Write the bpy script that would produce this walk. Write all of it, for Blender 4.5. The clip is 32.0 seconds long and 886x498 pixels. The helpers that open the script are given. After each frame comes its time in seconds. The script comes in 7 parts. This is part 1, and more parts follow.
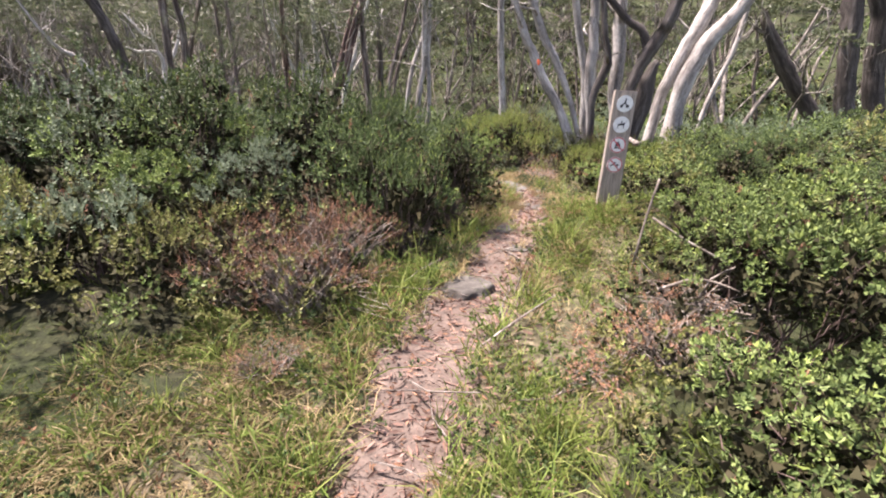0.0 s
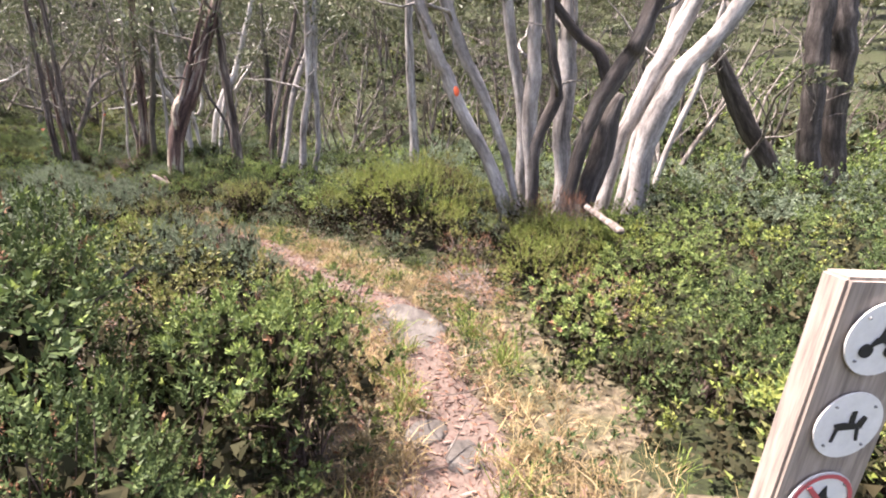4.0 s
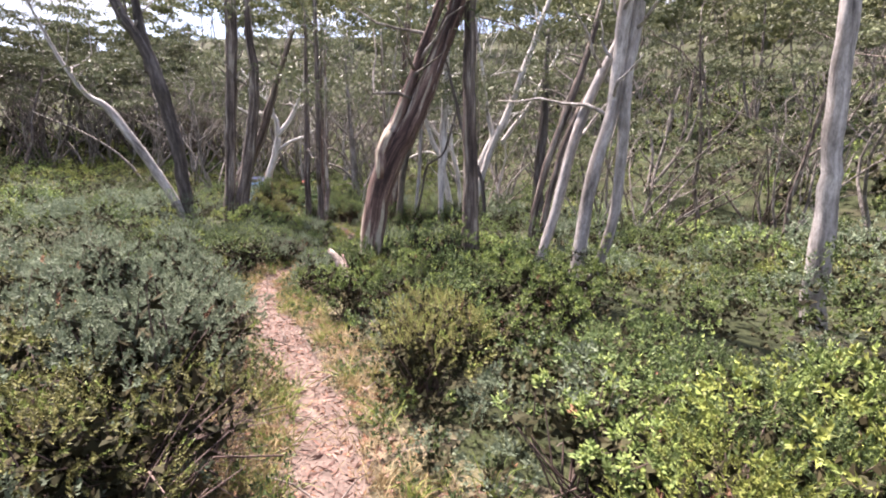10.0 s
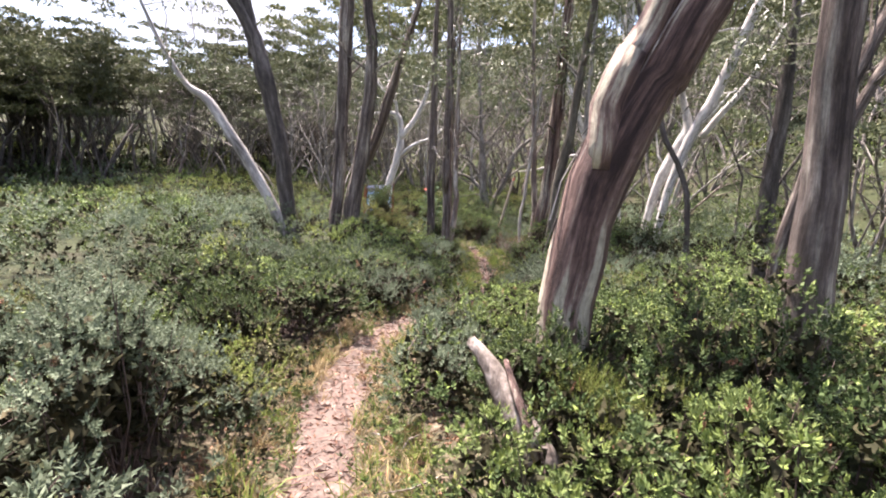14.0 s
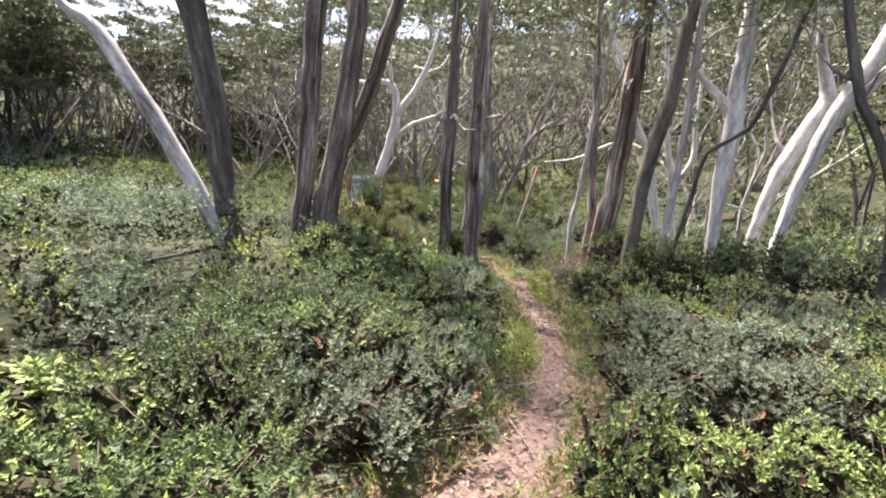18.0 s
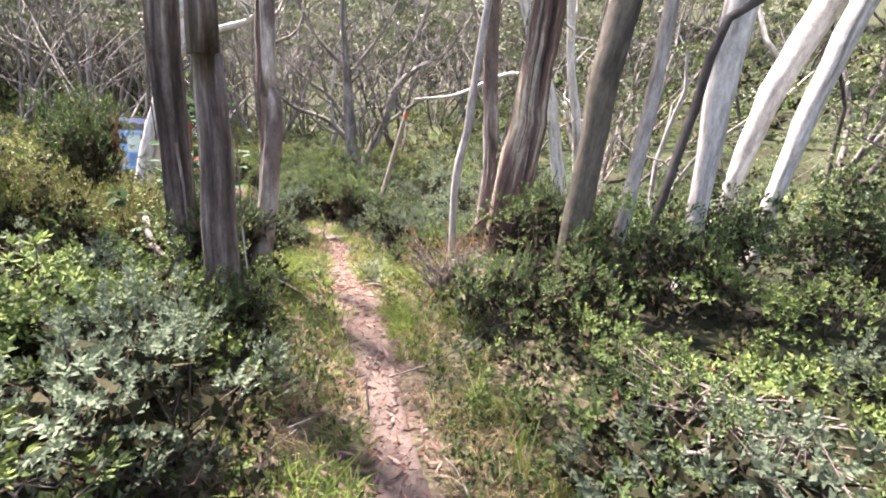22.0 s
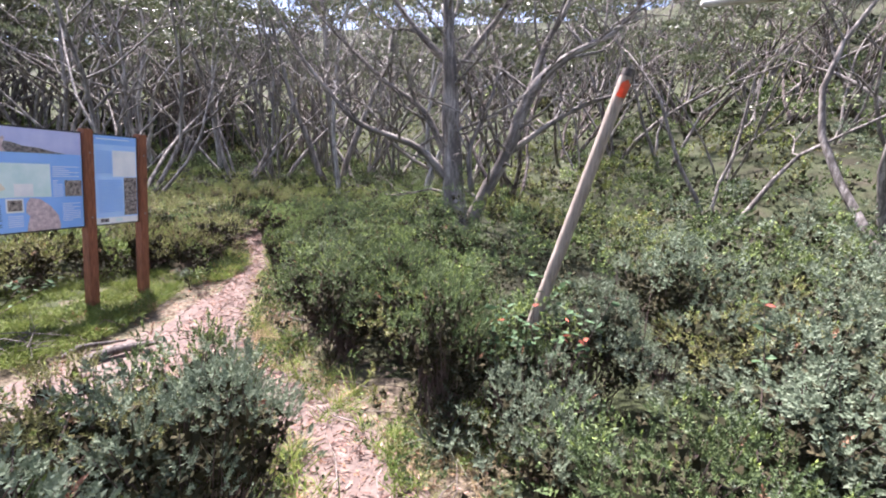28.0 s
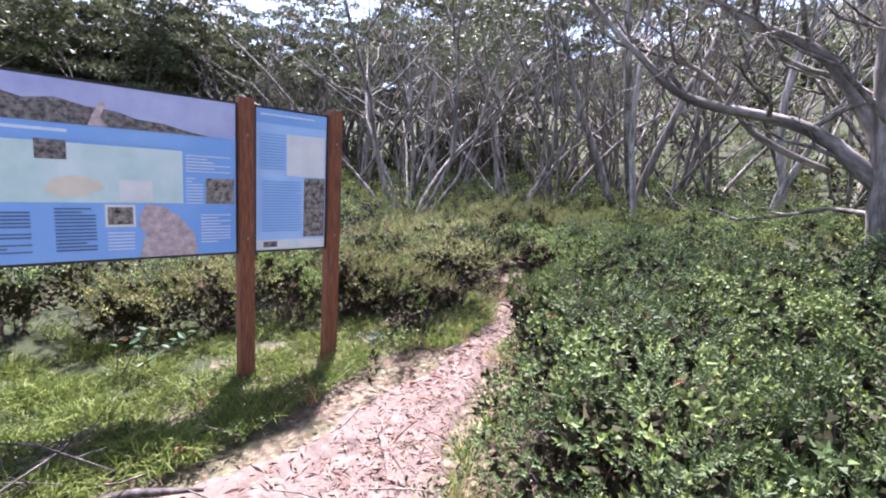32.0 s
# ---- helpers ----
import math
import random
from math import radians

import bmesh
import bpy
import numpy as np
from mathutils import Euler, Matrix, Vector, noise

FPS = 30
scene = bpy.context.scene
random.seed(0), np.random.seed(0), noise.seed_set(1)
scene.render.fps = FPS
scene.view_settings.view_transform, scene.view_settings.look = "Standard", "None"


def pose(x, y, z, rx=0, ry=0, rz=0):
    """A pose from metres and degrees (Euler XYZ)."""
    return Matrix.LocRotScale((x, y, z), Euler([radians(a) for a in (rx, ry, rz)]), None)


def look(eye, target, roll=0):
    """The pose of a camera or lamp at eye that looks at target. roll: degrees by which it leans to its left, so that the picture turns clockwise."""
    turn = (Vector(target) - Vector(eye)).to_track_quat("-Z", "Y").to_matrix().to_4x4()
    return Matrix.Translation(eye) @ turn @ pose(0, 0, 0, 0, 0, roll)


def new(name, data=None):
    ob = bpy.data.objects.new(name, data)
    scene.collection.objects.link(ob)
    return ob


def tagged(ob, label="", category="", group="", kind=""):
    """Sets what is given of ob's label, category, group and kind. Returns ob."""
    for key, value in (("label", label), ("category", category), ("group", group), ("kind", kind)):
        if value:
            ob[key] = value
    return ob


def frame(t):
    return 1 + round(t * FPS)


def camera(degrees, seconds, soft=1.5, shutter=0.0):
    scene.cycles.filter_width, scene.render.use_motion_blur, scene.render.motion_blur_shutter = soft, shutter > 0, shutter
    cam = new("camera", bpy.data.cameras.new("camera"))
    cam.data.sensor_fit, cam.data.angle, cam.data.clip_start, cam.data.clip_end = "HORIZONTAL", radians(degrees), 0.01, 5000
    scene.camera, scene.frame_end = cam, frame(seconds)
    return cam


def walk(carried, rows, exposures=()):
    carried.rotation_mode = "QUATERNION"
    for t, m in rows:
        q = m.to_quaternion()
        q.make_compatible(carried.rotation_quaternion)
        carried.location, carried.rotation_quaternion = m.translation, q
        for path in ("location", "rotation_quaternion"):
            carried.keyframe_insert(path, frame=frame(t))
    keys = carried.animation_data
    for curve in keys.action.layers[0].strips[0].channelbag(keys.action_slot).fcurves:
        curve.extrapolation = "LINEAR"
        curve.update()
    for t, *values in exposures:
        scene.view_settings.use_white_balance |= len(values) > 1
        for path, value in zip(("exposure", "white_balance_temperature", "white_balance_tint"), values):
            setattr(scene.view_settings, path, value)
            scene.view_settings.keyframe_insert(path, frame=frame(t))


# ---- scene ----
# camera and walk
cam = camera(87.5, 32.0, soft=2.0)
PATH = [
    (0, (-0.852, -4.566, 1.948), (-1.076, -2.705, 1.251), 2.1),
    (0.5, (-0.864, -4.049, 2.007), (-1.057, -2.180, 1.323), 2.2),
    (1, (-0.977, -3.551, 2.052), (-1.115, -1.672, 1.379), 2.2),
    (1.5, (-1.008, -3.123, 2.057), (-1.091, -1.238, 1.394), 2.1),
    (2, (-0.969, -2.649, 2.105), (-0.988, -0.759, 1.452), 2.5),
    (2.5, (-0.972, -2.232, 2.163), (-0.943, -0.336, 1.527), 2.6),
    (3, (-0.853, -1.815, 2.196), (-0.784, 0.086, 1.578), 3.2),
    (3.5, (-0.764, -1.434, 2.173), (-0.666, 0.469, 1.566), 4.0),
    (5.5, (-0.349, 0.449, 1.974), (-0.293, 2.359, 1.382), 4.9),
    (6, (-0.354, 0.951, 1.993), (-0.342, 2.859, 1.392), 5.7),
    (6.5, (-0.460, 1.387, 1.976), (-0.530, 3.296, 1.382), 5.6),
    (7, (-0.627, 1.874, 1.940), (-0.807, 3.774, 1.342), 5.4),
    (7.5, (-0.791, 2.307, 1.899), (-1.117, 4.196, 1.330), 5.1),
    (8, (-1.104, 2.840, 1.755), (-1.608, 4.708, 1.246), 4.6),
    (8.5, (-1.315, 3.332, 1.723), (-1.986, 5.156, 1.253), 3.9),
    (9, (-1.672, 3.798, 1.648), (-2.500, 5.566, 1.214), 3.7),
    (9.5, (-1.948, 4.225, 1.597), (-2.876, 5.949, 1.188), 3.8),
    (10, (-2.271, 4.578, 1.568), (-3.240, 6.280, 1.163), 3.8),
    (10.5, (-2.565, 4.907, 1.526), (-3.588, 6.579, 1.128), 3.8),
    (11, (-2.911, 5.343, 1.503), (-4.004, 6.973, 1.116), 3.8),
    (11.5, (-3.239, 5.676, 1.470), (-4.378, 7.273, 1.078), 3.5),
    (12, (-3.549, 6.028, 1.372), (-4.736, 7.587, 0.969), 3.5),
    (12.5, (-3.915, 6.309, 1.305), (-5.169, 7.819, 0.919), 3.6),
    (13, (-4.219, 6.592, 1.274), (-5.532, 8.052, 0.897), 3.6),
    (13.5, (-4.471, 6.842, 1.256), (-5.820, 8.269, 0.876), 3.6),
    (14, (-4.820, 7.038, 1.202), (-6.198, 8.436, 0.820), 3.4),
    (14.5, (-5.175, 7.286, 1.114), (-6.574, 8.663, 0.730), 3.6),
    (15, (-5.617, 7.526, 1.028), (-7.034, 8.886, 0.650), 3.9),
    (15.5, (-5.944, 7.756, 1.050), (-7.370, 9.108, 0.677), 4.6),
    (17.5, (-7.302, 8.795, 0.947), (-8.668, 10.202, 0.556), 5.1),
    (18, (-7.592, 9.103, 0.902), (-8.921, 10.542, 0.502), 4.9),
    (18.5, (-7.849, 9.407, 0.871), (-9.092, 10.919, 0.457), 4.5),
    (19, (-8.170, 9.740, 0.753), (-9.273, 11.350, 0.315), 4.8),
    (19.5, (-8.373, 10.100, 0.680), (-9.331, 11.794, 0.220), 4.9),
    (20, (-8.607, 10.509, 0.601), (-9.491, 12.243, 0.141), 5.3),
    (20.5, (-8.729, 10.875, 0.552), (-9.578, 12.625, 0.087), 5.5),
    (21, (-8.891, 11.365, 0.467), (-9.733, 13.117, -0.003), 5.8),
    (21.5, (-9.065, 11.797, 0.426), (-9.930, 13.535, -0.052), 5.8),
    (22, (-9.295, 12.269, 0.360), (-10.196, 13.989, -0.123), 5.7),
    (22.5, (-9.580, 12.718, 0.303), (-10.510, 14.420, -0.188), 5.7),
    (23, (-9.916, 13.225, 0.299), (-10.877, 14.909, -0.190), 5.2),
    (23.5, (-10.307, 13.612, 0.285), (-11.343, 15.262, -0.164), 4.5),
    (24, (-10.652, 13.999, 0.329), (-11.753, 15.617, -0.083), 4.4),
    (24.5, (-11.039, 14.359, 0.318), (-12.168, 15.962, -0.079), 4.7),
    (25, (-11.412, 14.793, 0.274), (-12.550, 16.391, -0.115), 4.7),
    (25.5, (-11.762, 15.234, 0.196), (-12.906, 16.832, -0.175), 4.3),
    (27.5, (-13.172, 16.922, 0.063), (-14.414, 18.452, -0.282), 5.1),
    (28, (-13.512, 17.270, 0.019), (-14.781, 18.779, -0.319), 4.9),
    (28.5, (-13.801, 17.600, -0.007), (-15.098, 19.084, -0.346), 4.9),
    (29, (-14.098, 17.946, -0.078), (-15.431, 19.397, -0.426), 4.8),
    (29.5, (-14.417, 18.242, -0.137), (-15.797, 19.646, -0.490), 4.5),
    (30, (-14.721, 18.579, -0.178), (-16.224, 19.849, -0.535), 4.5),
    (30.5, (-15.032, 18.770, -0.238), (-16.653, 19.888, -0.588), 4.4),
    (31, (-15.482, 18.897, -0.240), (-17.227, 19.817, -0.574), 4.1),
    (31.5, (-15.863, 19.021, -0.283), (-17.697, 19.753, -0.599), 4.3),
    (32, (-16.205, 19.003, -0.317), (-18.106, 19.545, -0.620), 3.5),
]
walk(cam, [(t, look(eye, target, roll)) for t, eye, target, roll in PATH], [(0, 1.97, 6600, 24), (2, 2.12, 6600, 24), (3, 2.17, 6600, 25), (6, 2.43, 6750, 24), (7, 2.73, 6750, 25), (8, 2.44, 6750, 25), (9, 2.27, 6600, 27), (13, 2.35, 6550, 25), (18, 2.53, 6550, 22), (19, 2.78, 6550, 22), (22, 2.93, 6500, 23), (24, 3.13, 6400, 22), (25, 2.70, 6350, 25), (25.5, 2.62, 6350, 25), (28, 2.51, 5950, 27), (30, 2.76, 5900, 27), (31, 2.84, 5850, 28), (32, 2.60, 5700, 30)])

# world and sun
SUN_ELEV, SUN_AZ = 64, 280    # azimuth: degrees clockwise from +y, of the place the sun stands in
world = bpy.data.worlds.new("sky")
scene.world = world
world.use_nodes = True
wn, wl = world.node_tree.nodes, world.node_tree.links
wn.clear()
sky_tex = wn.new("ShaderNodeTexSky")
sky_tex.sky_type, sky_tex.sun_disc = "NISHITA", False
sky_tex.sun_elevation, sky_tex.sun_rotation = radians(SUN_ELEV), radians(SUN_AZ)
sky_tex.air_density, sky_tex.dust_density = 1.0, 1.5
# broken cloud: bright white fields over the blue
tc, mp = wn.new("ShaderNodeTexCoord"), wn.new("ShaderNodeMapping")
mp.inputs["Scale"].default_value = (1.0, 1.0, 2.6)
cl, cr = wn.new("ShaderNodeTexNoise"), wn.new("ShaderNodeValToRGB")
cl.inputs["Scale"].default_value, cl.inputs["Detail"].default_value = 2.3, 7
cr.color_ramp.elements[0].position, cr.color_ramp.elements[1].position = 0.42, 0.60
cm, bg, wo = wn.new("ShaderNodeMix"), wn.new("ShaderNodeBackground"), wn.new("ShaderNodeOutputWorld")
cm.data_type = "RGBA"
cm.inputs["B"].default_value = (3.15, 3.4, 3.85, 1)
bg.inputs["Strength"].default_value = 0.09
wl.new(tc.outputs["Generated"], mp.inputs["Vector"])
wl.new(mp.outputs["Vector"], cl.inputs["Vector"])
wl.new(cl.outputs["Fac"], cr.inputs["Fac"])
wl.new(cr.outputs["Color"], cm.inputs["Factor"])
wl.new(sky_tex.outputs["Color"], cm.inputs["A"])
wl.new(cm.outputs["Result"], bg.inputs["Color"])
wl.new(bg.outputs["Background"], wo.inputs["Surface"])
sun = new("sun", bpy.data.lights.new("sun", "SUN"))
sun.data.energy, sun.data.angle, sun.data.color = 5.0, radians(3.0), (1.0, 0.94, 0.85)
_az, _el = radians(SUN_AZ), radians(SUN_ELEV)
sun.matrix_world = look((0, 0, 0), (-math.sin(_az) * math.cos(_el), -math.cos(_az) * math.cos(_el), -math.sin(_el)))

# ---- materials ----
def material(name, rough=0.8):
    m = bpy.data.materials.new(name)
    m.use_nodes = True
    nt = m.node_tree
    b = nt.nodes["Principled BSDF"]
    b.inputs["Roughness"].default_value = rough
    b.inputs["Specular IOR Level"].default_value = 0.3
    return m, nt, b


def noise_node(nt, scale, detail=6, rough=0.6, stretch=(1, 1, 1), coords="Object"):
    t, mp, n = (nt.nodes.new(k) for k in ("ShaderNodeTexCoord", "ShaderNodeMapping", "ShaderNodeTexNoise"))
    mp.inputs["Scale"].default_value = stretch
    n.inputs["Scale"].default_value, n.inputs["Detail"].default_value, n.inputs["Roughness"].default_value = scale, detail, rough
    nt.links.new(t.outputs[coords], mp.inputs["Vector"])
    nt.links.new(mp.outputs["Vector"], n.inputs["Vector"])
    return n.outputs["Fac"]


def ramp(nt, fac, stops):
    r = nt.nodes.new("ShaderNodeValToRGB")
    e = r.color_ramp.elements
    while len(e) < len(stops):
        e.new(0.5)
    for k, (p, c) in zip(e, stops):
        k.position, k.color = p, (*c, 1)
    nt.links.new(fac, r.inputs["Fac"])
    return r.outputs["Color"]


def mix(nt, fac, a, b, how="MIX"):
    m = nt.nodes.new("ShaderNodeMix")
    m.data_type, m.blend_type = "RGBA", how
    for key, v in (("Factor", fac), ("A", a), ("B", b)):
        if isinstance(v, bpy.types.NodeSocket):
            nt.links.new(v, m.inputs[key])
        else:
            m.inputs[key].default_value = v if key == "Factor" else (*v, 1)
    return m.outputs["Result"]


def bump(nt, b, height, strength=0.5, distance=0.02):
    n = nt.nodes.new("ShaderNodeBump")
    n.inputs["Strength"].default_value, n.inputs["Distance"].default_value = strength, distance
    nt.links.new(height, n.inputs["Height"])
    nt.links.new(n.outputs["Normal"], b.inputs["Normal"])


def calm(stops):
    """Leaf tints drawn towards the middle one."""
    mid = stops[len(stops) // 2][1]
    return [(k, tuple(min(1, (m + (v - m) * 0.5) * w) for v, m, w in zip(c, mid, (1.14, 1.0, 0.98)))) for k, c in stops]


def leaf_material(name, stops, rough=0.5, glow=0.14):
    """Leaves: each one a tint of its own, each bush a tint of its own, with light shining through."""
    m, nt, b = material(name, rough)
    b.inputs["Specular IOR Level"].default_value = 0.12
    geo, info = nt.nodes.new("ShaderNodeNewGeometry"), nt.nodes.new("ShaderNodeObjectInfo")
    c = ramp(nt, geo.outputs["Random Per Island"], calm(stops))
    hs = nt.nodes.new("ShaderNodeHueSaturation")
    mr = nt.nodes.new("ShaderNodeMapRange")
    mr.inputs["To Min"].default_value, mr.inputs["To Max"].default_value = 0.72, 1.28
    nt.links.new(info.outputs["Random"], mr.inputs["Value"])
    clump = nt.nodes.new("ShaderNodeMath")
    clump.operation = "MULTIPLY_ADD"
    nt.links.new(noise_node(nt, 7.0, 3), clump.inputs[0])
    clump.inputs[1].default_value, clump.inputs[2].default_value = 1.5, 0.25
    both = nt.nodes.new("ShaderNodeMath")
    both.operation = "MULTIPLY"
    nt.links.new(clump.outputs["Value"], both.inputs[0])
    nt.links.new(mr.outputs["Result"], both.inputs[1])
    nt.links.new(both.outputs["Value"], hs.inputs["Value"])
    patch = noise_node(nt, 2.2, 2)
    mr2 = nt.nodes.new("ShaderNodeMapRange")
    mr2.inputs["To Min"].default_value, mr2.inputs["To Max"].default_value = 0.485, 0.515
    nt.links.new(patch, mr2.inputs["Value"])
    nt.links.new(mr2.outputs["Result"], hs.inputs["Hue"])
    hs.inputs["Saturation"].default_value = 0.98
    nt.links.new(c, hs.inputs["Color"])
    nt.links.new(hs.outputs["Color"], b.inputs["Base Color"])
    tr, ms = nt.nodes.new("ShaderNodeBsdfTranslucent"), nt.nodes.new("ShaderNodeMixShader")
    nt.links.new(hs.outputs["Color"], tr.inputs["Color"])
    ms.inputs["Fac"].default_value = glow
    nt.links.new(b.outputs["BSDF"], ms.inputs[1])
    nt.links.new(tr.outputs["BSDF"], ms.inputs[2])
    nt.links.new(ms.outputs["Shader"], nt.nodes["Material Output"].inputs["Surface"])
    return m


def bark_material(name, stops, streak=(1, 1, 0.12), scale=9, rough=0.85, relief=0.7, spots=None, coords="Object"):
    m, nt, b = material(name, rough)
    turn = (lambda q: (q[0], q[2], 1)) if coords == "UV" else (lambda q: q)
    long = noise_node(nt, scale, 7, 0.65, turn(streak), coords)
    c = ramp(nt, long, stops)
    if spots:
        blot = noise_node(nt, 3.0, 4, 0.6, turn((1, 1, 0.35)), coords)
        c = mix(nt, ramp(nt, blot, [(0.51, (0, 0, 0)), (0.56, (1, 1, 1))]), c, spots)
    fine = noise_node(nt, 60, 4, 0.7, turn((1, 1, 0.3)), coords)
    mid = noise_node(nt, 24, 6, 0.75, turn((1, 1, 0.22)), coords)
    c = mix(nt, 0.6, c, ramp(nt, mid, [(0.34, (0.18, 0.18, 0.18)), (0.5, (0.5, 0.5, 0.5)), (0.66, (0.8, 0.8, 0.8))]), "OVERLAY")
    c = mix(nt, 0.5, c, ramp(nt, fine, [(0.3, (0.28, 0.28, 0.28)), (0.7, (0.75, 0.75, 0.75))]), "OVERLAY")
    crack = noise_node(nt, 11, 3, 0.5, turn((1, 1, 0.05)), coords)
    c = mix(nt, ramp(nt, crack, [(0.29, (0.6, 0.6, 0.6)), (0.35, (0, 0, 0))]), c, (0.03, 0.025, 0.022))
    nt.links.new(c, b.inputs["Base Color"])
    bump(nt, b, mid, relief, 0.025)
    return m


def barks(coords):
    return {
        "pale": bark_material("bark_pale", [(0.32, (0.085, 0.076, 0.068)), (0.42, (0.22, 0.20, 0.182)), (0.54, (0.36, 0.335, 0.31)), (0.66, (0.52, 0.495, 0.46))], relief=0.4, coords=coords),
        "white": bark_material("bark_white", [(0.32, (0.15, 0.137, 0.122)), (0.44, (0.40, 0.376, 0.345)), (0.6, (0.60, 0.575, 0.54))], relief=0.3, coords=coords),
        "grey": bark_material("bark_grey", [(0.3, (0.045, 0.039, 0.033)), (0.48, (0.132, 0.116, 0.100)), (0.66, (0.35, 0.318, 0.280))], relief=0.4, coords=coords),
        "dark": bark_material("bark_dark", [(0.32, (0.024, 0.020, 0.018)), (0.5, (0.072, 0.061, 0.054)), (0.68, (0.18, 0.16, 0.145))], relief=0.8, coords=coords),
        "brown": bark_material("bark_brown", [(0.36, (0.028, 0.021, 0.018)), (0.46, (0.085, 0.065, 0.056)), (0.55, (0.165, 0.135, 0.115)), (0.64, (0.36, 0.325, 0.27))], scale=13, streak=(1, 1, 0.06), relief=0.9, coords=coords),
        "red": bark_material("bark_red", [(0.38, (0.028, 0.017, 0.015)), (0.46, (0.090, 0.055, 0.046)), (0.54, (0.175, 0.118, 0.098)), (0.60, (0.38, 0.345, 0.265))], scale=11, streak=(1, 1, 0.06), relief=1.0, coords=coords),
        "peel": bark_material("bark_peel", [(0.34, (0.08, 0.062, 0.054)), (0.43, (0.22, 0.178, 0.155)), (0.52, (0.37, 0.32, 0.285)), (0.62, (0.56, 0.51, 0.455))], streak=(1, 1, 0.16), scale=7, relief=0.7, spots=(0.165, 0.125, 0.110), coords=coords),
        "mossy": bark_material("bark_mossy", [(0.3, (0.03, 0.025, 0.02)), (0.5, (0.08, 0.066, 0.05)), (0.7, (0.17, 0.155, 0.11))], relief=0.6, spots=(0.105, 0.092, 0.070), coords=coords),
    }


BARK, TRUNK_BARK = barks("Object"), barks("UV")
DEADWOOD = bark_material("dead_wood", [(0.3, (0.06, 0.047, 0.038)), (0.5, (0.17, 0.142, 0.12)), (0.68, (0.35, 0.315, 0.28))], streak=(1, 1, 1), scale=16, relief=0.5)
TWIG = bark_material("twig", [(0.3, (0.04, 0.027, 0.024)), (0.7, (0.16, 0.115, 0.098))], streak=(1, 1, 1), relief=0.2)

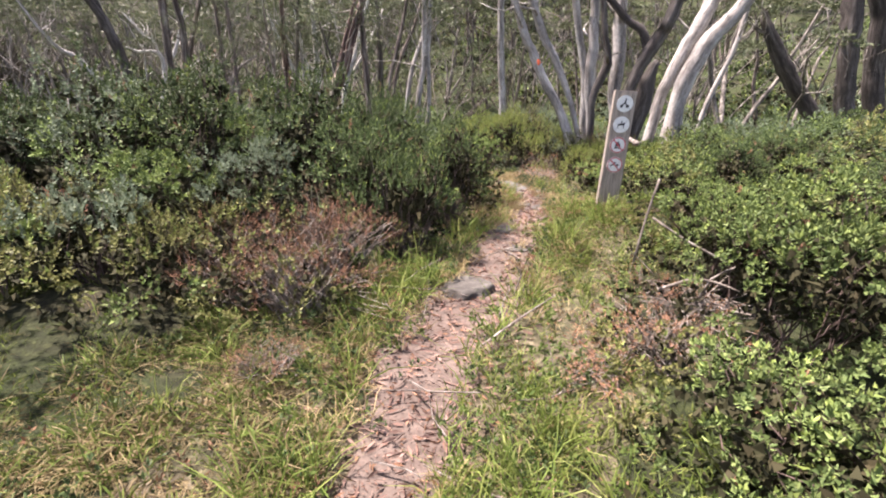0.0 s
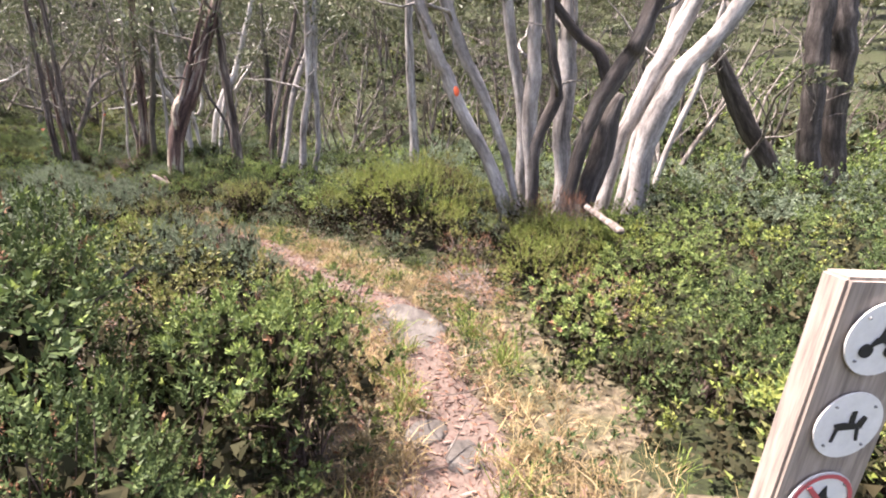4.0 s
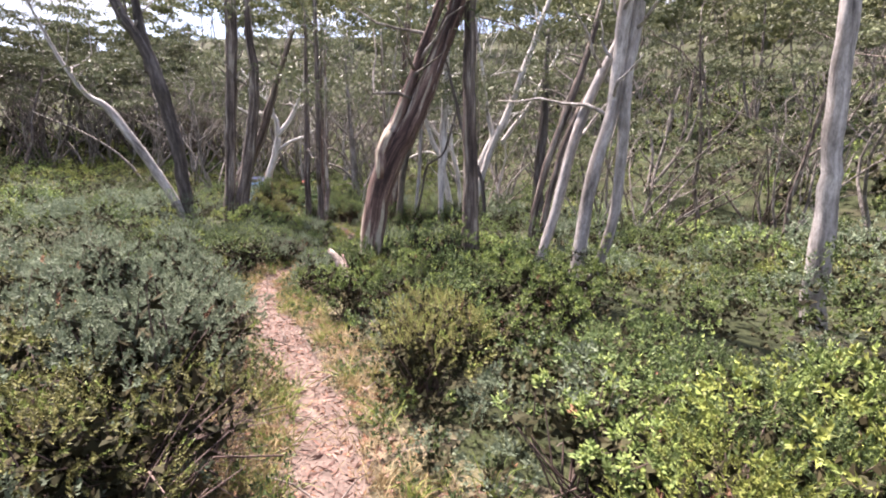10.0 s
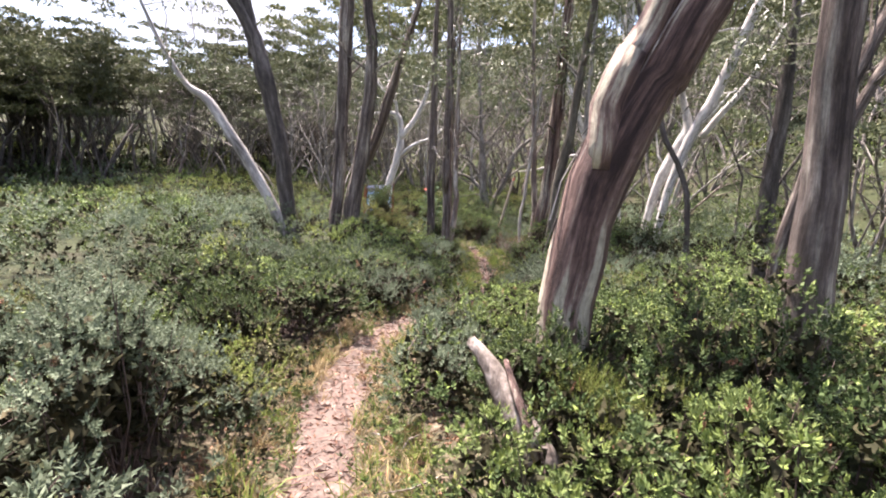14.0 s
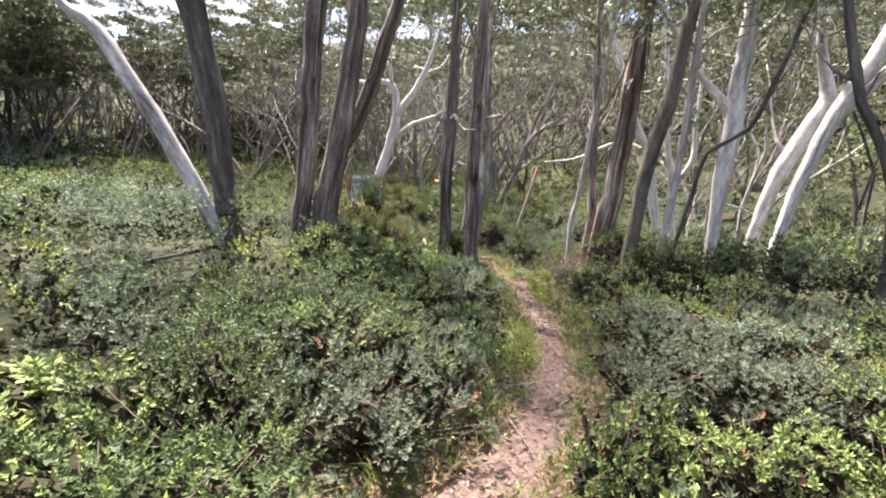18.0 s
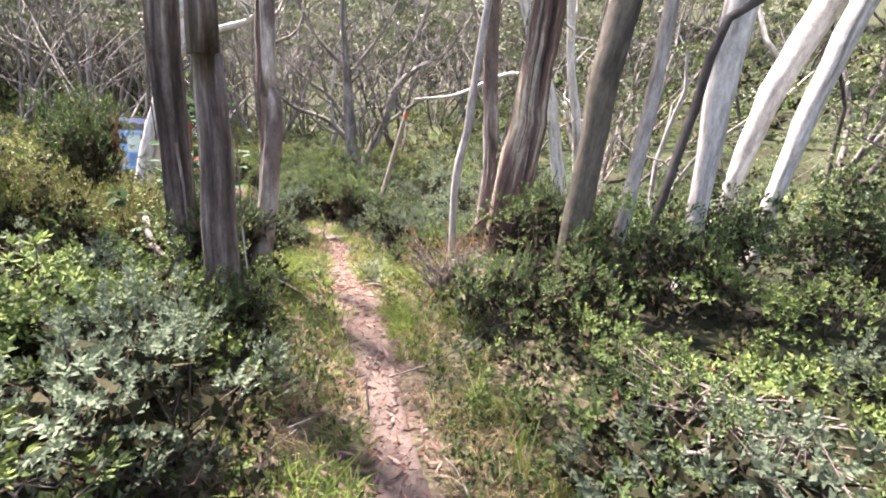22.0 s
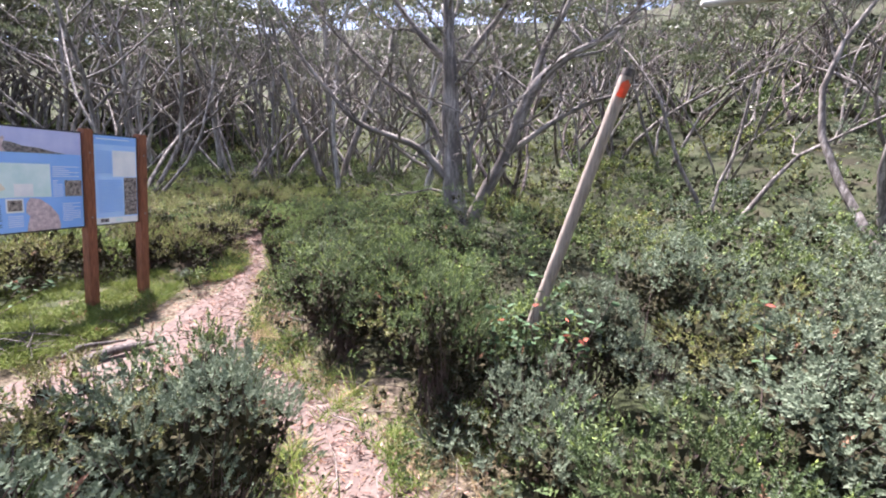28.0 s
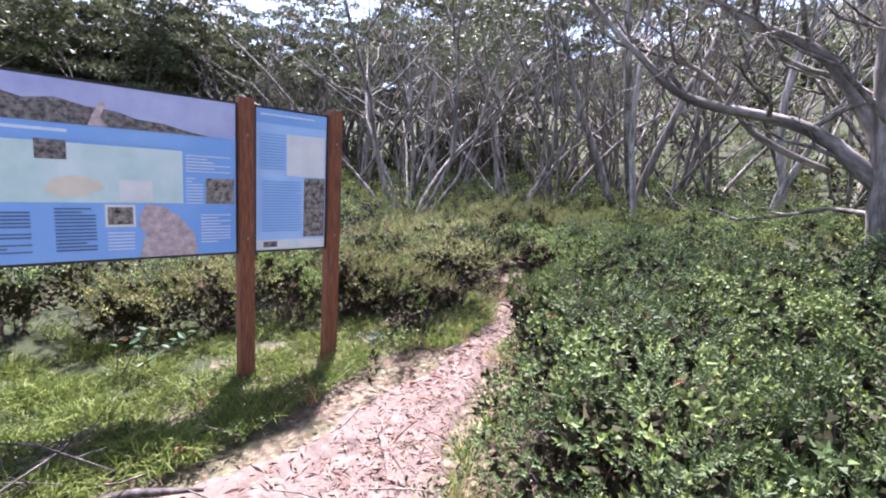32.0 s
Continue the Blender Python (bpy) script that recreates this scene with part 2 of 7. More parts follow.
LEAF = {
    "dark": leaf_material("leaf_dark", [(0.0, (0.018, 0.034, 0.013)), (0.5, (0.050, 0.086, 0.032)), (1.0, (0.125, 0.180, 0.066))], 0.5),
    "green": leaf_material("leaf_green", [(0.0, (0.028, 0.052, 0.018)), (0.5, (0.100, 0.162, 0.052)), (1.0, (0.245, 0.335, 0.115))], 0.55),
    "bright": leaf_material("leaf_bright", [(0.0, (0.044, 0.058, 0.014)), (0.5, (0.116, 0.160, 0.036)), (1.0, (0.250, 0.300, 0.085))], 0.45),
    "olive": leaf_material("leaf_olive", [(0.0, (0.045, 0.052, 0.016)), (0.5, (0.104, 0.124, 0.042)), (1.0, (0.245, 0.260, 0.095))], 0.5),
    "silver": leaf_material("leaf_silver", [(0.0, (0.050, 0.074, 0.050)), (0.5, (0.100, 0.148, 0.094)), (1.0, (0.222, 0.288, 0.198))], 0.6, 0.25),
    "brown": leaf_material("leaf_brown", [(0.0, (0.055, 0.030, 0.016)), (0.5, (0.160, 0.096, 0.058)), (1.0, (0.360, 0.240, 0.155))], 0.8, 0.1),
    # gum leaf lightened: sun and haze on the far crowns put into colour
    "hill": leaf_material("leaf_hill_sunlit", [(0.0, (0.060, 0.080, 0.036)), (0.5, (0.115, 0.148, 0.070)), (1.0, (0.270, 0.310, 0.165))], 0.5),
    "canopy": leaf_material("leaf_canopy", [(0.0, (0.022, 0.034, 0.018)), (0.5, (0.070, 0.092, 0.046)), (1.0, (0.190, 0.220, 0.120))], 0.5),
    "tip": leaf_material("leaf_tip", [(0.0, (0.080, 0.125, 0.034)), (0.5, (0.162, 0.245, 0.062)), (1.0, (0.290, 0.380, 0.120))], 0.45),
    # near-black leaves: the shade inside bushes, put into their colour
    "inner": leaf_material("leaf_inner_shade", [(0.0, (0.012, 0.013, 0.007)), (0.6, (0.030, 0.034, 0.016)), (1.0, (0.070, 0.062, 0.034))], 0.8, 0.0),
    "gum": leaf_material("leaf_gum", [(0.0, (0.028, 0.046, 0.024)), (0.5, (0.082, 0.112, 0.058)), (1.0, (0.230, 0.265, 0.150))], 0.4),
    "juvenile": leaf_material("leaf_juvenile", [(0.0, (0.026, 0.060, 0.026)), (0.6, (0.052, 0.104, 0.048)), (1.0, (0.095, 0.155, 0.080))], 0.55, 0.25),
    "red": leaf_material("leaf_red", [(0.0, (0.13, 0.035, 0.022)), (1.0, (0.28, 0.09, 0.055))], 0.45),
    "grass": leaf_material("grass_green", [(0.0, (0.040, 0.075, 0.014)), (0.5, (0.110, 0.170, 0.036)), (1.0, (0.260, 0.300, 0.100))], 0.5, 0.3),
    "herb": leaf_material("leaf_herb", [(0.0, (0.040, 0.085, 0.022)), (0.5, (0.105, 0.175, 0.045)), (1.0, (0.210, 0.290, 0.085))], 0.45, 0.3),
    "scrap": leaf_material("bark_scrap", [(0.0, (0.050, 0.032, 0.025)), (0.5, (0.125, 0.085, 0.066)), (1.0, (0.300, 0.225, 0.180))], 0.8, 0.02),
    "strap": leaf_material("leaf_strap", [(0.0, (0.07, 0.10, 0.065)), (0.5, (0.125, 0.165, 0.11)), (1.0, (0.22, 0.26, 0.185))], 0.6, 0.2),
    "pink": leaf_material("leaf_pink", [(0.0, (0.060, 0.042, 0.034)), (0.5, (0.125, 0.088, 0.071)), (1.0, (0.420, 0.330, 0.280))], 0.75, 0.05),
    "straw": leaf_material("grass_straw", [(0.0, (0.095, 0.080, 0.036)), (0.5, (0.225, 0.195, 0.098)), (1.0, (0.440, 0.400, 0.240))], 0.7, 0.2),
    "litter": leaf_material("leaf_litter", [(0.0, (0.070, 0.036, 0.025)), (0.5, (0.165, 0.115, 0.092)), (1.0, (0.360, 0.275, 0.225))], 0.75, 0.05),
}


def ground_material():
    m, nt, b = material("heath_floor", 0.95)
    big = noise_node(nt, 0.9, 5)
    fine = noise_node(nt, 22, 8, 0.75)
    a = ramp(nt, fine, [(0.32, (0.010, 0.008, 0.005)), (0.52, (0.034, 0.028, 0.016)), (0.70, (0.090, 0.072, 0.042))])
    g = ramp(nt, fine, [(0.32, (0.010, 0.013, 0.005)), (0.55, (0.036, 0.046, 0.015)), (0.72, (0.090, 0.105, 0.036))])
    nt.links.new(mix(nt, ramp(nt, big, [(0.30, (0, 0, 0)), (0.52, (1, 1, 1))]), a, g), b.inputs["Base Color"])
    bump(nt, b, fine, 0.9, 0.04)
    return m


def verge_material():
    m, nt, b = material("dry_verge", 0.95)
    big, mid, fine = noise_node(nt, 2.5, 4), noise_node(nt, 14, 7, 0.75), noise_node(nt, 90, 5, 0.7)
    a = ramp(nt, mid, [(0.34, (0.030, 0.024, 0.015)), (0.5, (0.096, 0.075, 0.050)), (0.66, (0.220, 0.178, 0.122))])
    g = ramp(nt, mid, [(0.34, (0.022, 0.022, 0.010)), (0.5, (0.066, 0.062, 0.032)), (0.66, (0.155, 0.142, 0.080))])
    c = mix(nt, ramp(nt, big, [(0.42, (0, 0, 0)), (0.6, (1, 1, 1))]), a, g)
    c = mix(nt, 0.5, c, ramp(nt, fine, [(0.3, (0.25, 0.25, 0.25)), (0.7, (0.8, 0.8, 0.8))]), "OVERLAY")
    nt.links.new(c, b.inputs["Base Color"])
    bump(nt, b, mid, 0.8, 0.03)
    return m


def path_material():
    m, nt, b = material("path_dirt", 0.95)
    big, mid, fine = noise_node(nt, 1.7, 4), noise_node(nt, 9, 6, 0.7), noise_node(nt, 70, 5, 0.7)
    a = ramp(nt, mid, [(0.3, (0.042, 0.031, 0.025)), (0.5, (0.098, 0.071, 0.058)), (0.7, (0.178, 0.137, 0.114))])
    c = mix(nt, ramp(nt, big, [(0.40, (0, 0, 0)), (0.65, (1, 1, 1))]), a, (0.112, 0.084, 0.069))
    c = mix(nt, 0.5, c, ramp(nt, fine, [(0.3, (0.25, 0.25, 0.25)), (0.7, (0.8, 0.8, 0.8))]), "OVERLAY")
    nt.links.new(c, b.inputs["Base Color"])
    bump(nt, b, mid, 0.3, 0.012)
    return m


def stone_material():
    m, nt, b = material("lichened_stone", 0.9)
    mid, fine = noise_node(nt, 7, 7, 0.7), noise_node(nt, 45, 5, 0.7)
    c = ramp(nt, mid, [(0.3, (0.034, 0.031, 0.027)), (0.5, (0.080, 0.072, 0.063)), (0.7, (0.145, 0.134, 0.118))])
    c = mix(nt, 0.5, c, ramp(nt, fine, [(0.3, (0.3, 0.3, 0.3)), (0.7, (0.75, 0.75, 0.75))]), "OVERLAY")
    nt.links.new(c, b.inputs["Base Color"])
    bump(nt, b, mid, 0.7, 0.03)
    return m


def plain(name, colour, rough=0.6, grain=0.12, scale=30, stretch=(1, 1, 1)):
    m, nt, b = material(name, rough)
    n = noise_node(nt, scale, 5, 0.65, stretch)
    lo, hi = tuple(v * (1 - 2.2 * grain) for v in colour), tuple(min(1, v * (1 + 2.2 * grain)) for v in colour)
    nt.links.new(ramp(nt, n, [(0.3, lo), (0.7, hi)]), b.inputs["Base Color"])
    bump(nt, b, n, 0.15, 0.004)
    return m


GROUND, VERGE, DIRT, STONE = ground_material(), verge_material(), path_material(), stone_material()
TIMBER = plain("stained_timber", (0.20, 0.082, 0.043), 0.7, 0.25, 14, (6, 6, 0.5))
GREY_TIMBER = plain("weathered_timber", (0.30, 0.255, 0.215), 0.85, 0.2, 14, (6, 6, 0.4))
ROUND_TIMBER = plain("weathered_pole", (0.28, 0.238, 0.19), 0.85, 0.2, 12, (5, 5, 0.4))
ORANGE = plain("orange_marker", (0.55, 0.10, 0.035), 0.6, 0.1)
DISC_WHITE = plain("disc_white", (0.74, 0.74, 0.72), 0.45, 0.04)
INK, RED_INK = plain("black_ink", (0.025, 0.025, 0.028), 0.5, 0.05), plain("red_ink", (0.52, 0.11, 0.12), 0.5, 0.05)
SCREW = plain("screw_steel", (0.22, 0.22, 0.22), 0.4, 0.05)


# ---- tools ----
def smooth_step(a, b, x):
    t = np.clip((x - a) / (b - a), 0, 1)
    return t * t * (3 - 2 * t)


def land(x, y):
    """Height of the ground: the walk goes down a long slope, a hill rises to the north."""
    u = (x + 0.9) * -0.545 + (y + 4.6) * 0.838
    v = (x + 0.9) * 0.838 + (y + 4.6) * 0.545
    z = np.interp(u, (-30, -5, 0, 2, 3.5, 5.5, 8, 11, 14.5, 18, 21.5, 24.5, 27, 29, 33, 40, 55, 90),
                  (0.2, 0.4, 0.45, 0.56, 0.62, 0.48, 0.25, -0.12, -0.5, -0.78, -1.1, -1.43, -1.7, -1.82, -1.72, -1.15, -0.1, 1.0))
    n = np.maximum(0, (y - 26) * 0.8 + (x + 18) * 0.2)
    z = z + 0.3 * np.minimum(n, 95) * smooth_step(0, 9, n) + 0.05 * np.maximum(0, v - 14)
    z = z + np.minimum(4, 0.12 * np.maximum(0, -44 - x)) + np.minimum(9, 0.22 * np.maximum(0, u - 50))
    z = z + 0.45 * np.exp(-((x + 4.6) ** 2 + (y - 10.6) ** 2) / 4.0) + 0.5 * np.exp(-((x + 8.2) ** 2 + (y - 16.9) ** 2) / 6.0) + 0.45 * np.exp(-((x + 14.3) ** 2 + (y - 12.4) ** 2) / 4.0)
    return z + 0.42 * np.exp(-((x + 10.75) ** 2 + (y - 16.0) ** 2) / 0.9) + 0.3 * np.exp(-((x + 12.4) ** 2 + (y - 14.6) ** 2) / 0.5) + 0.45 * np.exp(-((x + 19.0) ** 2 + (y - 25.0) ** 2) / 6.0) + 0.33 * np.exp(-((x - 0.35) ** 2 + (y + 0.3) ** 2) / 0.5)


# the line walked, on from the start and past the end
TRAIL = [(-1.3, -9.0), (-1.15, -6.0), (-1.1, -4.5), (-1.15, -3.3), (-1.1, -2.2), (-0.82, -1.1), (-0.45, 0.6), (-0.52, 1.5), (-0.72, 2.4), (-1.2, 3.0),
         (-1.9, 3.8), (-3.0, 5.35), (-3.85, 6.2), (-5.0, 7.15), (-6.1, 7.75), (-6.9, 8.3), (-7.8, 9.05), (-8.5, 9.95), (-8.93, 11.6),
         (-9.6, 12.95), (-10.6, 14.2), (-12.0, 15.55), (-12.9, 16.5), (-14.2, 18.0), (-15.3, 18.8), (-16.3, 19.0), (-17.4, 19.1),
         (-18.5, 19.5), (-19.5, 20.1), (-20.4, 20.9), (-22.4, 21.95), (-24.6, 23.0)]


def along(points, step):
    """Points at even steps on a smooth curve through the given ones."""
    p = np.array(points, float)
    out = []
    for i in range(len(p) - 1):
        a, b, c, d = p[max(i - 1, 0)], p[i], p[i + 1], p[min(i + 2, len(p) - 1)]
        k = max(2, int(np.linalg.norm(c - b) / step))
        for t in np.arange(k) / k:
            out.append(0.5 * (2 * b + (c - a) * t + (2 * a - 5 * b + 4 * c - d) * t * t + (3 * b - a - 3 * c + d) * t ** 3))
    out.append(p[-1])
    return np.array(out)


TRAIL_LINE = along(TRAIL, 0.12)
# the bare branch that leaves the trail in front of the sign
SPUR = [(-19.35, 19.95), (-18.75, 19.4), (-18.2, 18.85), (-17.75, 18.3), (-17.45, 17.6), (-17.3, 16.6)]
SPUR_LINE = along(SPUR, 0.12)


def from_spur(x, y):
    """Distances of many places from the middle of the branch."""
    x, y = np.asarray(x, float), np.asarray(y, float)
    return np.min(np.hypot(x[:, None] - SPUR_LINE[None, :, 0], y[:, None] - SPUR_LINE[None, :, 1]), axis=1)


def from_trail(x, y):
    """How far a place lies from the trail's middle."""
    return float(np.min(np.hypot(TRAIL_LINE[:, 0] - x, TRAIL_LINE[:, 1] - y)))


def mesh_of(name, verts, faces, mats, smooth=False, slots=None):
    me = bpy.data.meshes.new(name)
    me.from_pydata([tuple(v) for v in verts], [], [tuple(f) for f in faces])
    for m in mats:
        me.materials.append(m)
    if slots is not None:
        me.polygons.foreach_set("material_index", np.asarray(slots, dtype=np.int32))
    if smooth:
        me.polygons.foreach_set("use_smooth", np.ones(len(me.polygons), dtype=bool))
    me.update()
    return me


def thing(name, label, category, group="", kind="", at=(0, 0, 0)):
    ob = new(name)
    ob.location = at
    return tagged(ob, label, category, group, kind)


def under(ob, parent):
    ob.parent = parent
    ob.matrix_parent_inverse = Matrix.Translation(parent.location).inverted()
    return ob


def part(name, bm, mat, parent, label=""):
    """Links a bmesh as one mesh object under a thing or part; coordinates are the parent's own."""
    me = bpy.data.meshes.new(name)
    bm.to_mesh(me)
    bm.free()
    me.materials.append(mat)
    ob = new(name, me)
    ob.parent = parent
    return tagged(ob, label)


def box(sx, sy, sz, at=(0, 0, 0), bevel=0.004, turn=None):
    bm = bmesh.new()
    bmesh.ops.create_cube(bm, size=1)
    bmesh.ops.scale(bm, vec=(sx, sy, sz), verts=bm.verts)
    if bevel:
        bmesh.ops.bevel(bm, geom=bm.edges[:], offset=bevel, segments=2, affect="EDGES")
    if turn is not None:
        bmesh.ops.transform(bm, matrix=turn, verts=bm.verts)
    bmesh.ops.translate(bm, vec=at, verts=bm.verts)
    return bm


def tube(points, sides=10, rough=0.0, seed=0, close=True):
    """Vertices and faces of a tapering limb through (x, y, z, radius) points, with an uneven skin."""
    pts = np.array(points, float)
    rng = np.random.RandomState(seed)
    verts, faces = [], []
    n = len(pts)
    ring_phase = rng.rand(8) * 6.28
    for i in range(n):
        d = pts[min(i + 1, n - 1), :3] - pts[max(i - 1, 0), :3]
        d = d / (np.linalg.norm(d) + 1e-9)
        a = np.cross(d, (0.31, 0.95, 0.05))
        a /= np.linalg.norm(a) + 1e-9
        b = np.cross(d, a)
        for k in range(sides):
            th = 2 * math.pi * k / sides
            wob = 1 + rough * (0.6 * math.sin(2 * th + ring_phase[0] + i * 0.13) + 0.5 * math.sin(5 * th + ring_phase[1] + i * 0.21) + 0.35 * (rng.rand() - 0.5))
            verts.append(pts[i, :3] + pts[i, 3] * wob * (math.cos(th) * a + math.sin(th) * b))
    for i in range(n - 1):
        for k in range(sides):
            k2 = (k + 1) % sides
            faces.append((i * sides + k, i * sides + k2, (i + 1) * sides + k2, (i + 1) * sides + k))
    if close:
        faces.append(tuple(range((n - 1) * sides, n * sides)))
        faces.append(tuple(range(sides - 1, -1, -1)))
    return verts, faces


def gather(pieces):
    verts, faces, base = [], [], 0
    for v, f in pieces:
        verts.extend(v)
        faces.extend(tuple(i + base for i in q) for q in f)
        base += len(v)
    return verts, faces


def leaves(centres, dirs, length, width, rng, fold=0.25, spread=0.0):
    """A folded rhombus leaf at each centre, pointing along dirs: vertices and faces as arrays."""
    n = len(centres)
    d = dirs + spread * rng.randn(n, 3)
    d /= np.linalg.norm(d, axis=1, keepdims=True) + 1e-9
    side = np.cross(d, rng.randn(n, 3))
    side /= np.linalg.norm(side, axis=1, keepdims=True) + 1e-9
    up = np.cross(side, d)
    L = (length * (0.7 + 0.6 * rng.rand(n)))[:, None]
    W = (width * (0.7 + 0.6 * rng.rand(n)))[:, None]
    v = np.stack([centres, centres + d * L * 0.45 + side * W * 0.5 + up * W * fold, centres + d * L, centres + d * L * 0.45 - side * W * 0.5 + up * W * fold], 1).reshape(-1, 3)
    i = np.arange(n)[:, None] * 4
    f = np.concatenate([i + [0, 1, 2], i + [0, 2, 3]], 1).reshape(-1, 3)
    return v, f


def slips(centres, dirs, length, width, rng, spread=0.0):
    """Small pointed leaves of one face each."""
    n = len(centres)
    d = dirs + spread * rng.randn(n, 3)
    d /= np.linalg.norm(d, axis=1, keepdims=True) + 1e-9
    side = np.cross(d, rng.randn(n, 3))
    side /= np.linalg.norm(side, axis=1, keepdims=True) + 1e-9
    L = (length * (0.65 + 0.7 * rng.rand(n)))[:, None]
    W = (width * (0.7 + 0.6 * rng.rand(n)))[:, None]
    v = np.stack([centres + side * W * 0.5, centres - side * W * 0.5, centres + d * L], 1).reshape(-1, 3)
    return v, np.arange(3 * n).reshape(-1, 3)


def blades(c, d, length, width, rng, droop=0.5):
    """Grass blades of two joints that bend over towards their tips."""
    n = len(c)
    d = d / (np.linalg.norm(d, axis=1, keepdims=True) + 1e-9)
    side = np.cross(d, rng.randn(n, 3))
    side /= np.linalg.norm(side, axis=1, keepdims=True) + 1e-9
    L = (length * (0.55 + 0.9 * rng.rand(n)))[:, None]
    W = (width * (0.7 + 0.6 * rng.rand(n)))[:, None]
    mid = c + d * L * 0.55
    flat_ = d * [1, 1, 0]
    tip = c + d * L + (flat_ * 0.5 - np.array([0, 0, 0.5])) * L * droop * rng.rand(n, 1)
    v = np.stack([c + side * W * 0.5, c - side * W * 0.5, mid - side * W * 0.4, mid + side * W * 0.4, tip], 1).reshape(-1, 3)
    i = np.arange(n)[:, None] * 5
    return v, np.concatenate([i + [0, 1, 2], i + [0, 2, 3], i + [3, 2, 4]], 1).reshape(-1, 3)


def fast_mesh(name, v, f, mats, slots=None):
    """A triangle mesh from arrays."""
    me = bpy.data.meshes.new(name)
    v, f = np.asarray(v, np.float32), np.asarray(f, np.int32)
    me.vertices.add(len(v))
    me.vertices.foreach_set("co", v.ravel())
    me.loops.add(f.size)
    me.loops.foreach_set("vertex_index", f.ravel())
    me.polygons.add(len(f))
    me.polygons.foreach_set("loop_start", np.arange(len(f), dtype=np.int32) * 3)
    for m in mats:
        me.materials.append(m)
    if slots is not None:
        me.polygons.foreach_set("material_index", np.asarray(slots, np.int32))
    me.update(calc_edges=True)
    me.validate()
    return me


# ---- ground, far land and trail ----
def make_ground():
    """One sheet, fine along the walk and coarse to the horizon."""
    gx = np.unique(np.concatenate([np.arange(-30, 8, 0.3), np.linspace(-90, -30, 25), np.linspace(8, 60, 22), np.geomspace(60, 1500, 14), -np.geomspace(90, 1500, 12)]))
    gy = np.unique(np.concatenate([np.arange(-9, 30, 0.3), np.linspace(-60, -9, 22), np.linspace(30, 160, 50), np.geomspace(160, 1500, 14), -np.geomspace(60, 1500, 12)]))
    X, Y = np.meshgrid(gx, gy)
    Z = land(X.ravel(), Y.ravel()).reshape(X.shape)
    rng = np.random.RandomState(3)
    near = np.minimum(np.abs(X + 11), np.abs(Y - 10)) < 60
    d = np.full(X.shape, 9.0)
    for a in range(X.shape[0]):
        if -9 < gy[a] < 30:
            d[a] = np.min(np.hypot(X[a][:, None] - TRAIL_LINE[None, :, 0], Y[a][:, None] - TRAIL_LINE[None, :, 1]), axis=1)
            d[a] = np.minimum(d[a], np.maximum(0, from_spur(X[a], Y[a]) - 0.45))
    Z = Z + 0.09 * smooth_step(0.25, 0.9, d) - 0.055
    Z = Z + np.where(near, smooth_step(0.35, 1.0, d) * (0.04 * np.sin(X * 1.9 + Y * 0.7) * np.sin(Y * 1.3 - X * 0.4) + 0.015 * rng.randn(*X.shape)), 0)
    v = np.stack([X, Y, Z], -1).reshape(-1, 3)
    w = len(gx)
    a, b = np.meshgrid(np.arange(w - 1), np.arange(len(gy) - 1))
    q = (b * w + a).ravel()
    f = np.concatenate([np.stack([q, q + 1, q + w + 1], 1), np.stack([q, q + w + 1, q + w], 1)])
    side = d.ravel()[f].mean(axis=1) + 0.12 * np.sin(v[f[:, 0], 0] * 5) * np.sin(v[f[:, 0], 1] * 4)
    me = fast_mesh("ground", v, f, [GROUND, VERGE], (side < 0.95).astype(int))
    me.polygons.foreach_set("use_smooth", np.ones(len(me.polygons), dtype=bool))
    tagged(new("ground", me), "heath floor of dark litter, moss and short grass", "ground", kind="structure")


def trail_width(s):
    """Half width of the bare track along its length: wider by the sign."""
    return float(np.interp(s, (0, 6.5, 8.5, 12, 15.2, 17.5, 19.5, 22, 24, 29.5, 33), (0.30, 0.30, 0.26, 0.22, 0.17, 0.20, 0.24, 0.18, 0.125, 0.14, 0.2))) + 0.03 * math.sin(s * 0.9) + 0.03 * math.sin(s * 2.7 + 1) + 0.22 * float(smooth_step(31.5, 33.0, s)) * (1 - float(smooth_step(35.5, 37.5, s)))


def spur_width(s):
    return float(np.interp(s, (0, 0.8, 1.6, 4), (0.12, 0.36, 0.46, 0.46))) + 0.03 * math.sin(s * 4)


def make_trail(points, width, label, drop):
    line = along(points, 0.07)
    rng = np.random.RandomState(5)
    cols = 9
    verts, faces, s = [], [], 0.0
    for i, p in enumerate(line):
        d = line[min(i + 1, len(line) - 1)] - line[max(i - 1, 0)]
        d /= np.linalg.norm(d)
        nrm = np.array([-d[1], d[0]])
        if i:
            s += np.linalg.norm(p - line[i - 1])
        h = width(s)
        l, r = h * (1.05 + 0.18 * math.sin(s * 3.1) + 0.15 * rng.rand()), h * (1.05 + 0.18 * math.sin(s * 2.6 + 2) + 0.15 * rng.rand())
        for k in range(cols):
            u = k / (cols - 1)
            q = p + nrm * (l * (1 - u) - r * u)
            edge = 1 - abs(2 * u - 1)
            z = float(land(q[0], q[1])) - 0.018 - drop + 0.005 * rng.rand() - 0.018 * math.sin(math.pi * u) + (-0.07 if k in (0, cols - 1) else 0)
            verts.append((q[0], q[1], z))
    for i in range(len(line) - 1):
        for k in range(cols - 1):
            a = i * cols + k
            faces.append((a, a + 1, a + cols + 1, a + cols))
    tagged(new("trail", mesh_of("trail", verts, faces, [DIRT], True)), label, "path", kind="structure")


make_ground()
make_trail(TRAIL, trail_width, "narrow worn walking track of pinkish dirt and leaf litter", 0.0)
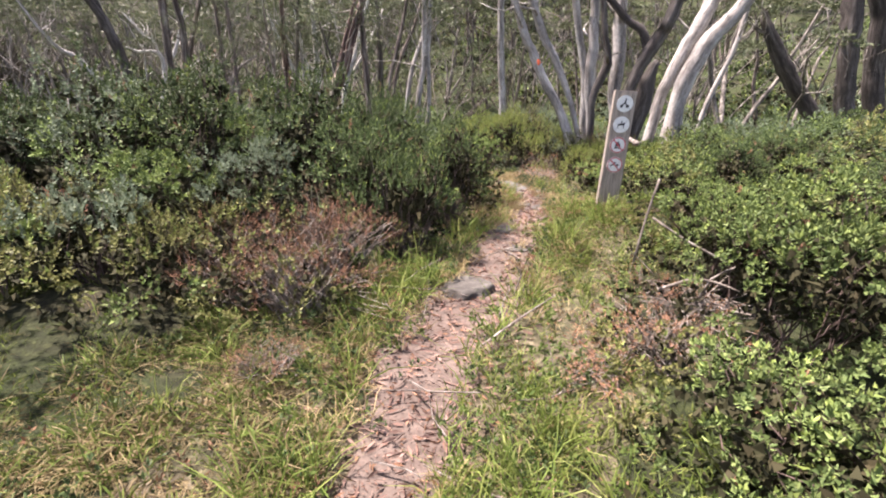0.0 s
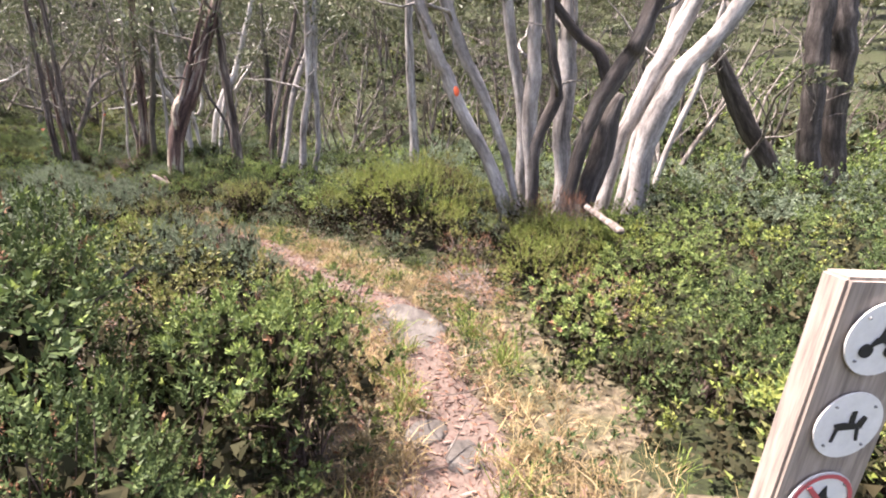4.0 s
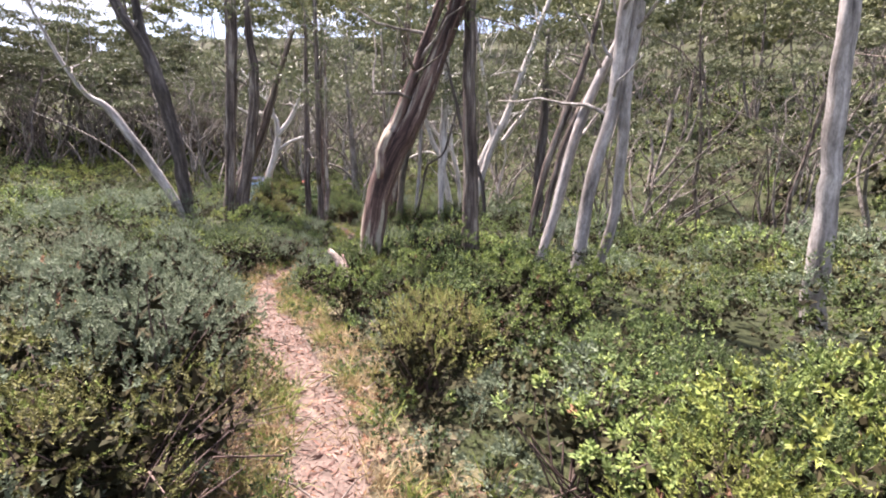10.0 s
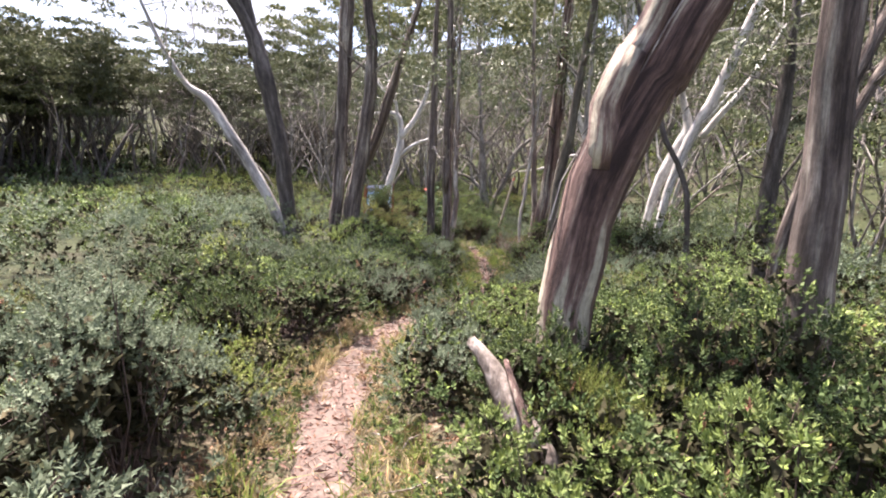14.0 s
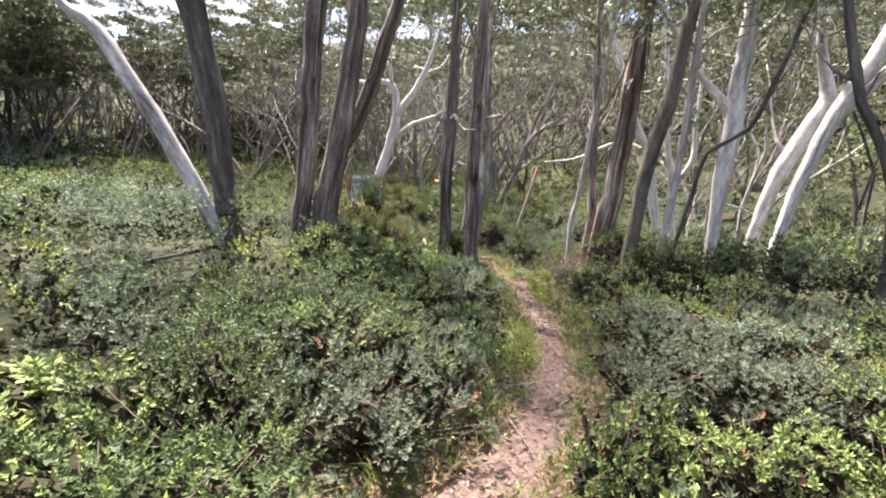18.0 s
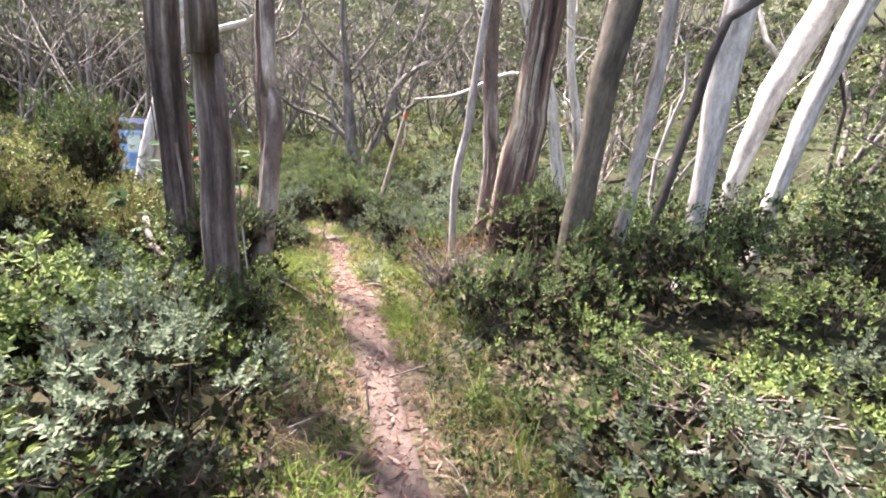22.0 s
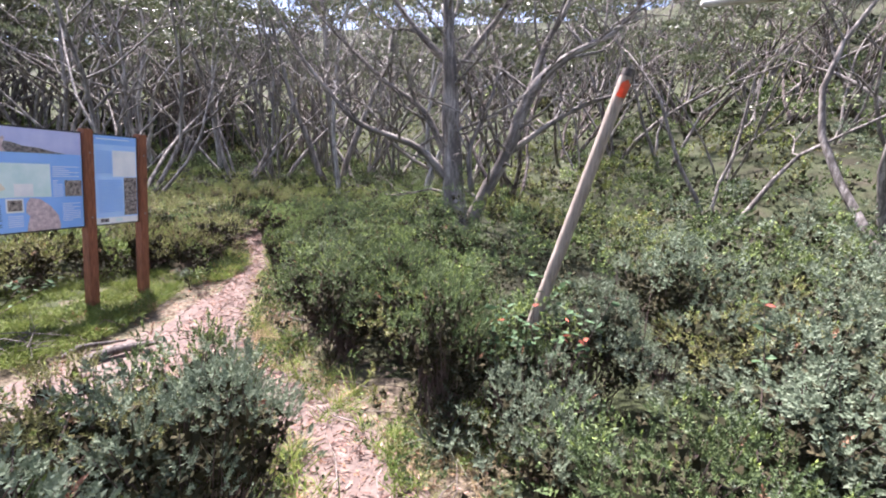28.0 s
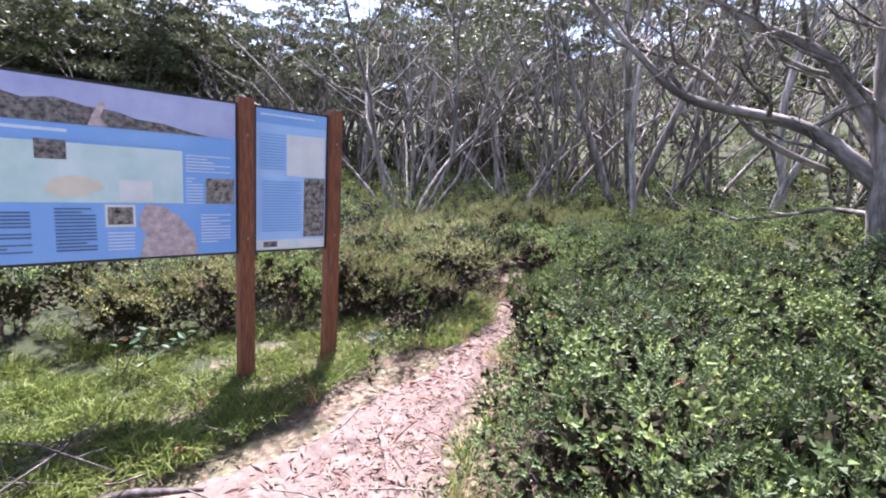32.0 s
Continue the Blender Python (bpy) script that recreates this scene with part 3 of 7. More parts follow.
make_trail(SPUR, spur_width, "bare branch of the track in front of the sign", 0.006)


# ---- gum trees that the walk passes ----
def refine(points, seed, step=0.18, wander=0.25):
    """More points along a limb, with small bends."""
    c = along(points, step)
    rng = np.random.RandomState(seed)
    off = np.cumsum(rng.randn(len(c), 3) * 0.3, axis=0)
    off -= np.linspace(0, 1, len(c))[:, None] * off[-1]
    c[:, :3] += off * wander * np.maximum(c[:, 3:4], 0.015) * [1, 1, 0.2]
    c[:, 3] *= 1 + 0.04 * rng.randn(len(c)).clip(-1.5, 1.5)
    c[:, 3] = np.maximum(c[:, 3], 0.006)
    return c


def twigs(stem, count, rng, size=1.0, clear=1.9):
    """Bare side branches from the upper half of a limb."""
    out, tips = [], []
    for _ in range(count):
        i = int(len(stem) * (0.35 + 0.6 * rng.rand()))
        p = stem[min(i, len(stem) - 1)]
        if p[2] < land(p[0], p[1]) + clear:
            continue
        a = rng.rand() * 6.283
        d = np.array([math.cos(a), math.sin(a), 0.5 + 0.7 * rng.rand()])
        L, r, q = size * (0.6 + 1.2 * rng.rand()), min(p[3] * 0.4, 0.03), p[:3].copy()
        pts = [(*q, r)]
        for k in range(5):
            d = d + 0.35 * rng.randn(3) + [0, 0, 0.1]
            d /= np.linalg.norm(d)
            q = q + d * L / 5
            pts.append((*q, r * (1 - (k + 1) / 6)))
        out.append(tube(pts, 5))
        tips.append(q)
    return out, tips


def spray(stem, rng):
    """Crooked bare boughs with their own twigs, from knee height up."""
    out = []
    for p in stem[4::2]:
        if p[3] < 0.012:
            continue
        a = rng.rand() * 6.283
        pieces = []

        def bough(q, d, r, length, depth):
            pts = [(*q, r)]
            for k in range(6):
                d = d + 0.3 * rng.randn(3) + [0, 0, 0.09]
                d = d / np.linalg.norm(d)
                q = q + d * length / 6
                pts.append((*q, max(r * (1 - (k + 1) / 7), 0.0035)))
                if depth < 2 and k > 0 and rng.rand() < 0.75:
                    b = rng.rand() * 6.283
                    bough(q, d * 0.7 + np.array([math.cos(b), math.sin(b), 0.4]) * 0.6, pts[-1][3] * 0.7, length * rng.uniform(0.35, 0.6), depth + 1)
            pieces.append(tube(pts, 5 if depth == 0 else 3, close=False))

        bough(p[:3].copy(), np.array([math.cos(a), math.sin(a), 0.35 + 0.5 * rng.rand()]), min(p[3] * 0.55, 0.035), rng.uniform(1.0, 2.2), 0)
        out.append(gather(pieces))
    return out


def ribbon(stem, rng):
    """A strip of loose bark along a trunk, lifting off at its lower end."""
    n = rng.randint(4, 10)
    i = rng.randint(2, max(3, len(stem) - n - 2))
    a = rng.rand() * 6.283
    w = rng.uniform(0.006, 0.016)
    out = np.array([math.cos(a), math.sin(a), 0.0])
    side = np.array([-math.sin(a), math.cos(a), 0.0])
    v, f = [], []
    run = stem[i:i + n]
    for k, p in enumerate(run[::-1]):
        u = k / max(1, len(run) - 1)
        lift = p[3] * 1.04 + 0.004 + 0.05 * u ** 3 * rng.uniform(0.3, 1.0)
        c = p[:3] + out * lift + side * 0.02 * math.sin(3 * u + a)
        ww = w * (1 - 0.6 * u)
        v += [c - side * ww, c + side * ww, c + out * 0.006 + side * ww * 0.4]
        if k:
            b = 3 * k
            f += [(b - 3, b - 2, b + 1, b), (b - 2, b - 1, b + 2, b + 1), (b - 1, b - 3, b, b + 2)]
    return v, f


def crown_at(tips, rng, spread=0.3, per=130, length=0.13, width=0.035):
    c = np.repeat(np.array(tips), per, axis=0) + rng.randn(len(tips) * per, 3) * spread * [1, 1, 0.55]
    d = rng.randn(len(c), 3) * 0.7 + [0, 0, -0.6]
    return slips(c, d, length, width, rng)


def wrap(me, c, sides, shift):
    """Bark coordinates in metres: round the limb and along it."""
    uv = me.uv_layers.new(name="bark")
    run = np.concatenate([[0], np.cumsum(np.linalg.norm(np.diff(c[:, :3], axis=0), axis=1))]) + shift * 3.1
    rows = np.arange(len(c) - 1)[:, None, None]
    cols = np.arange(sides)[None, :, None]
    round_ = 6.283 * float(np.mean(c[:, 3])) / sides
    du, dv = np.array([0, 1, 1, 0]), np.array([0, 0, 1, 1])
    q = np.stack([(cols + du) * round_ + shift + 0 * rows, run[rows + dv] + 0 * cols], -1).reshape(-1, 2)
    full = np.zeros((len(me.loops), 2), np.float32)
    full[:len(q)] = q
    full[len(q):] = (shift, run[-1])
    uv.data.foreach_set("uv", full.ravel())


GUM_COUNT = [0]


def gum(label, bark, *stems):
    """A tree from its limbs; stems end in thin branches and a loose crown high above."""
    GUM_COUNT[0] += 1
    seed = GUM_COUNT[0] * 17
    rng = np.random.RandomState(seed)
    foot = stems[0][0]
    ob = thing("gum_tree", label, "tree", "snow gums by the trail", at=(foot[0], foot[1], float(land(foot[0], foot[1]))))
    tips = []
    for n, s in enumerate(stems):
        c = refine(s, seed + n)
        big = max(p[3] for p in s)
        if n == 0 or s[0][2] < land(s[0][0], s[0][1]) + 0.1:
            k = np.linspace(0, 1, len(c))
            c[:, 3] *= 1 + (0.35 if bark in ("red", "brown", "dark") else 0.12) * np.exp(-k * len(c) * 0.18 / 0.25)
        sides = 14 if big > 0.05 else 8
        v, f = tube(c, sides, 0.10 if bark in ("red", "brown", "dark", "peel", "mossy") else 0.05, seed + n)
        limb = mesh_of("limb", v, f, [TRUNK_BARK[bark]], True)
        wrap(limb, c, sides, seed * 0.37 + n)
        under(new("trunk" if c[0][2] < land(c[0][0], c[0][1]) + 0.1 else "limb", limb), ob)
        if s[-1][2] > land(s[-1][0], s[-1][1]) + (1.6 if "low bare" in label else 2.8):
            bare = "low bare branches" in label
            tw, tp = twigs(c, 16 if bare else 7 if big > 0.04 else 4, rng, 1.5 if bare else 1.0, 0.9 if bare else 1.9)
            tips += tp + [c[-1][:3]]
            if bare:
                tw += spray(c, rng)
            for v, f in tw:
                under(new("branch", mesh_of("branch", v, f, [BARK["grey" if bark in ("dark", "brown", "red", "mossy") else bark]], True)), ob)
        if bark in ("red", "peel") and n == 0 or bark == "brown" and big > 0.045 and n == 0:
            for _ in range(22 if bark == "red" else 10):
                v, f = ribbon(c, rng)
                under(new("bark_ribbon", mesh_of("bark_ribbon", v, f, [BARK[("red", "peel", "brown", "dark")[rng.randint(4)]]])), ob)
    high = [t for t in tips if t[2] > land(t[0], t[1]) + 3.6]
    if high:
        v, f = crown_at(high[:14], rng)
        under(new("crown", fast_mesh("crown", v, f, [LEAF["gum"]])), ob)
    return ob


gum("pale grey many-stemmed snow gum with a painted orange mark", "pale",
    [(0.62, 5.01, 0.19, 0.115), (0.37, 5.01, 1.01, 0.092), (0.15, 5.01, 1.49, 0.079), (-0.10, 5.01, 1.85, 0.086), (-0.33, 5.01, 2.23, 0.084), (-0.47, 5.01, 2.52, 0.082), (-0.61, 5.01, 2.75, 0.080), (-1.34, 5.02, 4.61, 0.060), (-2.08, 5.02, 6.47, 0.032)],
    [(0.83, 5.38, 0.17, 0.076), (0.60, 5.38, 1.02, 0.061), (0.35, 5.38, 1.67, 0.058), (0.13, 5.38, 2.11, 0.067), (-0.13, 5.38, 2.55, 0.074), (-0.32, 5.38, 2.85, 0.078), (-1.09, 5.39, 4.70, 0.058), (-1.86, 5.39, 6.54, 0.031)],
    [(0.86, 5.72, 0.16, 0.112), (0.79, 5.72, 0.96, 0.089), (0.66, 5.72, 2.00, 0.078), (0.50, 5.72, 2.61, 0.075), (0.39, 5.72, 2.98, 0.073), (-0.04, 5.73, 4.94, 0.055), (-0.46, 5.73, 6.89, 0.029)],
    [(0.97, 5.62, 0.17, 0.095), (0.90, 5.62, 0.96, 0.076), (0.77, 5.62, 2.02, 0.109), (0.74, 5.62, 2.62, 0.099), (0.70, 5.62, 2.99, 0.092), (0.53, 5.62, 4.98, 0.069), (0.37, 5.62, 6.98, 0.037)],
    [(1.58, 6.06, 0.16, 0.158), (1.49, 6.06, 1.04, 0.126), (1.37, 6.06, 1.95, 0.132), (1.37, 6.06, 2.51, 0.133), (1.29, 6.06, 3.13, 0.122), (1.11, 6.06, 5.12, 0.092), (0.94, 6.06, 7.11, 0.049)],
    [(2.25, 6.42, 0.18, 0.127), (2.32, 6.42, 0.94, 0.102), (2.42, 6.42, 1.85, 0.123), (2.66, 6.42, 2.60, 0.142), (2.95, 6.42, 3.24, 0.137), (3.56, 6.41, 5.15, 0.102), (4.17, 6.41, 7.05, 0.055)],
    [(2.66, 6.10, 0.22, 0.193), (2.66, 6.10, 0.92, 0.154), (2.66, 6.10, 1.72, 0.165), (2.80, 6.10, 2.48, 0.175), (3.10, 6.10, 2.99, 0.158), (3.38, 6.10, 3.32, 0.138), (4.35, 6.09, 5.07, 0.104), (5.32, 6.08, 6.82, 0.055)],
    [(2.72, 6.75, 0.17, 0.134), (2.75, 6.75, 1.00, 0.107), (2.81, 6.75, 1.93, 0.102), (3.00, 6.75, 2.77, 0.104), (3.06, 6.75, 3.42, 0.094), (3.19, 6.75, 5.42, 0.070), (3.32, 6.75, 7.41, 0.038)])
gum("dark-barked snow gum stems in a pale clump", "dark",
    [(0.87, 5.16, 0.20, 0.079), (0.83, 5.16, 1.01, 0.063), (0.78, 5.16, 1.64, 0.066), (0.90, 5.16, 2.04, 0.078), (0.98, 5.16, 2.28, 0.082), (0.89, 5.16, 2.67, 0.056), (0.83, 5.16, 2.91, 0.055), (0.56, 5.17, 4.39, 0.041), (0.28, 5.17, 5.86, 0.022)],
    [(1.34, 5.40, 0.21, 0.117), (1.41, 5.40, 1.10, 0.094), (1.47, 5.40, 1.68, 0.101), (1.60, 5.39, 2.25, 0.117), (1.76, 5.39, 2.62, 0.129), (1.92, 5.39, 2.92, 0.121), (1.98, 5.39, 3.06, 0.120), (2.40, 5.39, 4.50, 0.090), (2.83, 5.39, 5.94, 0.048)],
    [(1.87, 5.83, 2.49, 0.099), (1.77, 5.83, 2.69, 0.087), (1.62, 5.83, 2.97, 0.080), (1.38, 5.84, 3.09, 0.074), (0.65, 5.84, 3.78, 0.056), (-0.07, 5.84, 4.47, 0.030)],
    [(1.63, 5.62, 0.21, 0.189), (1.72, 5.62, 0.99, 0.152), (1.81, 5.62, 1.57, 0.163), (1.87, 5.62, 2.12, 0.125), (1.99, 5.62, 2.39, 0.058)])
gum("slim yellowish young gum leaning beside a clump", "pale",
    [(3.68, 7.72, 0.15, 0.073), (3.78, 7.72, 0.99, 0.058), (3.91, 7.72, 1.74, 0.056), (4.17, 7.72, 2.67, 0.054), (4.26, 7.72, 3.32, 0.045), (4.41, 7.72, 4.81, 0.033), (4.57, 7.72, 6.30, 0.018)])
gum("dark leaning snow gum trunk broken near the top", "dark",
    [(8.36, 10.02, 0.27, 0.254), (8.14, 10.03, 0.66, 0.203), (7.33, 10.05, 1.68, 0.208), (6.61, 10.07, 2.51, 0.203), (5.90, 10.09, 3.48, 0.142), (5.79, 10.10, 3.70, 0.107), (5.68, 10.10, 3.92, 0.057)],
    [(6.35, 10.08, 2.81, 0.123), (6.03, 10.09, 3.15, 0.099), (5.84, 10.10, 3.44, 0.077)])
gum("thick dark snow gum with a bent trunk", "dark",
    [(8.40, 8.88, 0.34, 0.328), (8.28, 8.89, 0.62, 0.262), (7.66, 8.92, 1.61, 0.230), (7.26, 8.94, 3.14, 0.219), (7.03, 8.95, 4.66, 0.209), (6.82, 8.96, 6.65, 0.157), (6.61, 8.97, 8.64, 0.084)],
    [(9.14, 9.42, 0.39, 0.293), (9.10, 9.42, 0.56, 0.235), (8.44, 9.45, 2.50, 0.222), (8.02, 9.47, 4.16, 0.250), (7.90, 9.48, 4.82, 0.245), (7.66, 9.49, 6.81, 0.183), (7.41, 9.51, 8.79, 0.098)])
gum("slim upright gum with yellow-grey bark", "pale",
    [(-0.84, 12.25, -0.58, 0.164), (-0.98, 12.17, 0.98, 0.131), (-1.12, 12.09, 2.03, 0.112), (-1.21, 12.04, 3.02, 0.102), (-1.25, 12.01, 3.64, 0.099), (-1.35, 11.96, 5.63, 0.074), (-1.45, 11.90, 7.63, 0.040)])
gum("leaning gum with red-brown shredding bark", "red",
    [(-6.08, 9.35, -0.58, 0.184), (-6.06, 9.38, 0.42, 0.147), (-6.04, 9.40, 0.89, 0.147), (-5.95, 9.49, 1.31, 0.147), (-5.84, 9.59, 1.63, 0.132), (-5.74, 9.69, 1.93, 0.125), (-5.30, 10.13, 3.83, 0.094), (-4.85, 10.57, 5.73, 0.050)],
    [(-6.01, 9.42, 1.20, 0.104), (-6.02, 9.42, 1.52, 0.096), (-5.95, 9.49, 1.80, 0.080), (-5.91, 9.53, 1.92, 0.073), (-5.57, 9.86, 3.34, 0.054), (-5.23, 10.19, 4.76, 0.029)])
gum("upright gum with brown ribbon bark", "brown",
    [(-5.07, 10.41, -0.68, 0.164), (-5.10, 10.38, 0.22, 0.131), (-5.14, 10.35, 0.91, 0.113), (-5.19, 10.30, 1.61, 0.101), (-5.23, 10.26, 2.26, 0.091), (-5.34, 10.16, 4.75, 0.069), (-5.44, 10.05, 7.25, 0.036)])
gum("pair of leaning pale gum trunks", "pale",
    [(-3.68, 10.55, -0.73, 0.113), (-3.66, 10.57, 0.11, 0.090), (-3.62, 10.60, 1.22, 0.083), (-3.50, 10.69, 2.31, 0.080), (-3.50, 10.69, 3.15, 0.084), (-3.50, 10.69, 5.15, 0.063), (-3.49, 10.69, 7.15, 0.034)],
    [(-3.56, 10.64, -0.73, 0.087), (-3.47, 10.71, 0.09, 0.069), (-3.33, 10.81, 0.99, 0.067), (-3.40, 10.76, 2.60, 0.071), (-3.38, 10.77, 3.15, 0.069), (-3.33, 10.82, 5.15, 0.052), (-3.27, 10.86, 7.15, 0.028)])
gum("slim pale gum leaning among others", "pale",
    [(-4.31, 10.50, -0.75, 0.078), (-4.23, 10.57, -0.01, 0.062), (-4.09, 10.68, 0.84, 0.066), (-3.96, 10.77, 1.85, 0.069), (-3.81, 10.89, 2.54, 0.062), (-3.60, 11.04, 3.15, 0.050), (-3.27, 11.30, 4.59, 0.038), (-2.93, 11.56, 6.03, 0.020)])
gum("twin grey-brown gum trunks leaning", "brown",
    [(-6.17, 15.79, -1.08, 0.115), (-6.12, 15.83, -0.30, 0.092), (-5.99, 15.93, 0.98, 0.090), (-5.73, 16.13, 2.42, 0.086), (-5.42, 16.36, 3.97, 0.070), (-5.22, 16.52, 5.45, 0.052), (-5.01, 16.67, 6.92, 0.028)],
    [(-5.98, 15.97, -1.08, 0.106), (-5.91, 16.02, -0.17, 0.084), (-5.71, 16.17, 1.56, 0.081), (-5.43, 16.39, 2.76, 0.072), (-4.99, 16.72, 3.91, 0.063), (-4.62, 17.00, 5.33, 0.048), (-4.25, 17.29, 6.76, 0.025)])
gum("tall dark slim gum with a forked top", "dark",
    [(-14.18, 11.85, -1.17, 0.201), (-14.25, 11.78, -0.28, 0.160), (-14.43, 11.60, 1.37, 0.167), (-14.71, 11.33, 2.93, 0.174), (-14.94, 11.10, 3.88, 0.136), (-15.14, 10.91, 4.28, 0.124), (-15.73, 10.33, 6.10, 0.093), (-16.32, 9.75, 7.92, 0.050)],
    [(-14.75, 11.29, 3.03, 0.127), (-14.82, 11.22, 3.78, 0.114), (-14.90, 11.15, 4.30, 0.101), (-15.09, 10.96, 6.28, 0.076), (-15.29, 10.76, 8.26, 0.041)])
gum("slim pale gum leaning against a darker one", "pale",
    [(-14.06, 11.85, -1.16, 0.137), (-14.36, 11.55, -0.13, 0.110), (-14.86, 11.06, 1.09, 0.107), (-15.35, 10.58, 2.08, 0.093), (-15.67, 10.27, 2.39, 0.058), (-16.01, 9.93, 3.13, 0.046), (-16.30, 9.64, 4.04, 0.034), (-16.59, 9.36, 4.96, 0.018)])
gum("three grey gum trunks standing together", "brown",
    [(-13.58, 12.46, -1.19, 0.169), (-13.55, 12.50, -0.03, 0.135), (-13.48, 12.56, 1.44, 0.132), (-13.44, 12.60, 4.21, 0.136), (-13.42, 12.63, 6.71, 0.102), (-13.39, 12.65, 9.21, 0.054)],
    [(-13.37, 12.67, -1.20, 0.231), (-13.30, 12.74, -0.05, 0.185), (-13.17, 12.87, 1.47, 0.143), (-13.07, 12.96, 3.17, 0.116), (-13.14, 12.90, 4.23, 0.090), (-13.22, 12.82, 6.23, 0.068), (-13.30, 12.74, 8.23, 0.036)],
    [(-14.48, 13.27, -1.32, 0.199), (-14.37, 13.33, -0.30, 0.159), (-14.22, 13.40, 0.56, 0.141), (-13.92, 13.56, 1.16, 0.131), (-13.68, 13.68, 1.73, 0.116), (-13.27, 13.89, 3.16, 0.087), (-12.85, 14.10, 4.58, 0.046)])
gum("small white-limbed gum with forked branches", "white",
    [(-17.84, 16.80, -1.83, 0.173), (-17.61, 17.02, -0.22, 0.138), (-17.36, 17.25, 0.98, 0.121), (-17.28, 17.32, 1.79, 0.112), (-17.40, 17.21, 2.56, 0.088), (-17.97, 16.69, 2.55, 0.059), (-18.14, 16.53, 2.65, 0.044), (-18.31, 16.37, 2.74, 0.024)],
    [(-17.28, 17.32, 1.79, 0.104), (-16.93, 17.64, 2.47, 0.088), (-16.72, 17.84, 3.16, 0.065), (-16.57, 17.98, 3.88, 0.049), (-16.42, 18.12, 4.60, 0.026)],
    [(-17.28, 17.33, 1.21, 0.068), (-16.94, 17.63, 1.61, 0.060), (-16.52, 18.03, 1.86, 0.045), (-16.35, 18.18, 2.06, 0.033), (-16.18, 18.33, 2.26, 0.018)],
    [(-17.40, 17.21, 2.42, 0.059), (-17.44, 17.17, 2.97, 0.051), (-17.78, 16.86, 3.35, 0.044), (-18.00, 16.66, 3.75, 0.033), (-18.22, 16.45, 4.15, 0.017)])
gum("straight dark gum trunk beside the path", "brown",
    [(-11.43, 13.86, -1.18, 0.109), (-11.46, 13.84, -0.23, 0.087), (-11.48, 13.83, 0.21, 0.078), (-11.50, 13.82, 0.62, 0.077), (-11.51, 13.81, 0.87, 0.078), (-11.60, 13.76, 3.36, 0.059), (-11.70, 13.72, 5.86, 0.031)])
gum("slim grey-brown gum trunk", "brown",
    [(-12.10, 14.06, -1.11, 0.100), (-12.13, 14.04, -0.38, 0.080), (-12.16, 14.03, 0.15, 0.080), (-12.19, 14.02, 0.64, 0.084), (-12.19, 14.01, 0.95, 0.085), (-12.22, 14.00, 2.95, 0.063), (-12.26, 13.98, 4.95, 0.034)])
gum("gum trunk with peeling pale bark beside the path", "peel",
    [(-12.19, 14.71, -1.04, 0.099), (-12.18, 14.72, -0.83, 0.079), (-12.16, 14.74, -0.36, 0.073), (-12.13, 14.75, 0.09, 0.069), (-12.12, 14.77, 0.39, 0.066), (-12.15, 14.74, 0.55, 0.054), (-12.15, 14.74, 0.70, 0.051), (-12.19, 14.71, 2.70, 0.038), (-12.23, 14.69, 4.70, 0.020)])
gum("dark gum trunk hung with long red bark strips", "red",
    [(-12.86, 15.30, -1.33, 0.089), (-12.86, 15.31, -0.96, 0.071), (-12.83, 15.32, -0.27, 0.064), (-12.85, 15.31, 0.22, 0.050), (-12.88, 15.29, 0.69, 0.054), (-12.88, 15.29, 0.94, 0.052), (-12.92, 15.26, 2.94, 0.039), (-12.96, 15.24, 4.94, 0.021)])
gum("broad gum trunk with fibrous brown bark", "red",
    [(-10.69, 16.24, -0.97, 0.229), (-10.68, 16.24, -0.50, 0.183), (-10.67, 16.25, 0.01, 0.171), (-10.63, 16.27, 0.51, 0.162), (-10.62, 16.28, 0.98, 0.153), (-10.60, 16.30, 3.48, 0.115), (-10.58, 16.31, 5.98, 0.061)])
gum("leaning dark mossy gum trunk", "mossy",
    [(-9.97, 15.42, -1.10, 0.107), (-9.96, 15.43, -0.03, 0.086), (-9.94, 15.44, 0.86, 0.088), (-9.85, 15.49, 1.53, 0.091), (-9.79, 15.51, 2.06, 0.083), (-9.66, 15.58, 4.05, 0.062), (-9.52, 15.65, 6.04, 0.033)])
gum("thin pale gum sapling with a bent stem", "pale",
    [(-11.18, 16.09, -1.04, 0.040), (-11.20, 16.08, -0.64, 0.032), (-11.22, 16.06, -0.20, 0.033), (-11.21, 16.07, 0.14, 0.035), (-11.17, 16.10, 0.41, 0.036), (-11.16, 16.10, 0.77, 0.035), (-11.15, 16.11, 0.99, 0.034), (-11.03, 16.19, 2.98, 0.025), (-10.91, 16.27, 4.98, 0.014)])
gum("slim gum with rough flaking bark", "peel",
    [(-11.09, 16.32, -1.06, 0.071), (-11.08, 16.33, -0.70, 0.057), (-11.05, 16.35, -0.16, 0.062), (-11.07, 16.34, 0.25, 0.063), (-11.10, 16.31, 0.62, 0.063), (-11.14, 16.29, 1.03, 0.063), (-11.28, 16.19, 3.03, 0.047), (-11.41, 16.10, 5.02, 0.025)])
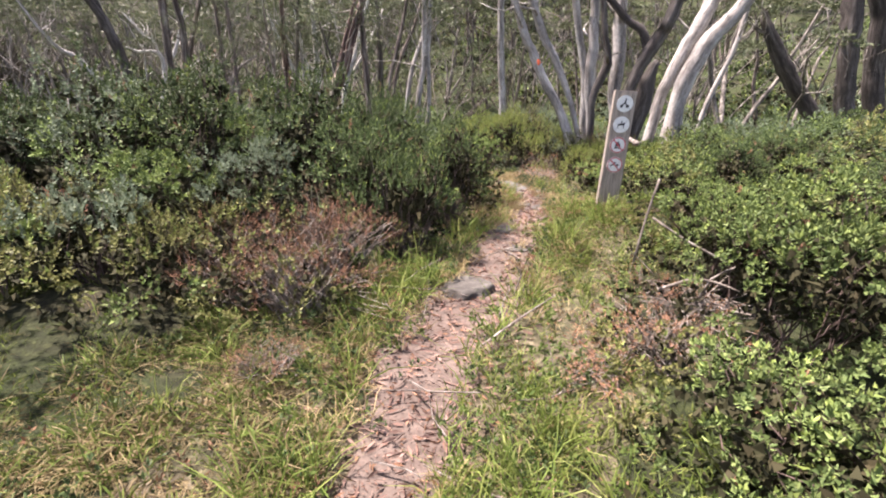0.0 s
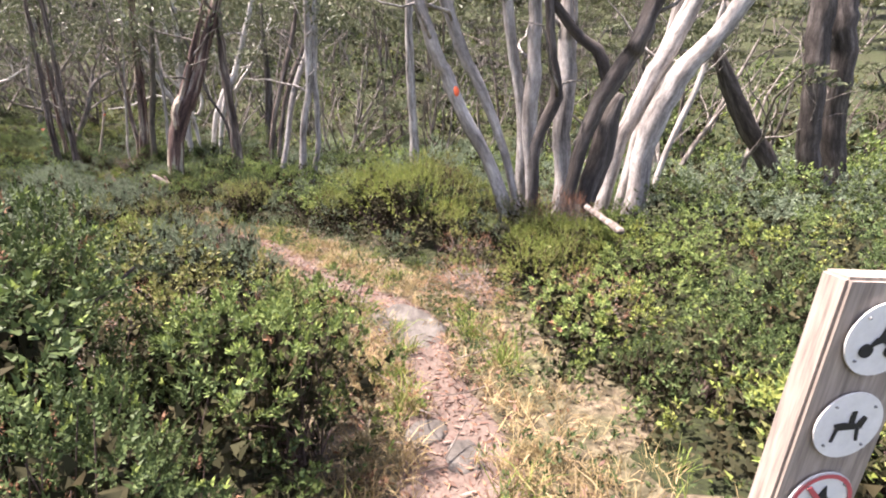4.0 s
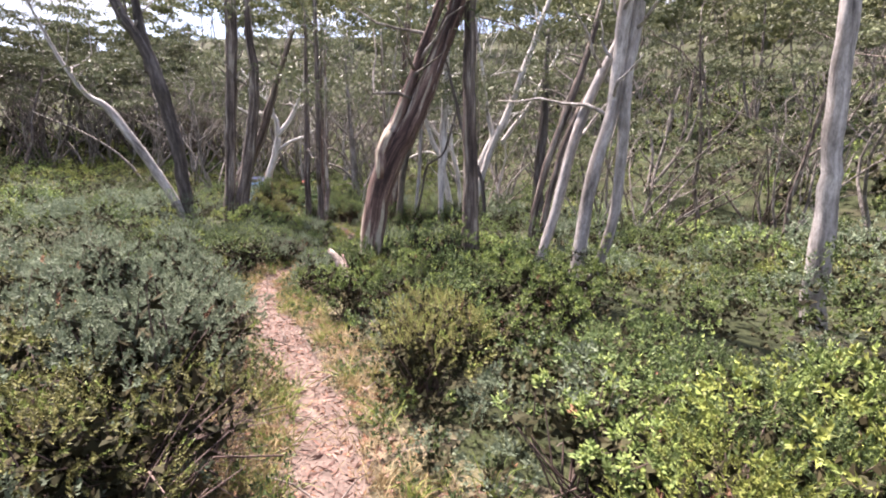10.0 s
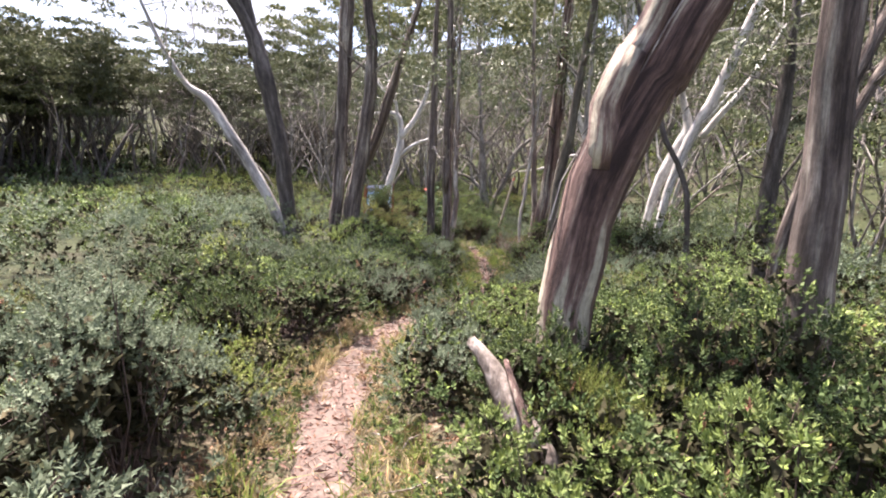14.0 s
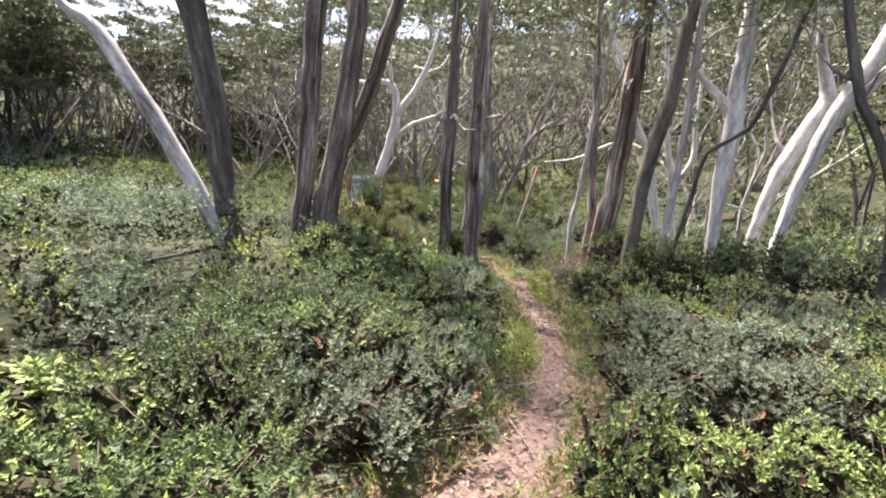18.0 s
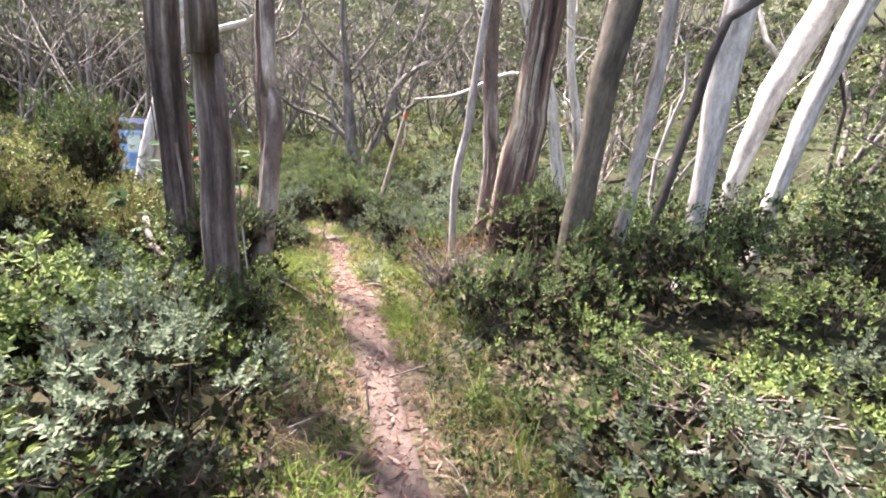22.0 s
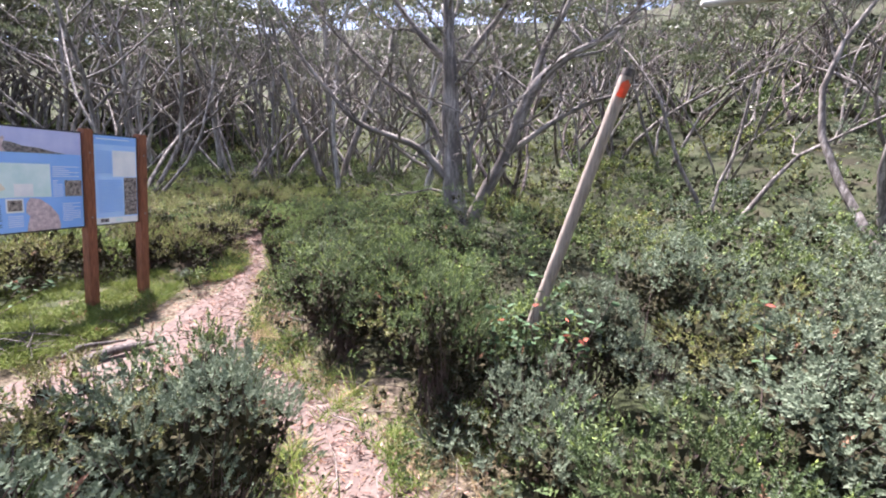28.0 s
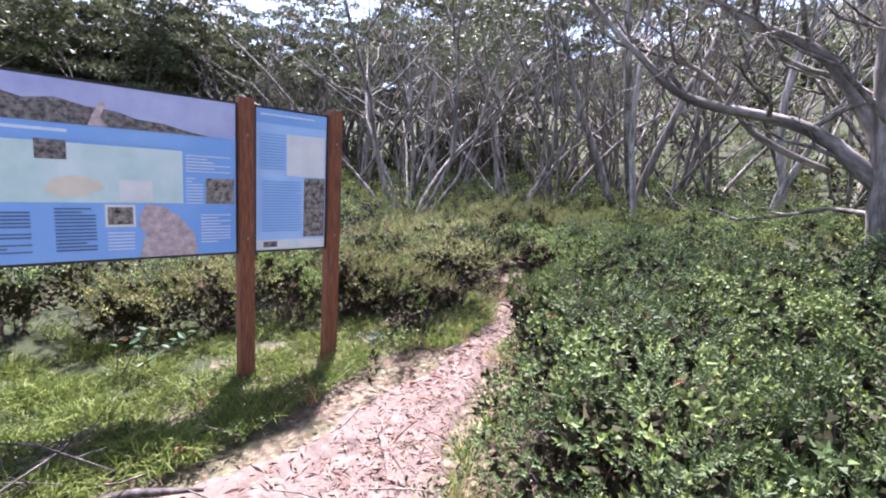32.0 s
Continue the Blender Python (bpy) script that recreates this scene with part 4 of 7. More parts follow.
gum("smooth white snow gum with forked limbs", "white",
    [(-9.22, 16.57, -1.28, 0.104), (-9.27, 16.55, 0.08, 0.083), (-9.31, 16.53, 0.91, 0.107), (-9.28, 16.54, 1.61, 0.117), (-9.31, 16.53, 2.32, 0.107), (-9.36, 16.50, 4.32, 0.080), (-9.41, 16.47, 6.31, 0.043)],
    [(-9.32, 16.93, 1.61, 0.076), (-9.57, 16.80, 2.03, 0.061), (-9.86, 16.65, 2.32, 0.047), (-10.37, 16.39, 3.13, 0.035), (-10.88, 16.13, 3.95, 0.019)])
gum("leaning smooth white snow gum with two stems", "white",
    [(-9.16, 17.80, -1.46, 0.103), (-9.01, 17.87, 0.01, 0.083), (-8.85, 17.95, 1.06, 0.113), (-8.57, 18.10, 1.89, 0.124), (-8.50, 18.13, 2.20, 0.109), (-8.68, 18.04, 2.86, 0.062), (-8.96, 17.90, 4.32, 0.047), (-9.24, 17.75, 5.79, 0.025)],
    [(-8.76, 17.61, -1.46, 0.094), (-8.63, 17.68, 0.00, 0.076), (-8.49, 17.75, 1.09, 0.092), (-8.28, 17.86, 1.90, 0.100), (-8.06, 17.97, 2.53, 0.116), (-7.93, 18.04, 2.91, 0.109), (-7.47, 18.27, 4.85, 0.082), (-7.01, 18.51, 6.78, 0.043)],
    [(-8.27, 18.39, 1.99, 0.073), (-7.99, 18.53, 2.50, 0.065), (-7.69, 18.69, 3.01, 0.058), (-7.32, 18.88, 3.91, 0.043), (-6.94, 19.07, 4.82, 0.023)])
gum("thin dark crooked gum stem", "dark",
    [(-9.56, 15.66, -1.18, 0.039), (-9.49, 15.70, -0.10, 0.031), (-9.41, 15.74, 0.68, 0.033), (-9.34, 15.77, 1.20, 0.032), (-8.98, 15.96, 1.51, 0.031), (-8.80, 16.05, 2.16, 0.033), (-8.51, 16.20, 3.62, 0.025), (-8.22, 16.34, 5.09, 0.013)])
gum("thin grey gum stem", "pale",
    [(-9.77, 15.88, -1.14, 0.065), (-9.74, 15.90, -0.17, 0.052), (-9.70, 15.92, 0.60, 0.051), (-9.69, 15.92, 1.32, 0.049), (-9.71, 15.91, 2.16, 0.047), (-9.74, 15.90, 3.66, 0.035), (-9.76, 15.88, 5.16, 0.019)])
gum("crooked dark gum trunk in the heath", "dark",
    [(-7.29, 15.78, -1.14, 0.056), (-7.46, 15.69, 0.36, 0.044), (-7.54, 15.65, 0.89, 0.046), (-7.73, 15.55, 1.37, 0.044), (-7.91, 15.46, 1.70, 0.043), (-8.01, 15.41, 1.94, 0.045), (-8.42, 15.20, 3.37, 0.034), (-8.83, 14.99, 4.80, 0.018)])
gum("dark leaning gum trunk", "dark",
    [(-6.58, 17.92, -1.27, 0.197), (-6.67, 17.87, 0.30, 0.157), (-6.74, 17.84, 1.11, 0.146), (-6.78, 17.82, 2.09, 0.133), (-6.83, 17.79, 3.59, 0.100), (-6.88, 17.77, 5.09, 0.053)])
gum("white dead-limbed snow gum with one long bare branch", "white",
    [(-11.36, 21.49, -1.85, 0.158), (-11.54, 21.37, -0.67, 0.127), (-11.89, 21.12, 0.93, 0.108), (-12.08, 20.97, 1.55, 0.105), (-12.28, 20.83, 1.94, 0.092), (-12.76, 20.49, 3.32, 0.069), (-13.24, 20.15, 4.71, 0.037)],
    [(-11.21, 21.86, -1.87, 0.110), (-11.32, 21.78, -0.63, 0.088), (-11.50, 21.65, 0.71, 0.090), (-11.71, 21.50, 1.54, 0.081), (-11.81, 21.43, 2.06, 0.079), (-12.02, 21.28, 3.54, 0.059), (-12.23, 21.13, 5.02, 0.032)],
    [(-11.45, 22.01, 0.77, 0.063), (-11.28, 22.13, 1.35, 0.068), (-11.34, 22.09, 2.03, 0.048), (-11.39, 22.06, 3.03, 0.036), (-11.44, 22.02, 4.03, 0.019)],
    [(-12.08, 21.44, 1.32, 0.054), (-12.48, 21.15, 1.54, 0.042), (-12.78, 20.94, 1.57, 0.039), (-13.14, 20.68, 1.37, 0.036), (-13.60, 20.35, 1.07, 0.030), (-14.21, 19.92, 0.93, 0.015)],
    [(-11.51, 21.95, 0.67, 0.038), (-11.73, 21.79, 0.89, 0.037), (-11.88, 21.68, 1.18, 0.031)])
gum("wide-spreading snow gum with low bare branches", "grey",
    [(-19.19, 24.35, -1.33, 0.262), (-19.24, 24.31, -0.50, 0.210), (-19.38, 24.20, 1.09, 0.171), (-19.46, 24.13, 2.10, 0.121), (-19.56, 24.04, 3.07, 0.098), (-19.72, 23.91, 5.06, 0.073), (-19.87, 23.78, 7.05, 0.039)],
    [(-19.38, 24.26, -0.19, 0.094), (-19.88, 23.84, 0.39, 0.066), (-20.74, 23.13, 0.74, 0.054), (-21.17, 22.76, 1.22, 0.043), (-21.68, 22.33, 1.93, 0.027), (-21.98, 22.08, 2.57, 0.020), (-22.28, 21.83, 3.21, 0.011)],
    [(-19.44, 24.29, 0.14, 0.077), (-19.86, 23.94, 1.06, 0.060), (-20.40, 23.48, 1.52, 0.048), (-20.96, 23.01, 2.07, 0.032), (-21.51, 22.55, 2.71, 0.021), (-21.84, 22.27, 3.33, 0.016), (-22.17, 21.99, 3.94, 0.008)],
    [(-19.73, 24.46, 1.99, 0.077), (-20.25, 24.02, 2.56, 0.060), (-20.63, 23.70, 3.13, 0.049), (-21.20, 23.22, 4.43, 0.036), (-21.77, 22.74, 5.73, 0.019)],
    [(-19.68, 24.48, 1.88, 0.061), (-19.26, 24.83, 2.65, 0.049), (-18.94, 25.10, 3.30, 0.043), (-18.47, 25.50, 4.67, 0.032), (-18.00, 25.89, 6.04, 0.017)],
    [(-19.16, 24.64, -1.27, 0.162), (-18.98, 24.79, -0.53, 0.130), (-18.63, 25.09, 0.46, 0.122), (-18.39, 25.29, 1.60, 0.108), (-17.95, 25.66, 2.27, 0.075), (-17.31, 26.19, 2.79, 0.048), (-16.94, 26.51, 3.42, 0.031), (-16.59, 26.80, 4.31, 0.024), (-16.24, 27.09, 5.20, 0.013)],
    [(-18.75, 25.19, 0.40, 0.062), (-18.08, 25.75, 1.13, 0.050), (-17.53, 26.22, 1.57, 0.039), (-17.05, 26.62, 1.78, 0.022)],
    [(-18.59, 25.60, 1.61, 0.079), (-18.45, 25.72, 2.58, 0.061), (-18.22, 25.91, 3.23, 0.049), (-17.86, 26.21, 4.66, 0.037), (-17.50, 26.51, 6.08, 0.020)],
    [(-18.83, 24.29, -0.35, 0.059), (-18.92, 24.22, 0.37, 0.047), (-18.80, 24.32, 0.90, 0.036), (-18.68, 24.42, 1.41, 0.026), (-18.63, 24.46, 1.70, 0.019), (-18.58, 24.50, 2.00, 0.010)],
    [(-19.92, 24.25, -0.00, 0.034), (-20.46, 23.79, 0.39, 0.034), (-20.93, 23.40, 1.10, 0.028), (-21.72, 22.74, 1.55, 0.022), (-21.86, 22.62, 1.72, 0.017), (-22.00, 22.50, 1.88, 0.009)])



# ---- heath shrubs ----
def tri_tube(a, b, ra, rb):
    """Thin three-sided twig."""
    d = (b - a) / (np.linalg.norm(b - a) + 1e-9)
    s = np.cross(d, (0.2, 0.3, 0.93))
    s /= np.linalg.norm(s) + 1e-9
    w = np.cross(d, s)
    ring = [math.cos(k * 2.094) * s + math.sin(k * 2.094) * w for k in range(3)]
    v = [a + ra * r for r in ring] + [b + rb * r for r in ring]
    return v, [(0, 1, 4), (0, 4, 3), (1, 2, 5), (1, 5, 4), (2, 0, 3), (2, 3, 5)]


def rosettes(c, a, per, length, width, rng, open_by=1.25):
    """Leaves in a whorl round each shoot tip, the youngest upright, the older ones spread flat."""
    n = len(c)
    a = a / (np.linalg.norm(a, axis=1, keepdims=True) + 1e-9)
    s = np.cross(a, rng.randn(n, 3))
    s /= np.linalg.norm(s, axis=1, keepdims=True) + 1e-9
    w = np.cross(a, s)
    j = np.arange(per)[None, :]
    ph = rng.rand(n, 1) * 6.283 + j * 2.4 + 0.25 * rng.randn(n, per)
    tilt = open_by * (0.3 + 0.75 * j / per) + 0.22 * rng.randn(n, per)
    rad = np.cos(ph)[..., None] * s[:, None] + np.sin(ph)[..., None] * w[:, None]
    d = a[:, None] * np.cos(tilt)[..., None] + rad * np.sin(tilt)[..., None]
    side = np.cross(a[:, None] + np.zeros_like(rad), rad)
    up = np.cross(side, d)
    L = (length * (0.65 + 0.7 * rng.rand(n, per)))[..., None]
    W = (width * (0.7 + 0.6 * rng.rand(n, per)))[..., None]
    base = c[:, None] - a[:, None] * (length * 0.9 * j / per)[..., None]
    v = np.stack([base, base + d * L * 0.55 + side * W * 0.5 + up * W * 0.15, base + d * L - up * L * 0.12, base + d * L * 0.55 - side * W * 0.5 + up * W * 0.15], 2).reshape(-1, 3)
    i = np.arange(n * per)[:, None] * 4
    return v, np.concatenate([i + [0, 1, 2], i + [0, 2, 3]], 1).reshape(-1, 3)


def sprigs(c, a, per, stem, length, width, rng):
    """Feathery shoots: small leaves all along a short stem that starts at c and points along a."""
    n = len(c)
    a = a / (np.linalg.norm(a, axis=1, keepdims=True) + 1e-9)
    s = np.cross(a, rng.randn(n, 3))
    s /= np.linalg.norm(s, axis=1, keepdims=True) + 1e-9
    w = np.cross(a, s)
    u = (np.arange(per)[None, :] + rng.rand(n, per)) / per
    ph = rng.rand(n, 1) * 6.283 + np.arange(per)[None, :] * 2.4
    tilt = 1.15 - 0.85 * u + 0.2 * rng.randn(n, per)
    rad = np.cos(ph)[..., None] * s[:, None] + np.sin(ph)[..., None] * w[:, None]
    d = a[:, None] * np.cos(tilt)[..., None] + rad * np.sin(tilt)[..., None]
    side = np.cross(a[:, None] + np.zeros_like(rad), rad)
    base = c[:, None] + a[:, None] * (stem * (0.7 + 0.6 * rng.rand(n, 1)) * u)[..., None]
    L = (length * (0.7 + 0.6 * rng.rand(n, per)))[..., None]
    W = (width * (0.75 + 0.5 * rng.rand(n, per)))[..., None]
    v = np.stack([base + side * W * 0.5 + d * L * 0.2, base - side * W * 0.5 + d * L * 0.2, base + d * L], 2).reshape(-1, 3)
    return v, np.arange(3 * n * per).reshape(-1, 3)


def tufts(p, a, each, size, rng):
    """Branch ends: several shoots crowded round each place, rising along a and fanning out."""
    n = len(p)
    a = a / (np.linalg.norm(a, axis=1, keepdims=True) + 1e-9)
    off = rng.randn(n, each, 3)
    off /= np.linalg.norm(off, axis=2, keepdims=True)
    off *= rng.rand(n, each, 1) ** 0.4
    grow = rng.uniform(0.65, 1.35, (n, 1, 1)) * size
    at = p[:, None] + off * grow + a[:, None] * grow * 0.9 * (1 - (off ** 2).sum(axis=2, keepdims=True))
    return at.reshape(-1, 3), (a[:, None] + off * 0.75 + 0.12 * rng.randn(n, each, 3)).reshape(-1, 3)


def shrub_tips(rng, count, r, h):
    """Shoot tips of a lumpy dome: several bosses of different height, few shoots low down."""
    bosses = []
    for _ in range(13):
        q, e = rng.rand() * 6.283, math.sqrt(rng.rand()) * 0.72
        br = r * rng.uniform(0.24, 0.44)
        bosses.append((math.cos(q) * e * r, math.sin(q) * e * r, h * (1.0 - 0.45 * e * e) * rng.uniform(0.72, 1.0), br))
    size = np.array([k[3] ** 2 for k in bosses])
    many = max(12, count // 8)
    pick = rng.choice(len(bosses), many * 3, p=size / size.sum())
    v = rng.randn(many * 3, 3)
    v /= np.linalg.norm(v, axis=1, keepdims=True)
    v[:, 2] = np.where(v[:, 2] < -0.25, -v[:, 2], v[:, 2])
    q = np.array(bosses)[pick]
    k = rng.uniform(0.78, 1.08, many * 3)[:, None]
    p = np.column_stack([q[:, :2], q[:, 2] - q[:, 3] * 0.9]) + v * q[:, 3:4] * k * [1, 1, 0.9]
    ok = (p[:, 2] > 0.07) & ((p[:, 2] > 0.28 * h) | (rng.rand(many * 3) < 0.4))
    p, v = p[ok][:many], v[ok][:many]
    return tufts(p, np.column_stack([v[:, :2] * 0.8, np.maximum(v[:, 2], 0) + 0.7]) + 0.15 * rng.randn(len(p), 3), 8, 0.066, rng)


def shrub_meshes(sp, seed, tips, fine, r, h, twiggy):
    rng = np.random.RandomState(seed)
    t, o = shrub_tips(rng, tips, r, h)
    tips = len(t)
    per, stem, length, width = SIZES[sp]
    if not fine:
        per, length, width = int(per * 0.7), length * 1.25, width * 1.3
    if sp == "green":
        v, f = rosettes(t, o, per, length, width, rng)
        faces = 2
    else:
        v, f = sprigs(t, o, per, stem, length, width, rng)
        faces = 1
    young = {"green": 0.5, "olive": 0.3, "bright": 0.45, "dark": 0.15}.get(sp, 0.0)
    nth = np.arange(per)[None, :]
    tips_on = (rng.rand(tips, 1) < young) & (nth < 3 if sp == "green" else nth > per * 0.6)
    slots = np.repeat((rng.rand(tips) < (0.006 if sp in ("silver", "dark", "bright") else 0.015)).astype(int), per * faces)
    slots = np.where((slots == 0) & np.repeat(tips_on.ravel(), faces), 2, slots)
    # near-black slips below the skin, coloured to stand for the bush's inner shade
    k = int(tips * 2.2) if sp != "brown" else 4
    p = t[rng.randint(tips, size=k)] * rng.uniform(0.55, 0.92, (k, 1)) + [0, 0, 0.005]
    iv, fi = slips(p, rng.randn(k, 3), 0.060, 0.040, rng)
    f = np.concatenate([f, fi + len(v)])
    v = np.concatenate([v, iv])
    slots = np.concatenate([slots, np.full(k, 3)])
    tw = []
    for i in rng.choice(tips, min(twiggy, tips), replace=False):
        root = np.array([rng.uniform(-0.3, 0.3) * r, rng.uniform(-0.3, 0.3) * r, 0.0])
        mid = root * 0.5 + t[i] * 0.5 + rng.randn(3) * 0.05
        tw += [tri_tube(root, mid, 0.008, 0.0045), tri_tube(mid, t[i], 0.0045, 0.002)]
    tv, tf = gather(tw)
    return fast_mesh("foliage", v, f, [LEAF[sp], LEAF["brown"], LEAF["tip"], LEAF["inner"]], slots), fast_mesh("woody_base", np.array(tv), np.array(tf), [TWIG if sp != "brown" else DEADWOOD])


SHRUBS = {k: [] for k in ("dark", "green", "bright", "olive", "silver", "brown")}
SHRUBS["dark"] += [(-9.70, 15.71, 0.86, 0.85), (-8.73, 16.31, 0.90, 1.22), (-7.87, 17.46, 0.75, 1.34), (-2.25, -0.50, 0.85, 1.38), (-7.08, 2.04, 1.10, 1.65), (3.76, 3.08, 1.10, 1.02), (-2.31, 0.19, 0.72, 1.55), (2.00, 0.99, 0.89, 1.01), (-1.71, 0.59, 0.42, 0.83), (0.66, 1.13, 0.24, 0.40), (3.90, 8.11, 0.93, 0.54), (-9.44, 9.16, 1.10, 0.86), (-2.66, 7.54, 0.50, 0.67), (-5.73, 9.47, 0.84, 0.91), (-4.97, 9.62, 0.61, 0.51)]
SHRUBS["dark"] += [(-11.05, 11.70, 1.10, 0.79), (-10.56, 10.63, 1.10, 0.70), (-4.52, 17.62, 1.10, 1.07), (-9.27, 7.85, 0.49, 0.41), (-10.01, 23.01, 1.10, 1.19), (-6.68, 25.09, 1.10, 1.64), (-10.76, 19.12, 1.10, 1.01), (-7.76, 19.38, 1.10, 1.65), (-17.17, 22.05, 1.10, 1.34), (-8.19, 21.09, 0.93, 1.06), (-9.64, 20.88, 0.84, 1.22), (-18.94, 22.45, 1.10, 1.02), (-13.40, 14.70, 0.37, 0.55), (-14.44, 16.22, 0.51, 0.40), (-16.12, 22.63, 1.10, 0.98), (-14.56, 26.31, 1.10, 0.87)]
SHRUBS["dark"] += [(-20.63, 17.35, 1.00, 0.66)]
SHRUBS["green"] += [(-7.47, 10.80, 0.58, 0.56), (-9.08, 14.73, 0.56, 0.30), (-14.75, 15.30, 0.65, 0.81), (-6.68, 10.47, 0.84, 0.73), (-5.52, 10.54, 0.84, 0.76), (-6.14, 11.16, 0.98, 0.53), (-3.16, -1.88, 0.58, 0.87), (0.86, -1.74, 0.75, 1.19), (0.86, -2.65, 0.38, 0.81), (-3.44, -0.06, 0.69, 1.42), (1.42, -0.30, 0.40, 0.57), (3.51, 4.03, 1.05, 0.71), (4.23, 6.64, 1.10, 0.77), (2.38, 3.45, 0.67, 0.52), (7.36, 8.68, 1.10, 0.75), (1.64, 3.01, 0.56, 0.55), (-4.19, 4.78, 0.41, 0.52)]
SHRUBS["green"] += [(-1.42, 7.30, 0.95, 0.90), (-3.82, 9.15, 0.91, 0.85), (-2.04, 10.36, 1.02, 0.67), (0.42, 19.40, 1.10, 1.26), (-6.07, 10.13, 0.71, 0.57), (-8.17, 7.18, 0.50, 0.32), (-4.48, 10.67, 0.88, 0.75), (-6.54, 14.38, 1.10, 0.91), (-11.77, 12.28, 1.10, 0.91), (-6.71, 11.48, 0.48, 0.51), (-11.35, 13.54, 0.61, 0.68), (-10.63, 15.76, 0.53, 0.45), (-11.71, 19.14, 1.10, 0.85), (-18.32, 21.35, 1.10, 1.09), (-13.20, 23.25, 1.10, 1.38), (-17.70, 20.50, 0.88, 1.24), (-19.71, 21.45, 0.67, 0.78)]
SHRUBS["green"] += [(-21.74, 25.27, 1.10, 0.71)]
SHRUBS["bright"] += [(0.73, 3.79, 0.65, 0.66), (-1.45, 5.81, 0.95, 1.20), (0.62, 3.17, 0.39, 0.46), (1.48, 3.61, 0.43, 0.48), (-1.55, 8.12, 0.54, 0.48), (-10.27, 17.04, 0.64, 0.44)]
SHRUBS["olive"] += [(-13.42, 13.78, 0.63, 0.96), (-3.54, -2.40, 0.37, 0.78), (-0.33, 5.50, 0.84, 1.30), (0.69, 12.26, 1.07, 1.18), (-0.73, 6.77, 0.54, 0.75), (-16.49, 15.37, 1.10, 0.96), (-12.89, 14.14, 0.30, 0.59), (-23.31, 21.04, 1.10, 0.96), (-21.28, 19.17, 1.10, 0.56), (-22.43, 20.57, 1.10, 1.02), (-21.49, 20.12, 1.06, 1.04)]
SHRUBS["silver"] += [(-5.32, 5.82, 1.00, 0.92), (-16.67, 17.78, 0.56, 0.85), (-6.75, 6.87, 0.93, 1.05), (0.39, 5.28, 0.44, 0.42), (-12.15, 9.39, 1.10, 0.78), (-9.69, 7.27, 0.77, 0.55), (-9.12, 7.05, 0.60, 0.50), (-4.05, 10.26, 0.52, 0.40), (-7.81, 13.13, 1.03, 0.70), (-11.92, 8.38, 1.10, 0.73), (-8.52, 7.73, 0.28, 0.30), (-14.10, 11.60, 1.02, 0.87), (-8.00, 14.37, 0.66, 0.66), (-14.03, 22.04, 1.10, 1.51), (-18.76, 18.31, 1.07, 1.27), (-13.04, 20.25, 1.10, 1.26), (-15.56, 17.05, 0.98, 0.95)]
SHRUBS["silver"] += [(-13.20, 21.72, 0.52, 1.31)]
SHRUBS["brown"] += [(-2.04, -1.87, 0.59, 0.48), (-1.90, -2.83, 0.22, 0.30), (0.23, -1.58, 0.26, 0.47), (-0.27, -2.42, 0.29, 0.30), (-0.00, 3.35, 0.51, 0.35), (-2.54, 1.10, 0.72, 0.72), (-0.01, 2.92, 0.49, 0.33), (1.63, 6.94, 0.71, 0.46), (1.22, 5.24, 0.52, 0.37), (-3.93, 13.35, 1.10, 0.35), (-3.01, 11.09, 0.47, 0.41)]

LOOK = {"dark": ("dense dark green heath shrub with small leaves", "heath shrub"), "green": ("leafy green heath shrub with glossy small leaves", "heath shrub"),
        "bright": ("yellow-green heath shrub with fresh leaf tips", "heath shrub"), "olive": ("olive green heath shrub with yellowing leaves", "heath shrub"),
        "silver": ("grey-green shrub with silvery leaves", "heath shrub"), "brown": ("dead shrub with rust-brown leaves and bare twigs", "dead shrub")}
# leaves on a shoot, length of the shoot, length and width of a leaf
SIZES = {"dark": (18, 0.065, 0.021, 0.0100), "green": (10, 0.03, 0.028, 0.0115), "bright": (24, 0.095, 0.019, 0.0075), "olive": (22, 0.085, 0.019, 0.0075), "silver": (17, 0.055, 0.022, 0.0110), "brown": (15, 0.075, 0.017, 0.005)}
BUILD = {"low": (0.45, 0.48, 270), "mid": (0.50, 0.75, 390), "tall": (0.62, 1.25, 660)}


def shrub_kind(sp, size, seed, fine):
    r, h, tips = BUILD[size]
    return shrub_meshes(sp, seed, int(tips * (1.0 if fine else 0.75)), fine, r, h, 150 if sp == "brown" else 70 if fine else 30)


KINDS = {(sp, size, n, fine): shrub_kind(sp, size, 100 * n + 10 * len(size) + len(sp) + 5 * k, fine) for k, sp in enumerate(SHRUBS) for size in BUILD for n in range(2) for fine in (True, False)}
PLACED = []


def put_shrub(sp, x, y, r, h, seed):
    """One bush: leaves and stems under an empty at its foot."""
    rng = np.random.RandomState(seed)
    if y > 12.5 and sp in ("green", "bright") and rng.rand() < 0.55:
        sp = "dark"
    size = "low" if h < 0.6 else "mid" if h < 0.95 else "tall"
    fol, st = KINDS[(sp, size, rng.randint(2), from_trail(x, y) < 1.7)]
    ob = thing("shrub" if sp != "brown" else "dead_shrub", LOOK[sp][0], LOOK[sp][1], "heath shrubs beside the trail", at=(x, y, float(land(x, y)) - 0.02))
    ob.rotation_euler = (0, 0, rng.rand() * 6.283)
    k = r / BUILD[size][0] * 1.08
    ob.scale = (k, k * rng.uniform(0.9, 1.1), h / BUILD[size][1])
    for nm, me in (("foliage", fol), ("woody_base", st)):
        p = new(nm, me)
        p.parent = ob
    PLACED.append((x, y, r if sp != "brown" else r * 0.55))


